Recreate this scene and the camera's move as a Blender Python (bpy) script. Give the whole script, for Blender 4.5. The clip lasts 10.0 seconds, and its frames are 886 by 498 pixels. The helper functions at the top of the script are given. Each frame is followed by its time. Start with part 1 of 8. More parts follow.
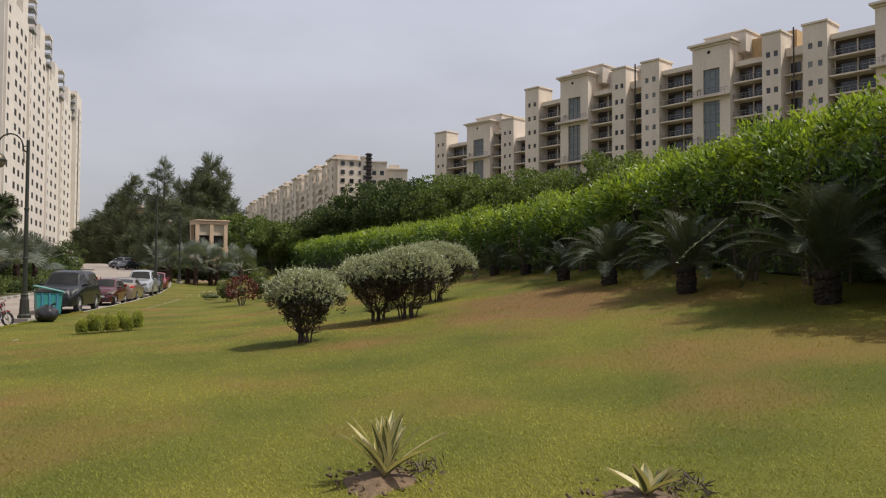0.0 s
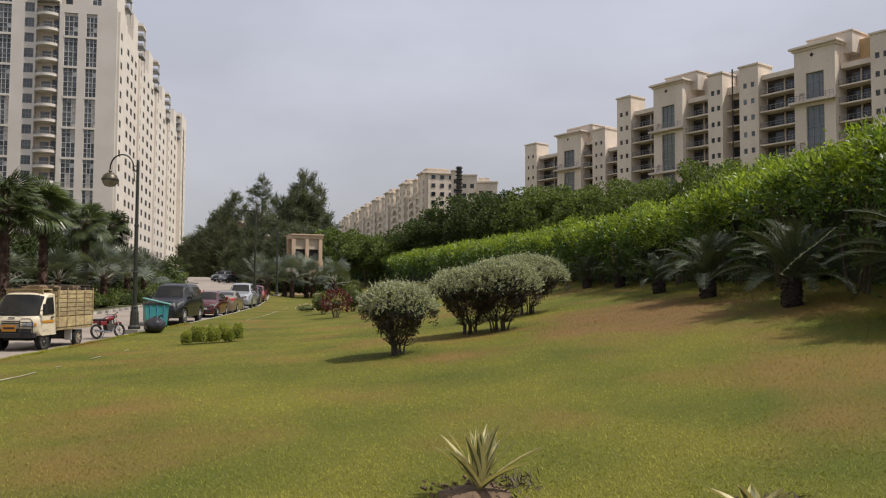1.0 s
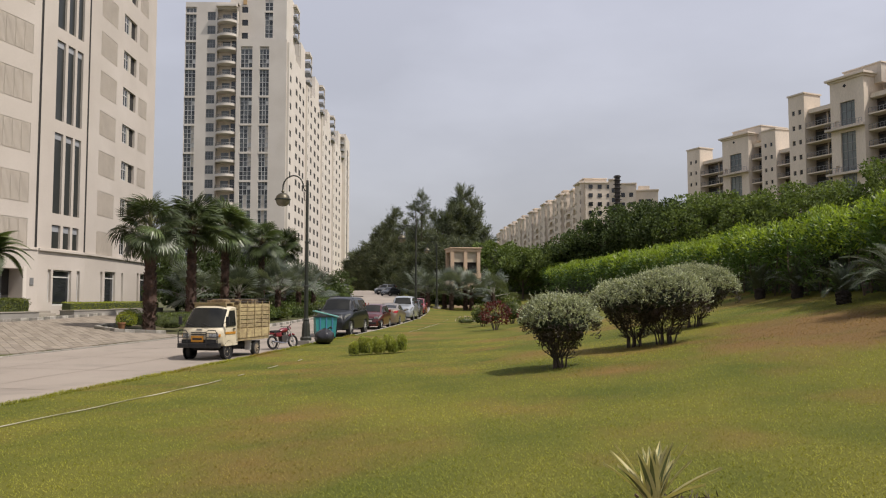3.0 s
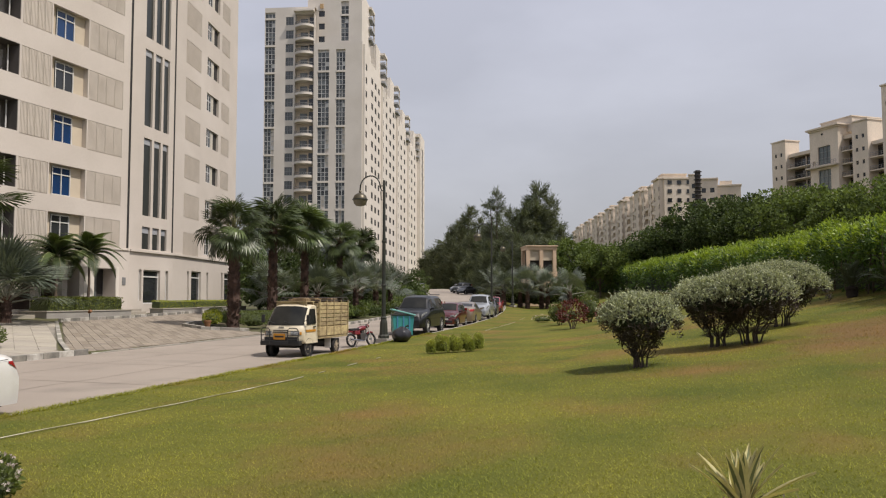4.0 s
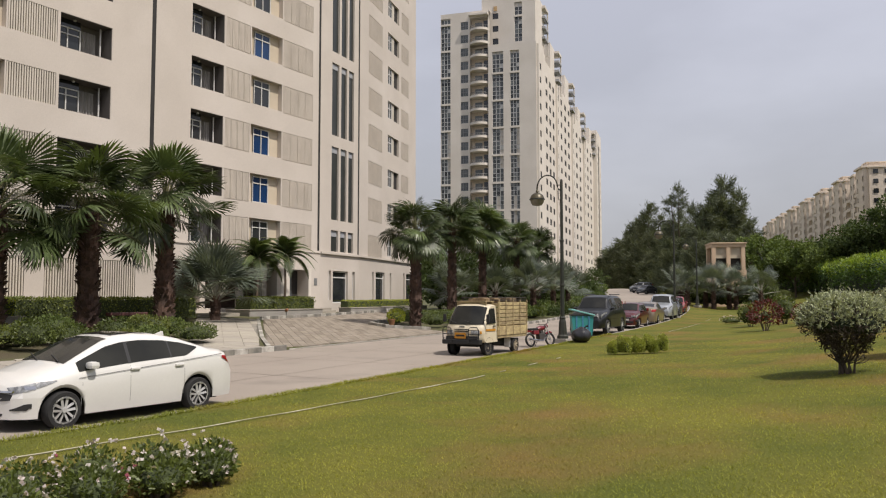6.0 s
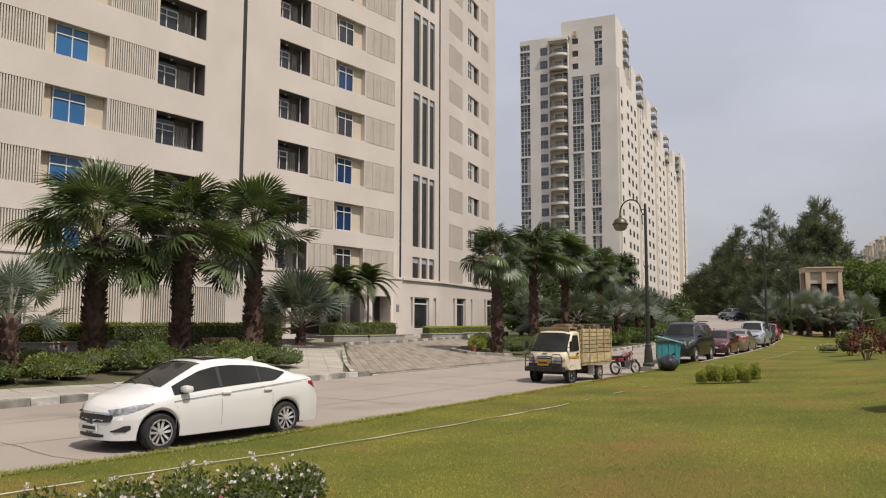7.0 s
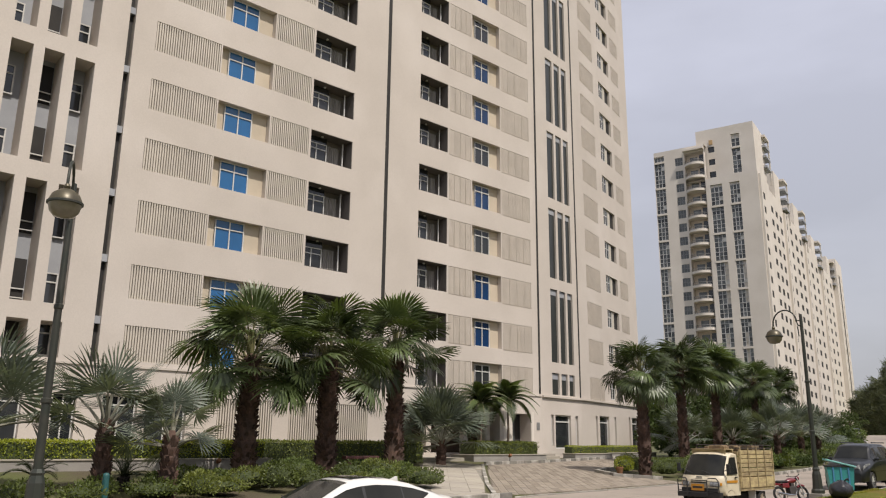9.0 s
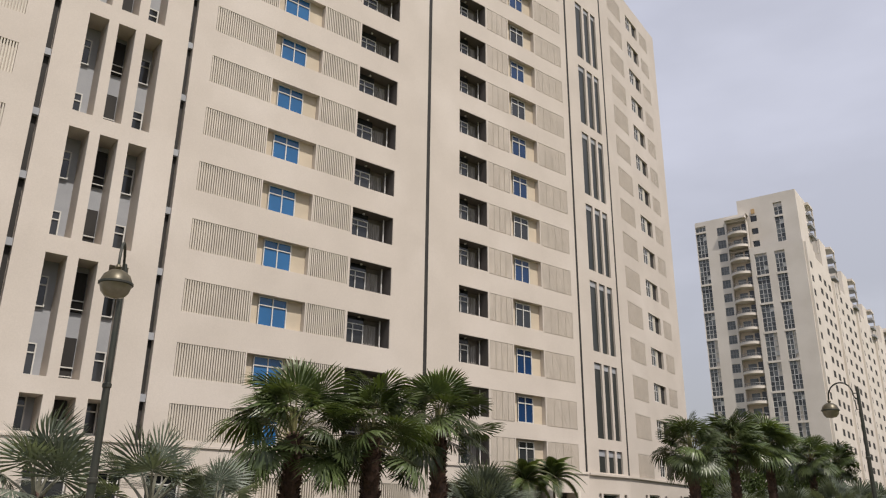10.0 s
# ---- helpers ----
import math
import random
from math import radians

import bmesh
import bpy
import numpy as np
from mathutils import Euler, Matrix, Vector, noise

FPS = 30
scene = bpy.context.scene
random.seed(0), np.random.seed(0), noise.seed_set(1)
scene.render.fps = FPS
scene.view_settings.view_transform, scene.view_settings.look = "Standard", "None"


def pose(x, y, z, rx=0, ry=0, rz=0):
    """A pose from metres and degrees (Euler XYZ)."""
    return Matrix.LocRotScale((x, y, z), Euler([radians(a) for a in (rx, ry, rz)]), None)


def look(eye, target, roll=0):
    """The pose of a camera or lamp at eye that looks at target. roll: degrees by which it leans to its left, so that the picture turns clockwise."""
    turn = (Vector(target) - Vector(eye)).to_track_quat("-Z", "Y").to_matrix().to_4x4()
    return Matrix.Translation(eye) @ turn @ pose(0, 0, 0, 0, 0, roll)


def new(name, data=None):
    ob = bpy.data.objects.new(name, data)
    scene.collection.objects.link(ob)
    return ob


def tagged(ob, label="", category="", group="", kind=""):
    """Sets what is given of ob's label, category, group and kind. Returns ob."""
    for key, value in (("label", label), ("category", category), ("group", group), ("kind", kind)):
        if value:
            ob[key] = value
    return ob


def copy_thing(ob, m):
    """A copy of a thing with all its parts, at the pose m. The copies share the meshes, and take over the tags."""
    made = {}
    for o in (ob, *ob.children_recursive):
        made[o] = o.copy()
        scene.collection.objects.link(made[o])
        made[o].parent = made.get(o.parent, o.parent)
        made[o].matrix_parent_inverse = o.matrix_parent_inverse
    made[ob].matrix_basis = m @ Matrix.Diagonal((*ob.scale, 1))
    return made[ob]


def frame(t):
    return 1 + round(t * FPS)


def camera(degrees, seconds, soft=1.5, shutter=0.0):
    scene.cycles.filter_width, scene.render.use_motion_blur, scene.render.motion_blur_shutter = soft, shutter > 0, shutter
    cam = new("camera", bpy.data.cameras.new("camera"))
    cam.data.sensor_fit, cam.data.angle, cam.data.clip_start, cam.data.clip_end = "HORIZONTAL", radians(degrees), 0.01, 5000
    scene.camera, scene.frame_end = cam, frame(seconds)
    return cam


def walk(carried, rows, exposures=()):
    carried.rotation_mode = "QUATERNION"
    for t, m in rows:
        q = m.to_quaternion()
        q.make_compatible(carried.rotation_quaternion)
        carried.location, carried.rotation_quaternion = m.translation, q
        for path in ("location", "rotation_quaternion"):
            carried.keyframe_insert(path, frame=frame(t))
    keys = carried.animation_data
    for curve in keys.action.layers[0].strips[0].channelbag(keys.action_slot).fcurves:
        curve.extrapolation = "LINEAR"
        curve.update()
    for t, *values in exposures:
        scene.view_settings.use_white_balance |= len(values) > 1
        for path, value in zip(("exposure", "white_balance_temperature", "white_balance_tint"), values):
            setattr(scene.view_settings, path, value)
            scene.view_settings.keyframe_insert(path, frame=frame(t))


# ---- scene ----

cam = camera(59.0, 10.0, soft=1.15)
EYE = (0.0, 0.0, 1.95)
# the operator turns on the spot, so the eye swings on a short arc: seconds, offset from EYE
ARC = [(0.0, 0.10, 0.0, 0.0), (2.5, 0.035, 0.08, 0.0), (5.0, -0.046, 0.0, 0.0), (7.5, -0.10, -0.08, 0.015), (10.0, -0.08, -0.28, 0.06)]
# seconds, yaw, pitch, roll
PATH = [
    (0.0, -4.86, 1.99, -0.33), (0.5, -1.48, 2.37, -0.24), (1.0, 1.76, 2.88, -0.26), (1.5, 5.21, 3.25, -0.17),
    (2.0, 8.18, 3.47, -0.19), (2.5, 10.74, 3.67, -0.08), (4.0, 18.75, 3.64, 0.08), (4.5, 21.94, 3.55, -0.08),
    (5.0, 25.32, 3.33, -0.15), (5.5, 28.59, 3.27, -0.03), (7.0, 37.48, 5.53, -0.13), (7.5, 40.50, 7.43, -0.35),
    (8.0, 43.24, 9.46, -0.44), (8.5, 45.53, 11.68, -0.40), (9.0, 47.46, 13.87, -0.56), (9.5, 49.08, 16.33, -0.66),
    (10.0, 50.51, 19.24, -0.57)]


def eye_at(t):
    """Where the eye stands at t seconds, on the smoothed arc."""
    def lin(u):
        return [e + float(np.interp(u, [r[0] for r in ARC], [r[k + 1] for r in ARC])) for k, e in enumerate(EYE)]
    return [sum(v) / 3 for v in zip(lin(max(0.0, t - 0.8)), lin(t), lin(min(10.0, t + 0.8)))]


walk(cam, [(t, pose(*eye_at(t), 90 + p, r, y)) for t, y, p, r in PATH], [(0.0, 0.28, 6580, 13.3), (10.0, 0.28, 6580, 13.3)])

# ---- light ----
SUN_EL, SUN_AZ = 59.0, 95.0  # azimuth clockwise from +y
world = bpy.data.worlds.new("hazy_sky")
scene.world = world
world.use_nodes = True
wn = world.node_tree.nodes
sky = wn.new("ShaderNodeTexSky")
sky.sky_type = "NISHITA"
sky.sun_disc = False
sky.sun_elevation, sky.sun_rotation = radians(SUN_EL), radians(SUN_AZ)
sky.air_density, sky.dust_density, sky.ozone_density = 1.2, 5.0, 1.0
# the sky's own colour, veiled by pale summer haze and thin cloud
wl = world.node_tree.links
tc = wn.new("ShaderNodeTexCoord")
sep = wn.new("ShaderNodeSeparateXYZ")
wl.new(tc.outputs["Generated"], sep.inputs[0])
rise = wn.new("ShaderNodeMapRange")
rise.inputs[1].default_value, rise.inputs[2].default_value = 0.0, 0.42
wl.new(sep.outputs[2], rise.inputs[0])
haze = wn.new("ShaderNodeMix")
haze.data_type = "RGBA"
haze.inputs[6].default_value, haze.inputs[7].default_value = (3.02, 3.14, 3.30, 1), (4.18, 4.36, 5.0, 1)
wl.new(rise.outputs[0], haze.inputs[0])
stretch = wn.new("ShaderNodeMapping")
stretch.inputs["Scale"].default_value = (1.0, 1.0, 2.6)
wl.new(tc.outputs["Generated"], stretch.inputs[0])
cloud = wn.new("ShaderNodeTexNoise")
cloud.inputs["Scale"].default_value, cloud.inputs["Detail"].default_value = 2.2, 5
wl.new(stretch.outputs[0], cloud.inputs["Vector"])
puff = wn.new("ShaderNodeMapRange")
puff.inputs[1].default_value, puff.inputs[2].default_value, puff.inputs[3].default_value, puff.inputs[4].default_value = 0.42, 0.70, 0.94, 1.17
wl.new(cloud.outputs["Fac"], puff.inputs[0])
veil = wn.new("ShaderNodeVectorMath")
veil.operation = "SCALE"
wl.new(haze.outputs[2], veil.inputs[0])
wl.new(puff.outputs[0], veil.inputs["Scale"])
blend = wn.new("ShaderNodeMix")
blend.data_type = "RGBA"
blend.inputs[0].default_value = 0.85
wl.new(sky.outputs[0], blend.inputs[6])
wl.new(veil.outputs[0], blend.inputs[7])
wl.new(blend.outputs[2], wn["Background"].inputs[0])
wn["Background"].inputs[1].default_value = 0.12
sun = new("sun", bpy.data.lights.new("sun", "SUN"))
sun.data.energy, sun.data.angle, sun.data.color = 3.45, radians(0.8), (1.0, 0.95, 0.86)
a, e = radians(SUN_AZ), radians(SUN_EL)
sun.matrix_world = look((0, 0, 0), (-math.sin(a) * math.cos(e), -math.cos(a) * math.cos(e), -math.sin(e)))


# ---- the lie of the land ----
def lerp_table(v, xs, ys):
    return float(np.interp(v, xs, ys))


def road_z(y):
    """The road climbs gently from the driveway on."""
    return lerp_table(y, (28, 60, 82, 115, 150, 172), (0.0, 0.45, 1.0, 2.2, 3.6, 4.2))


def edge_x(y):
    """x of the edge between road and lawn."""
    if y < 28:
        d = max(0.0, y - 8)
        return -10.5 - 0.095 * d - 0.0007 * d * d
    if y < 157:
        return lerp_table(y, (28, 32.8, 37.3, 42.2, 48.1, 54.2, 60.6, 68.4, 77.7, 88.4, 104.6, 125.4, 143.4, 157), (-12.68, -12.98, -13.30, -13.71, -14.31, -15.13, -16.16, -17.62, -19.70, -22.5, -28.3, -36.6, -44.4, -50.6))
    return -50.6 - 0.47 * (y - 157)


def road_w(y):
    return lerp_table(y, (28, 42, 60, 90, 125, 160, 200), (8.9, 8.1, 8.6, 9.0, 8.6, 8.4, 9.0))


def bank_x(y):
    """x from which the bank under the hedge begins to rise."""
    d = max(0.0, y - 8)
    if d < 165:
        return -10.5 - 0.095 * d - 0.0007 * d * d
    return -45.23 - 0.326 * (d - 165)


def land_z(y):
    """The lie of the ground away from the road."""
    if y < 50:
        return 0.0
    if y < 150:
        return 0.00016 * (y - 50) ** 2
    return 1.6 + 0.03 * (y - 150)


def lawn_z(x, y):
    def slope(px):
        u = min(max(px - bank_x(y), 0.0), 21.0)
        s = lerp_table(y, (-30, 0, 17, 34, 59, 120), (0.4, 0.5, 1.0, 1.05, 1.45, 1.5))
        return land_z(y) + 0.1 + 0.0055 * u * u * s
    e = edge_x(y)
    return slope(x) + (road_z(y) + 0.1 - slope(e)) * math.exp(-max(0.0, x - e) / 4.0)


def yard_z(x, y):
    """ground on the far side of the road, rising to the tower."""
    v = max(0.0, (edge_x(y) - road_w(y)) - x)
    dip = 0.09 * max(0.0, 1.0 - v / 2.5) * max(0.0, min(1.0, y - 22.0, 38.0 - y))
    ground_ = land_z(y) + (road_z(y) - land_z(y)) * math.exp(-v / 4.0)
    return ground_ + 0.12 - dip + lerp_table(v, (0, 2, 11.5, 14.0, 40), (0, 0.05, 0.7, 0.85, 1.0))


def hedge_u(y):
    return lerp_table(y, (40, 150), (18.5, 13.0))


# ---- mesh and material helpers ----
class Acc:
    """Gathers vertices and faces for one mesh."""

    def __init__(self):
        self.v, self.f = [], []

    def add(self, vs, fs, m=None):
        b = len(self.v)
        self.v += [tuple(m @ Vector(p)) for p in vs] if m is not None else [tuple(p) for p in vs]
        self.f += [tuple(b + i for i in f) for f in fs]
        return self

    def box(self, x0, x1, y0, y1, z0, z1, m=None, bev=0.0):
        if bev <= 0:
            vs = [(x, y, z) for x in (x0, x1) for y in (y0, y1) for z in (z0, z1)]
            return self.add(vs, [(0, 1, 3, 2), (4, 6, 7, 5), (0, 4, 5, 1), (2, 3, 7, 6), (0, 2, 6, 4), (1, 5, 7, 3)], m)
        bm = bmesh.new()
        bmesh.ops.create_cube(bm, size=1, matrix=Matrix.Translation(((x0 + x1) / 2, (y0 + y1) / 2, (z0 + z1) / 2)) @ Matrix.Diagonal((x1 - x0, y1 - y0, z1 - z0, 1)))
        bmesh.ops.bevel(bm, geom=bm.edges[:], offset=bev, segments=2, affect="EDGES", profile=0.6)
        bm.verts.index_update()
        vs, fs = [v.co[:] for v in bm.verts], [[v.index for v in f.verts] for f in bm.faces]
        bm.free()
        return self.add(vs, fs, m)

    def quad(self, a, b, c, d):
        return self.add([a, b, c, d], [(0, 1, 2, 3)])

    def tube(self, pts, radii, n=8, caps=True):
        """A round bar through the points."""
        pts = [Vector(p) for p in pts]
        if not isinstance(radii, (list, tuple)):
            radii = [radii] * len(pts)
        vs = []
        for i, p in enumerate(pts):
            d = (pts[min(i + 1, len(pts) - 1)] - pts[max(i - 1, 0)]).normalized()
            s = d.cross(Vector((0.31, 0.95, 0.05) if abs(d.z) > 0.8 else (0, 0, 1))).normalized()
            t = d.cross(s)
            vs += [p + (s * math.cos(2 * math.pi * k / n) + t * math.sin(2 * math.pi * k / n)) * radii[i] for k in range(n)]
        fs = [(i * n + k, i * n + (k + 1) % n, (i + 1) * n + (k + 1) % n, (i + 1) * n + k) for i in range(len(pts) - 1) for k in range(n)]
        if caps:
            fs += [tuple(range(n - 1, -1, -1)), tuple((len(pts) - 1) * n + k for k in range(n))]
        return self.add(vs, fs)

    def lathe(self, prof, n=16, m=None):
        """Turns (radius, height) rows round z."""
        vs = [(r * math.cos(2 * math.pi * k / n), r * math.sin(2 * math.pi * k / n), z) for r, z in prof for k in range(n)]
        fs = [(i * n + k, i * n + (k + 1) % n, (i + 1) * n + (k + 1) % n, (i + 1) * n + k) for i in range(len(prof) - 1) for k in range(n)]
        return self.add(vs, fs, m)

    def prism(self, outline, y0, y1, m=None):
        """Extrudes an (x, z) outline from y0 to y1."""
        n = len(outline)
        vs = [(x, y0, z) for x, z in outline] + [(x, y1, z) for x, z in outline]
        fs = [tuple(range(n)), tuple(range(2 * n - 1, n - 1, -1))] + [(i, n + i, n + (i + 1) % n, (i + 1) % n) for i in range(n)]
        return self.add(vs, fs, m)

    def mesh(self, name, mat, smooth=False):
        me = bpy.data.meshes.new(name)
        me.from_pydata(self.v, [], self.f)
        me.materials.append(mat)
        if smooth:
            me.polygons.foreach_set("use_smooth", [True] * len(me.polygons))
            me.set_sharp_from_angle(angle=radians(40))
        me.update()
        return me


def thing(name, m, label, category, group="", kind=""):
    ob = new(name)
    ob.empty_display_size = 0.2
    ob.matrix_world = m
    return tagged(ob, label, category, group, kind)


def part(name, acc, mat, parent, label="", m=None, smooth=False, kind=""):
    """One mesh under a thing or a part, in its parent's own space."""
    me = acc if isinstance(acc, bpy.types.Mesh) else acc.mesh(name, mat, smooth)
    ob = new(name, me)
    ob.parent = parent
    if m is not None:
        ob.matrix_basis = m
    return tagged(ob, label, "", "", kind)


def solo(name, acc, mat, label, category, group="", kind="", m=None, smooth=False):
    """A thing that is one mesh."""
    ob = new(name, acc if isinstance(acc, bpy.types.Mesh) else acc.mesh(name, mat, smooth))
    if m is not None:
        ob.matrix_world = m
    return tagged(ob, label, category, group, kind)


def mat(name, col, col2=None, scale=1.0, rough=0.7, bump=0.0, bscale=30.0, metal=0.0, rand=0.0, island=0.0, fine=0.12, spec=0.5, coat=0.0, leaf=0.0, squash=None, col3=None, scale3=0.3, band=(0.55, 0.7), worn=None):
    """A procedural surface: two colours in patches, fine grain, relief."""
    m = bpy.data.materials.new(name)
    m.use_nodes = True
    nt = m.node_tree
    n, ln = nt.nodes, nt.links
    b = n["Principled BSDF"]
    b.inputs["Roughness"].default_value, b.inputs["Metallic"].default_value = rough, metal
    b.inputs["Specular IOR Level"].default_value, b.inputs["Coat Weight"].default_value = spec, coat
    b.inputs["Coat Roughness"].default_value = 0.05
    geo = n.new("ShaderNodeNewGeometry")
    src = geo.outputs["Position"]
    if squash:
        mp = n.new("ShaderNodeMapping")
        mp.inputs["Scale"].default_value = squash
        ln.new(src, mp.inputs[0])
        src = mp.outputs[0]

    def tex(s, detail):
        t = n.new("ShaderNodeTexNoise")
        t.inputs["Scale"].default_value, t.inputs["Detail"].default_value = s, detail
        ln.new(src, t.inputs["Vector"])
        return t.outputs["Fac"]

    def mix(kind, fac, a, c):
        x = n.new("ShaderNodeMix")
        x.data_type, x.blend_type = "RGBA", kind
        for sock, v in ((x.inputs[0], fac), (x.inputs[6], a), (x.inputs[7], c)):
            if isinstance(v, bpy.types.NodeSocket):
                ln.new(v, sock)
            else:
                sock.default_value = v
        return x.outputs[2]

    def ramp(v, lo, hi, a=0.0, c=1.0):
        r = n.new("ShaderNodeMapRange")
        for i, q in enumerate((lo, hi, a, c)):
            r.inputs[i + 1].default_value = q
        ln.new(v, r.inputs[0])
        return r.outputs[0]

    col2 = col2 or tuple(c * 0.85 for c in col)
    out = mix("MIX", ramp(tex(scale, 4), 0.35, 0.65), (*col, 1), (*col2, 1))
    if col3:
        out = mix("MIX", ramp(tex(scale3, 6), *band), out, (*col3, 1))
    if worn:
        # a ragged patch of thin, dry turf: centre (cx, cy), half axes (ax, ay), its colour
        cx, cy, ax_, ay_, tone = worn
        fit_ = n.new("ShaderNodeMapping")
        fit_.inputs["Location"].default_value = (-cx / ax_, -cy / ay_, 0)
        fit_.inputs["Scale"].default_value = (1 / ax_, 1 / ay_, 0)
        ln.new(geo.outputs["Position"], fit_.inputs[0])
        away = n.new("ShaderNodeVectorMath")
        away.operation = "LENGTH"
        ln.new(fit_.outputs[0], away.inputs[0])
        rag = n.new("ShaderNodeMath")
        rag.operation = "MULTIPLY_ADD"
        rag.inputs[1].default_value = -1.6
        ln.new(tex(0.9, 6), rag.inputs[0])
        ln.new(away.outputs["Value"], rag.inputs[2])
        out = mix("MIX", ramp(rag.outputs[0], -0.35, 0.35, 0.85, 0.0), out, (*tone, 1))
    if fine:
        out = mix("MULTIPLY", 1.0, out, mix("MIX", ramp(tex(bscale, 3), 0.3, 0.7), (1 - fine, 1 - fine, 1 - fine, 1), (1 + fine * 0.6, 1 + fine * 0.6, 1 + fine * 0.6, 1)))
    for amount, sock in ((rand, "Random"), (island, "Random Per Island")):
        if amount:
            if sock == "Random":
                src2 = n.new("ShaderNodeObjectInfo").outputs["Random"]
            else:
                src2 = geo.outputs["Random Per Island"]
            lo, hi = 1 - amount, 1 + amount * 0.8
            out = mix("MULTIPLY", 1.0, out, mix("MIX", src2, (lo, lo, lo, 1), (hi, hi, hi * 0.95, 1)))
    ln.new(out, b.inputs["Base Color"])
    if bump:
        bp = n.new("ShaderNodeBump")
        bp.inputs["Strength"].default_value, bp.inputs["Distance"].default_value = 0.6, bump
        ln.new(tex(bscale, 4), bp.inputs["Height"])
        ln.new(bp.outputs[0], b.inputs["Normal"])
    if leaf:
        tr = n.new("ShaderNodeBsdfTranslucent")
        ln.new(mix("MULTIPLY", 1.0, out, (1.25, 1.25, 0.55, 1)), tr.inputs[0])
        sh = n.new("ShaderNodeMixShader")
        sh.inputs[0].default_value = leaf
        ln.new(b.outputs[0], sh.inputs[1])
        ln.new(tr.outputs[0], sh.inputs[2])
        ln.new(sh.outputs[0], n["Material Output"].inputs[0])
    return m


STUCCO = mat("cream_stucco", (0.545, 0.489, 0.432), (0.505, 0.452, 0.397), 0.35, 0.85, 0.004, 18, fine=0.05, col3=(0.585, 0.53, 0.475), scale3=0.16, band=(0.52, 0.72))
STUCCO_W = mat("pale_stucco", (0.66, 0.61, 0.545), (0.60, 0.55, 0.485), 0.2, 0.85, 0.004, 12, fine=0.05)
# thin sheets inside the loggias, coloured dark for the shade there
LOGGIA_SHADE = mat("loggia_shade_tone", (0.13, 0.115, 0.105), (0.10, 0.088, 0.08), 0.8, 0.9, fine=0.12)
STUCCO_B = mat("beige_stucco", (0.69, 0.60, 0.50), (0.60, 0.52, 0.425), 0.25, 0.9, 0.01, 6, fine=0.1, squash=(1, 1, 0.3))
STUCCO_D = mat("stained_beige_stucco", (0.63, 0.55, 0.465), (0.50, 0.44, 0.37), 0.2, 0.9, 0.01, 5, fine=0.1, squash=(1, 1, 0.3))
INFILL = mat("warm_infill_render", (0.55, 0.47, 0.36), None, 0.6, 0.85, 0.003, 25, fine=0.05)
# orange trim of the high-rise; on roof upstands the ochre stands for sunlight
TRIM_ORANGE_SUNLIT = mat("orange_trim_and_sunlit_render", (0.50, 0.33, 0.16), (0.42, 0.29, 0.15), 0.6, 0.9, fine=0.1)
GREY_WALL = mat("grey_recess_paint", (0.34, 0.35, 0.37), (0.29, 0.30, 0.32), 0.5, 0.8, fine=0.06)
LOUVRE = mat("cream_metal_louvre", (0.56, 0.51, 0.43), None, 0.8, 0.6, fine=0.04)
# balcony back walls, their dark brown standing for shade in the recess
BALCONY_SHADE = mat("shaded_balcony_wall", (0.12, 0.092, 0.072), (0.085, 0.066, 0.052), 0.5, 0.9, fine=0.1)
LOUVRE_GREY = mat("grey_metal_screen", (0.53, 0.475, 0.41), (0.48, 0.43, 0.37), 0.8, 0.55, fine=0.06)
VOID = mat("dark_interior", (0.018, 0.016, 0.015), (0.03, 0.027, 0.024), 0.7, 0.8, fine=0.2)
# loggia back walls, with the dimness put into the plaster colour
SHADE_ROOM = mat("shade_toned_room_plaster", (0.20, 0.18, 0.165), (0.15, 0.135, 0.125), 0.9, 0.8, fine=0.2)
CURTAIN = mat("grey_curtain_cloth", (0.34, 0.32, 0.30), (0.22, 0.205, 0.19), 1.6, 0.9, 0.02, 8, fine=0.15, squash=(6, 6, 0.4))
FRAME_W = mat("white_window_frame", (0.62, 0.61, 0.58), None, 2, 0.45, fine=0.04)
FRAME_D = mat("grey_window_frame", (0.22, 0.22, 0.22), None, 2, 0.45, fine=0.04)
GLASS_BLUE = mat("blue_film_glass", (0.016, 0.095, 0.235), (0.02, 0.12, 0.29), 0.5, 0.08, fine=0.0, spec=0.6)
GLASS_DARK = mat("dark_glass", (0.018, 0.021, 0.024), (0.035, 0.037, 0.04), 0.4, 0.07, fine=0.0, spec=0.6)
GLASS_SLATE = mat("slate_glass", (0.055, 0.063, 0.070), (0.13, 0.14, 0.145), 0.6, 0.12, fine=0.1, spec=0.6, island=0.75)
GLASS_TEAL = mat("grey_green_curtain_glass", (0.10, 0.125, 0.13), (0.15, 0.18, 0.185), 0.12, 0.15, fine=0.1, spec=0.6)
CONCRETE = mat("road_concrete", (0.30, 0.257, 0.215), (0.25, 0.213, 0.178), 0.16, 0.9, 0.004, 45, fine=0.14, col3=(0.20, 0.172, 0.145), scale3=0.5, band=(0.55, 0.75))
PAVER = mat("driveway_paver", (0.275, 0.235, 0.192), (0.24, 0.203, 0.165), 0.5, 0.9, 0.004, 40, rand=0.14, fine=0.12)
PAVER_D = mat("dark_driveway_paver", (0.232, 0.195, 0.156), (0.20, 0.168, 0.133), 0.5, 0.9, 0.004, 40, rand=0.12, fine=0.12)
MORTAR = mat("sandy_joint", (0.25, 0.212, 0.17), (0.215, 0.18, 0.143), 1.2, 0.95, 0.004, 40, fine=0.15)
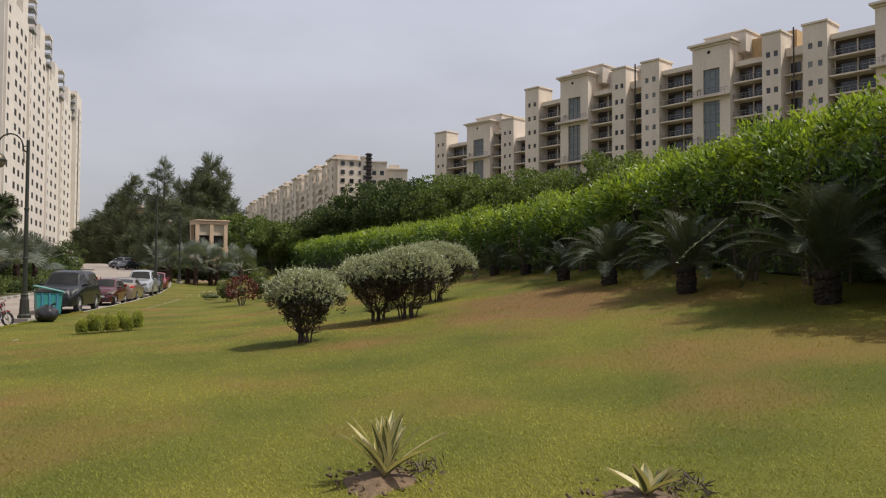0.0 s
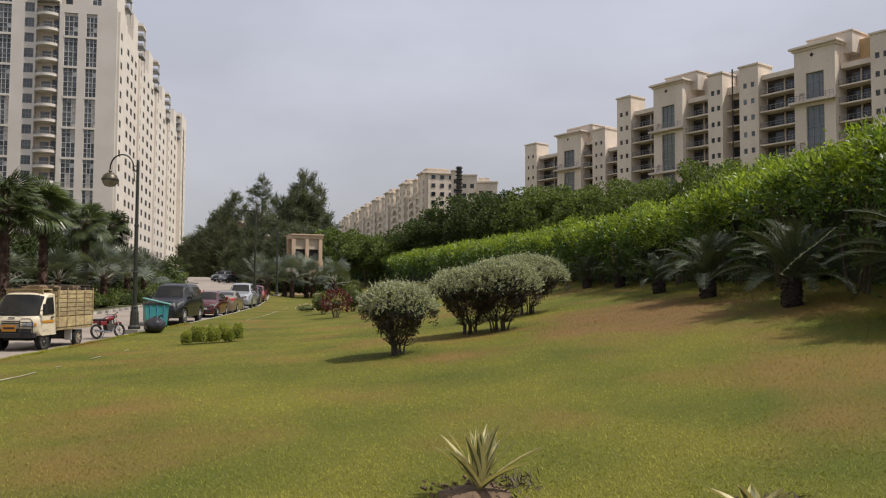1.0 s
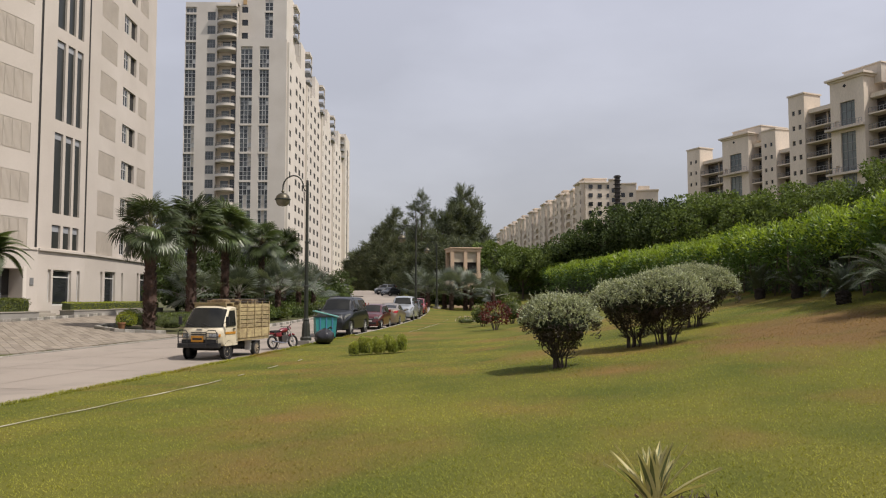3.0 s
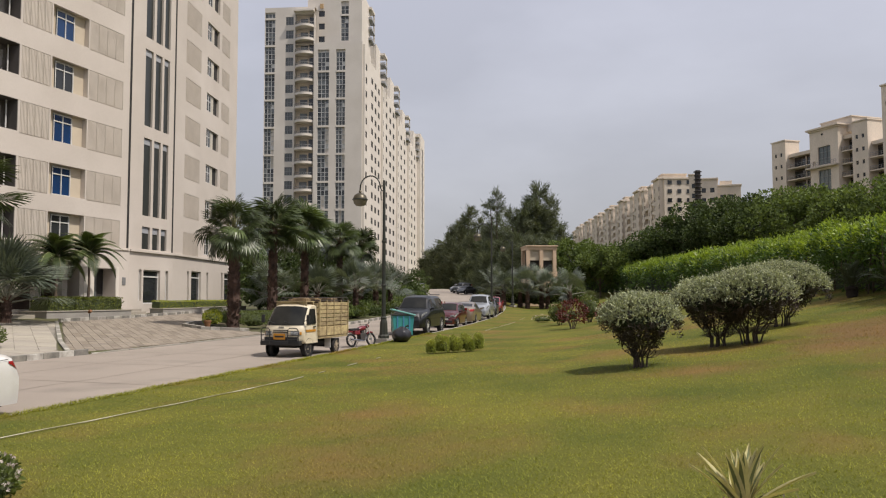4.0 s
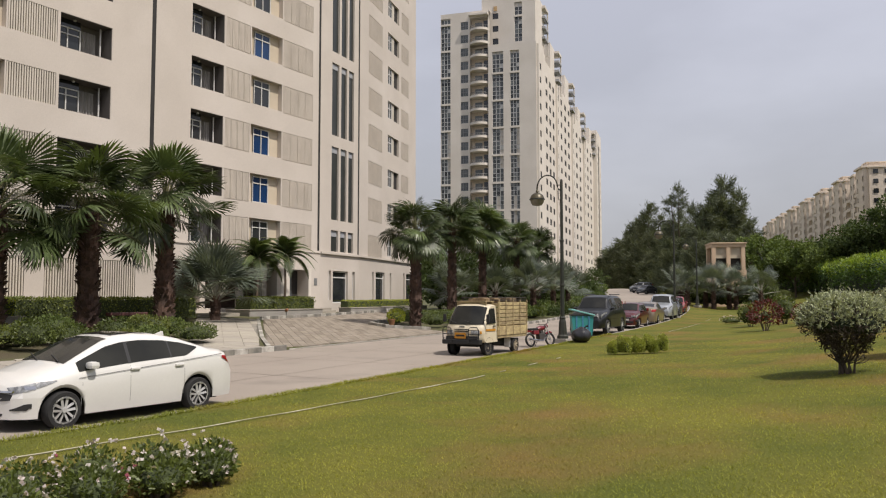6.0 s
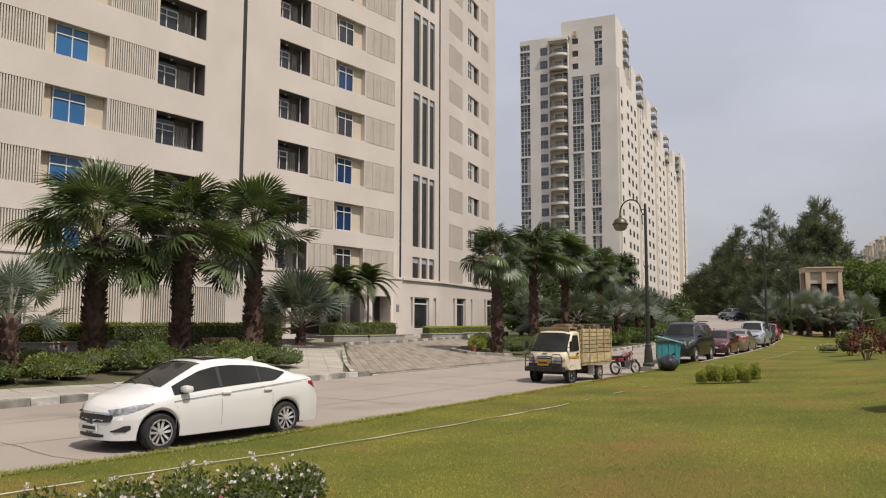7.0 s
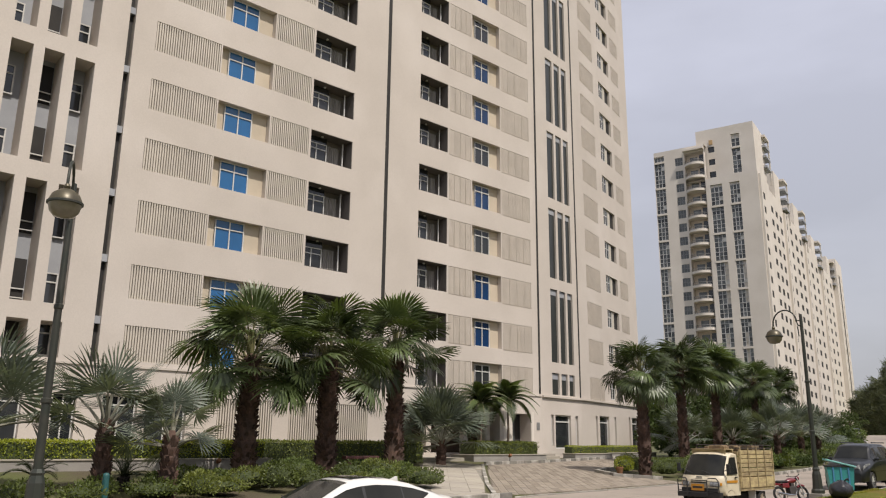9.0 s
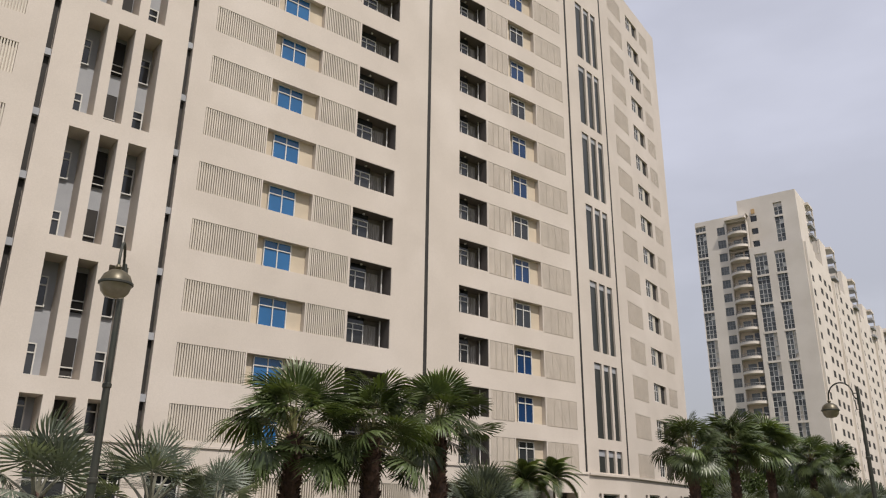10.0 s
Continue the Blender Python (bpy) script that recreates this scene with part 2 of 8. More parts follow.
MORTAR_L = mat("pale_joint", (0.27, 0.245, 0.205), (0.22, 0.2, 0.17), 1.2, 0.95, 0.004, 40, fine=0.15)
SLAB = mat("pavement_slab", (0.37, 0.335, 0.285), (0.31, 0.28, 0.24), 0.4, 0.9, 0.004, 40, rand=0.08, fine=0.10)
KERB_K = mat("worn_black_kerb_paint", (0.13, 0.125, 0.115), (0.24, 0.225, 0.2), 2.5, 0.85, 0.006, 30, rand=0.1, fine=0.15)
KERB = mat("worn_kerb_concrete", (0.30, 0.28, 0.25), (0.24, 0.225, 0.2), 1.5, 0.9, 0.006, 30, rand=0.1, fine=0.15)
KERB_W = mat("chipped_white_kerb_paint", (0.50, 0.48, 0.44), (0.26, 0.24, 0.21), 3.0, 0.8, 0.005, 30, rand=0.1, fine=0.15)
GRANITE = mat("grey_granite_cladding", (0.33, 0.31, 0.28), (0.28, 0.26, 0.24), 1.2, 0.6, 0.001, 60, fine=0.12)
SOIL = mat("dry_soil", (0.16, 0.105, 0.06), (0.11, 0.075, 0.045), 2.0, 0.95, 0.02, 25, fine=0.25)
ROPE = mat("dirty_white_cord", (0.46, 0.43, 0.35), (0.20, 0.19, 0.10), 1.1, 0.8)
IRON = mat("dark_green_cast_iron", (0.030, 0.036, 0.028), (0.045, 0.045, 0.036), 3, 0.5, 0.001, 60, metal=0.3)
STEEL = mat("rusty_dark_steel", (0.05, 0.04, 0.035), (0.03, 0.026, 0.024), 1, 0.7)


def quads_mesh(name, V, mat, per=4):
    """A mesh of loose faces from an (n, per, 3) array."""
    V = np.asarray(V, dtype=np.float32)
    n = len(V)
    me = bpy.data.meshes.new(name)
    me.vertices.add(n * per)
    me.vertices.foreach_set("co", V.reshape(-1))
    me.loops.add(n * per)
    me.loops.foreach_set("vertex_index", np.arange(n * per, dtype=np.int32))
    me.polygons.add(n)
    me.polygons.foreach_set("loop_start", np.arange(0, n * per, per, dtype=np.int32))
    me.materials.append(mat)
    me.update(calc_edges=True)
    return me


def facade(acc, u0, u1, z0, z1, holes, d0=0.0):
    """A wall front in the plane y = d0 with recesses (ua, ub, za, zb, depth) and their reveals."""
    us = sorted({u0, u1, *[h[0] for h in holes], *[h[1] for h in holes]})
    zs = sorted({z0, z1, *[h[2] for h in holes], *[h[3] for h in holes]})
    us, zs = [u for u in us if u0 <= u <= u1], [z for z in zs if z0 <= z <= z1]
    for i in range(len(us) - 1):
        uc = (us[i] + us[i + 1]) / 2
        mine = [h for h in holes if h[0] < uc < h[1]]
        run = None
        for j in range(len(zs) - 1):
            zc = (zs[j] + zs[j + 1]) / 2
            if any(h[2] < zc < h[3] for h in mine):
                if run is not None:
                    acc.quad((us[i], d0, run), (us[i + 1], d0, run), (us[i + 1], d0, zs[j]), (us[i], d0, zs[j]))
                run = None
            elif run is None:
                run = zs[j]
        if run is not None:
            acc.quad((us[i], d0, run), (us[i + 1], d0, run), (us[i + 1], d0, z1), (us[i], d0, z1))
    for a, b, c, d, e in holes:
        e += d0
        acc.quad((a, d0, c), (a, e, c), (b, e, c), (b, d0, c))
        acc.quad((a, d0, d), (b, d0, d), (b, e, d), (a, e, d))
        acc.quad((a, d0, c), (a, d0, d), (a, e, d), (a, e, c))
        acc.quad((b, d0, c), (b, e, c), (b, e, d), (b, d0, d))
        acc.quad((a, e, c), (a, e, d), (b, e, d), (b, e, c))


def window(parent, w, h, glass, m, cols=2, transom=0.72, frame=FRAME_W, bar=0.06, label=""):
    """A glazed window in the plane y = 0 of m, lower left corner at its origin: frame and pane."""
    ob = Acc()
    us = [(w * i / cols + bar * (1 if i == 0 else 0.5), w * (i + 1) / cols - bar * (1 if i == cols - 1 else 0.5)) for i in range(cols)]
    zs = [(bar, h - bar)] if not transom else [(bar, h * transom - bar / 2), (h * transom + bar / 2, h - bar)]
    facade(ob, 0, w, 0, h, [(a, b, c, d, 0.08) for a, b in us for c, d in zs], -0.05)
    win = part("window", ob, frame, parent, label, m)
    part("pane", Acc().box(bar / 2, w - bar / 2, 0.0, 0.015, bar / 2, h - bar / 2), glass, win)
    return win

# ---- ground, road, pavement ----
GRASS = mat("lawn_turf", (0.146, 0.139, 0.026), (0.084, 0.098, 0.018), 0.42, 0.95, 0.02, 70, fine=0.4, col3=(0.19, 0.120, 0.042), scale3=0.34, band=(0.50, 0.73), spec=0.12, worn=(3.9, 17.6, 2.6, 4.2, (0.17, 0.098, 0.045)))
YS = list(np.arange(-60, 60, 1.5)) + list(np.arange(60, 180, 4)) + [180, 200, 240, 300, 400, 600, 900, 1400, 2200]


def ground_strip(name, fn, us, material, label, thick=None):
    a = Acc()
    n = len(us)
    a.add([fn(u, float(y)) for y in YS for u in us],
          [(j * n + i, j * n + i + 1, (j + 1) * n + i + 1, (j + 1) * n + i) for j in range(len(YS) - 1) for i in range(n - 1)])
    return solo(name, a, material, label, "ground", "", "structure", smooth=True)


lawn = ground_strip("lawn", lambda u, y: (edge_x(y) + u, y, lawn_z(edge_x(y) + u, y)),
                    [0, 0.6, 1.2] + [1.5 + i * 0.75 for i in range(29)] + [25, 30, 60, 120, 300, 800, 2000], GRASS, "mown lawn rising to a planted bank, yellowing in patches")
road = ground_strip("road", lambda u, y: (edge_x(y) + 0.02 - u * (road_w(y) + 0.04), y, road_z(y)), [0, 0.25, 0.5, 0.75, 1.0], CONCRETE, "pale worn concrete road with fine cracks")
BED = mat("planting_bed_turf", (0.078, 0.092, 0.022), (0.075, 0.06, 0.032), 0.35, 0.95, 0.02, 40, fine=0.3)
yard = ground_strip("ground", lambda u, y: (edge_x(y) - road_w(y) - u, y, yard_z(edge_x(y) - road_w(y) - u, y) if u >= 0 else road_z(y) - 0.1),
                    [-0.001, 0, 0.3, 2, 4, 6, 8, 10, 11.5, 14, 20, 40, 100, 300, 800, 2000], BED, "planted ground between the road and the towers")


def kerb_run(name, pts, w, h, label, white_every=2, piece=0.75):
    """A row of kerb stones along the points (x, y, z)."""
    top = thing(name, Matrix.Translation(pts[0]), label, "kerb", "", "structure")
    stone = Acc().box(0.008, piece - 0.008, -w / 2, w / 2, -0.15, h, bev=0.015)
    plain, white = stone.mesh("kerb_stone", KERB_K if white_every == 2 else KERB), stone.mesh("kerb_stone", KERB_W)
    pts = [Vector(p) for p in pts]
    k, rest = 0, 0.0
    for a, b in zip(pts, pts[1:]):
        d = (b - a)
        ln, ang = d.length, math.atan2(d.y, d.x)
        s = rest
        while s < ln:
            p = a + d * (s / ln)
            part("kerb_stone", white if (k // 1) % white_every == 0 else plain, None, top, "", Matrix.Translation(p - pts[0]) @ pose(0, 0, 0, 0, -math.degrees(math.asin(d.z / ln)), math.degrees(ang)))
            s += piece
            k += 1
        rest = s - ln
    return top


def left_edge(y, off=0.0):
    x = edge_x(y) - road_w(y) - off
    return (x, y, road_z(y))


# kerbs of the far roadside
kerb_run("kerb", [left_edge(y, 0.06) for y in np.arange(-6, 21.6, 2.0)] + [left_edge(22.2, 0.06)], 0.2, 0.19, "roadside kerb in worn black and white paint")
kerb_run("kerb", [left_edge(y, 0.06) for y in np.arange(37.5, 140, 4.0)], 0.2, 0.17, "roadside kerb along the planted verge")
kerb_run("kerb", [(x, y, yard_z(x, y) - 0.05) for x, y in ((-21.6, 22.2), (-24.5, 24.8), (-28.0, 28.2), (-32.1, 32.2))], 0.18, 0.1, "low driveway kerb in pale concrete", 3)
kerb_run("kerb", [(x, y, yard_z(x, y)) for x, y in ((-32.1, 32.4), (-32.8, 38), (-34.2, 44), (-36.4, 51.0), (-38.5, 58))], 0.2, 0.19, "kerb in chipped black and white paint before the tower", 2)
kerb_run("kerb", [left_edge(y, 0.04) for y in np.arange(22.6, 37.6, 2.1)], 0.14, 0.045, "low dark worn kerb across the driveway mouth", 99)
ISLAND = [(-23.4, 36.6), (-25.2, 35.4), (-27.2, 36.2), (-28.2, 38.2), (-28.4, 42), (-27.8, 47)]
kerb_run("kerb", [(x, y, yard_z(x, y) - 0.04) for x, y in ISLAND], 0.2, 0.22, "rounded kerb of the planted island", 3, 0.5)

# driveway and pavement, laid 4 to 12 mm over the ground


def paved(name, outline, piece, material, label, gap=0.008, lift=0.03, turn=0.0, limit=300):
    """Fills a plan polygon with slabs that follow the ground."""
    base = thing(name, Matrix.Translation((outline[0][0], outline[0][1], yard_z(*outline[0]))), label, "paving", "", "structure")
    ob = Matrix.Translation((-outline[0][0], -outline[0][1], -yard_z(*outline[0])))

    def inside(x, y):
        c, n = False, len(outline)
        for i in range(n):
            (x0, y0), (x1, y1) = outline[i], outline[(i + 1) % n]
            if (y0 > y) != (y1 > y) and x < (x1 - x0) * (y - y0) / (y1 - y0) + x0:
                c = not c
        return c

    def nearest(x, y):
        """Closest point of the outline, where an edge slab is cut."""
        p, best = Vector((x, y)), None
        for a, b in zip(outline, outline[1:] + outline[:1]):
            a, b = Vector(a), Vector(b)
            f = max(0.0, min(1.0, (p - a).dot(b - a) / (b - a).length_squared))
            q = a + (b - a) * f
            if best is None or (q - p).length < (best - p).length:
                best = q
        return best.x, best.y

    xs, ys_ = [p[0] for p in outline], [p[1] for p in outline]
    cx, cy, r = sum(xs) / len(xs), sum(ys_) / len(ys_), max(max(xs) - min(xs), max(ys_) - min(ys_))
    ca, sa = math.cos(radians(turn)), math.sin(radians(turn))
    cells = []
    n = int(r / min(piece)) + 1
    for i in range(-n, n):
        for j in range(-n, n):
            u, v = i * piece[0], j * piece[1]
            cs = [(cx + (u + du) * ca - (v + dv) * sa, cy + (u + du) * sa + (v + dv) * ca) for du, dv in ((gap, gap), (piece[0] - gap, gap), (piece[0] - gap, piece[1] - gap), (gap, piece[1] - gap))]
            if inside(sum(c[0] for c in cs) / 4, sum(c[1] for c in cs) / 4):
                cs = [c if inside(*c) else nearest(*c) for c in cs]
                cells.append((cs, (i + (j // 6) % 2 if len(material) > 2 else 0) // 1 % 3 // 2))
    cells.sort(key=lambda c: math.hypot(c[0][0][0], c[0][0][1]))
    joined = {m_: Acc() for m_ in material[:-1]}
    for q, (cs, row) in enumerate(cells):
        one = material[row % (len(material) - 1)]
        a = Acc() if q < limit else joined[one]
        h = lift + 0.006 * random.random()
        top = [(x, y, yard_z(x, y) + h) for x, y in cs]
        low = [(x, y, yard_z(x, y) - 0.05) for x, y in cs]
        a.add(top + low, [(0, 1, 2, 3), (0, 4, 5, 1), (1, 5, 6, 2), (2, 6, 7, 3), (3, 7, 4, 0)], ob)
        if q < limit:
            part("paving_slab", a, one, base)
    for one, a in joined.items():
        if a.v:
            part("paving_slab", a, one, base, kind="stuff")
    bed = Acc()
    for x in np.arange(min(xs) - 0.3, max(xs) + 0.3, 0.3):
        for y in np.arange(min(ys_) - 0.3, max(ys_) + 0.3, 0.3):
            if inside(x + 0.15, y + 0.15):
                bed.add([(p, q, yard_z(p, q) + lift - 0.014) for p, q in ((x, y), (x + 0.3, y), (x + 0.3, y + 0.3), (x, y + 0.3))], [(0, 1, 2, 3)], ob)
    part("paving_bed", bed, material[-1], base, "mortar bed between the slabs")
    return base


PAVE_JOBS = [
    ("driveway", [(-22.0, 22.6), (-32.2, 32.6), (-33.2, 38), (-34.6, 44), (-36.6, 51), (-28.6, 47), (-28.3, 38.2), (-27.3, 36.1), (-25.2, 35.3), (-23.3, 36.5), (-21.6, 35.8)] + [(left_edge(v, 0.2)[0], v) for v in (35.0, 32.0, 29.0, 26.0, 22.6)], (0.34, 0.34), (PAVER, PAVER_D, MORTAR), "driveway of brown pavers in a diagonal pattern", 48.0),
    ("pavement", [(-21.7, 21.8), (-31.9, 32.0), (-33.5, 32.0), (-34.0, 29.5), (-28.0, 24.0), (-24.6, 21.0), (-22.4, 19.5), (-21.6, 20.5)], (0.75, 0.75), (SLAB, MORTAR_L), "pale slab path from the road to the tower", 48.0),
    ("pavement", [(-19.58, -4)] + [(left_edge(y, 0.18)[0], y) for y in (4, 8, 12, 16, 20, 22)] + [(-22.8, 21.0), (-22.5, 16), (-22.1, 10.0), (-21.9, -4)], (0.75, 0.6), (SLAB, MORTAR_L), "narrow slab footpath behind the kerb", 84.0)]

# kerb edging of the lawn along the road, and the white marking line on the grass
edging = Acc()
for y in np.arange(-10, 110, 1.5):
    a, b = (edge_x(y), y, road_z(y)), (edge_x(y + 1.5), y + 1.5, road_z(y + 1.5))
    edging.add([(a[0] - 0.05, a[1], a[2] - 0.1), (a[0] + 0.07, a[1], a[2] - 0.1), (a[0] + 0.07, a[1], a[2] + 0.105), (a[0] - 0.05, a[1], a[2] + 0.105),
                (b[0] - 0.05, b[1], b[2] - 0.1), (b[0] + 0.07, b[1], b[2] - 0.1), (b[0] + 0.07, b[1], b[2] + 0.105), (b[0] - 0.05, b[1], b[2] + 0.105)],
               [(3, 2, 6, 7), (0, 3, 7, 4), (1, 5, 6, 2), (0, 1, 2, 3), (4, 7, 6, 5)])
solo("lawn_edging", edging, KERB, "low concrete edging between lawn and road", "kerb", "", "structure")


def line_x(y):
    return edge_x(y) + float(np.interp(y, (0, 8, 11.4, 15.4, 25, 41, 65), (1.1, 1.64, 2.05, 2.37, 2.35, 2.3, 2.45)))


cord = thing("marking_cord", pose(line_x(0), 0, 0), "white cord laid along the lawn, half lost in the grass", "cord")
for y0, y1 in ((-4, 5), (5.1, 16.4), (17.3, 18.0), (19.4, 20.2), (22.0, 22.5), (24.5, 24.9), (40, 52), (55, 60)):
    ys_ = np.arange(y0, y1, 0.4)
    line = Acc().tube([(line_x(y) - line_x(0) + 0.008 * math.sin(y * 0.9), y, lawn_z(line_x(y), y) + 0.026 + 0.004 * math.sin(y * 3.1)) for y in ys_], 0.011, 5)
    part("cord_length", line, ROPE, cord)

# cracks and slab joints in the road
crack = Acc()
TAR = mat("dark_joint_filler", (0.185, 0.15, 0.12), None, 2, 0.95)
for y in np.arange(0.5, 80, 4.5):
    xs = np.linspace(edge_x(y) - 0.1, edge_x(y) - road_w(y) + 0.1, 14)
    pts = [(x, y + 0.9 + 0.08 * noise.noise((x * 0.7, y, 0)) * 2) for x in xs]
    for p, q in zip(pts, pts[1:]):
        crack.quad((p[0], p[1], road_z(p[1]) + 0.004), (q[0], q[1], road_z(q[1]) + 0.004), (q[0], q[1] + 0.03, road_z(q[1]) + 0.004), (p[0], p[1] + 0.03, road_z(p[1]) + 0.004))
ys_ = np.arange(-5, 80, 0.9)
for off in (3.1, 6.0):
    for a, b in zip(ys_, ys_[1:]):
        xa, xb = edge_x(a) - off + 0.12 * noise.noise((a * 0.6, off, 3)), edge_x(b) - off + 0.12 * noise.noise((b * 0.6, off, 3))
        crack.quad((xa, a, road_z(a) + 0.005), (xa + 0.025, a, road_z(a) + 0.005), (xb + 0.025, b, road_z(b) + 0.005), (xb, b, road_z(b) + 0.005))
solo("road_joint", crack, TAR, "dark joints and cracks in the road concrete", "joint", "", "structure")

# ---- the cream residential tower beside the road ----
ROOF = 52.0
PLINTH = 1.36
LEDGE = 5.26
tower = thing("residential_tower", pose(-36.8, 0, 0, 0, 0, 90), "tall cream stucco residential tower with louvred bands and blue windows", "building")
ROWS = [7.15] + [10.05 + 3.2 * k for k in range(13)]
STRIPS = [(5.42, 6.98)] + [(7.75 + 6.3 * k, 13.2 + 6.3 * k) for k in range(6)]
holes = []
for zt in ROWS:
    zb = zt - 1.64
    holes += [(13.35, 16.92, zb, zt, 0.14), (17.0, 20.12, zb, zt, 0.42), (20.2, 22.7, zb, zt, 0.14), (22.85, 25.8, zt - 1.76, zt, 1.1),
              (31.15, 33.68, zt - 1.8, zt, 1.1), (33.82, 35.9, zt - 1.9, zt - 0.02, 0.05), (36.0, 38.85, zt - 1.85, zt, 0.42), (38.95, 41.97, zt - 1.92, zt - 0.02, 0.05),
              (0.4, 4.2, zb, zt, 0.14), (-3.4, -0.3, zb, zt, 0.42), (-8.6, -5.8, zt - 1.76, zt, 1.1)]
for z0, z1 in STRIPS:
    holes += [(6.95, 7.88, z0, z1, 1.5), (8.36, 9.22, z0, z1, 1.5), (9.72, 10.6, z0, z1, 1.5)]
holes += [(28.32, 28.6, LEDGE + 0.1, ROOF - 0.3, 0.3), (42.62, 42.84, LEDGE + 0.1, ROOF - 0.3, 0.3), (5.32, 5.62, LEDGE + 0.1, ROOF - 0.3, 0.4), (11.95, 12.25, LEDGE + 0.1, ROOF - 0.3, 0.4)]
# ground floor
GW = [(1.2, 2.9), (7.6, 9.4), (10.6, 11.6), (12.7, 14.3), (14.7, 16.7)]
holes += [(a, b, 1.75, 3.95, 0.35) for a, b in GW] + [(18.3, 21.4, 1.5, 4.0, 0.16), (22.4, 27.6, 1.5, 4.0, 0.16), (30.2, 38.6, PLINTH, 4.26, 2.2), (39.83, 41.71, PLINTH, 3.95, 1.2)]
wall = Acc()
facade(wall, -14.0, 42.95, 0.2, ROOF, holes)
wall.quad((-14, 0, 0.2), (-14, 22, 0.2), (-14, 22, ROOF), (-14, 0, ROOF))
wall.quad((-14, 0, ROOF), (42.95, 0, ROOF), (42.95, 22, ROOF), (-14, 22, ROOF))
wall.quad((-14, 22, 0.2), (62, 22, 0.2), (62, 22, ROOF), (-14, 22, ROOF))
main_wall = part("wall", wall, STUCCO, tower)

# strip bay and end bay, each turned a little further from the road
STRIP_M = pose(42.95, 0, 0, 0, 0, 8)
wa = Acc()
h2 = []
for z0, z1 in STRIPS:
    h2 += [(1.42, 2.42, z0, z1, 0.5), (2.72, 3.58, z0, z1, 0.5), (3.85, 4.62, z0, z1, 0.5)]
h2 += [(1.14, 1.5, 1.84, 4.0, 0.3), (1.72, 3.88, 1.6, 4.0, 0.3), (4.55, 4.95, 1.84, 4.0, 0.3), (5.3, 5.52, LEDGE + 0.1, ROOF - 0.3, 0.3)]
facade(wa, 0.0, 5.55, 0.2, ROOF, h2)
wa.quad((0, 0, ROOF), (5.55, 0, ROOF), (5.55, 12, ROOF), (0, 12, ROOF))
strip_wall = part("wall", wa, STUCCO, tower, "", STRIP_M)
END_M = pose(48.42, 1.26, 0, 0, 0, 15.5)
we = Acc()
EROWS = [7.2 + 3.08 * k for k in range(15)]
h3 = []
for zt in EROWS:
    h3 += [(2.95, 6.2, zt - 1.9, zt, 0.05), (7.6, 10.5, zt - 1.55, zt, 0.9), (11.2, 13.3, zt - 1.55, zt + 0.05, 0.05)]
h3 += [(3.9, 4.35, 1.84, 4.15, 0.3), (4.8, 6.95, 1.6, 4.2, 0.3), (8.2, 8.65, 1.84, 4.2, 0.3), (11.85, 12.3, 1.84, 4.3, 0.3), (12.7, 14.6, 1.6, 4.3, 0.3)]
facade(we, -0.1, 15.5, 0.2, ROOF, h3)
we.quad((15.5, 0, 0.2), (15.5, 0, ROOF), (15.5, 18, ROOF), (15.5, 18, 0.2))
we.quad((-0.1, 0, ROOF), (15.5, 0, ROOF), (15.5, 18, ROOF), (-0.1, 18, ROOF))
end_wall = part("wall", we, STUCCO, tower, "", END_M)
part("string_course", Acc().box(-14, 42.9, -0.07, 0.0, LEDGE - 0.06, LEDGE + 0.04), STUCCO, tower, "narrow projecting ledge above the ground floor")
part("string_course", Acc().box(0.0, 5.5, -0.14, 0.0, LEDGE - 0.08, LEDGE + 0.06), STUCCO, tower, "", STRIP_M)
part("string_course", Acc().box(0.0, 15.6, -0.14, 0.0, LEDGE, LEDGE + 0.14), STUCCO, tower, "", END_M)


def slat_mesh(w, h, pitch, bar, d):
    a = Acc()
    n = int(w / pitch)
    for i in range(n):
        x = (i + 0.5) * w / n
        a.box(x - bar / 2, x + bar / 2, 0.0, d, 0, h)
    return a


L1, L2, LG = slat_mesh(3.57, 1.64, 0.125, 0.072, 0.07).mesh("louvre_screen", LOUVRE), slat_mesh(2.5, 1.64, 0.125, 0.072, 0.07).mesh("louvre_screen", LOUVRE), slat_mesh(3.8, 1.64, 0.125, 0.072, 0.07).mesh("louvre_screen", LOUVRE)


def panel_mesh(w, h, panels):
    """A perforated grey metal screen in upright leaves."""
    a = Acc()
    for i in range(panels):
        x0, x1 = w * i / panels + 0.015, w * (i + 1) / panels - 0.015
        a.box(x0, x1, 0.0, 0.03, 0.03, h - 0.03)
        n = int((x1 - x0) / 0.09)
        for k in range(n):
            x = x0 + (k + 0.5) * (x1 - x0) / n
            a.box(x - 0.02, x + 0.02, -0.025, 0.0, 0.06, h - 0.06)
    return a


PA, PB, PC, PD = (panel_mesh(w, h, n).mesh("screen_panel", LOUVRE_GREY) for w, h, n in ((2.08, 1.88, 4), (3.02, 1.9, 4), (3.25, 1.9, 4), (2.1, 1.6, 3)))
SLAT = Acc().box(-0.036, 0.036, 0.0, 0.07, 0, 1.64).mesh("slat", LOUVRE)
first = {}


def repeat(key, m, make):
    """Builds a part once and then copies it with what hangs on it."""
    if key not in first:
        first[key] = make(m)
        return first[key]
    return copy_thing(first[key], m)


GLASS_NAVY = mat("navy_film_glass", (0.006, 0.028, 0.085), (0.01, 0.04, 0.12), 0.5, 0.08, fine=0.0, spec=0.6)


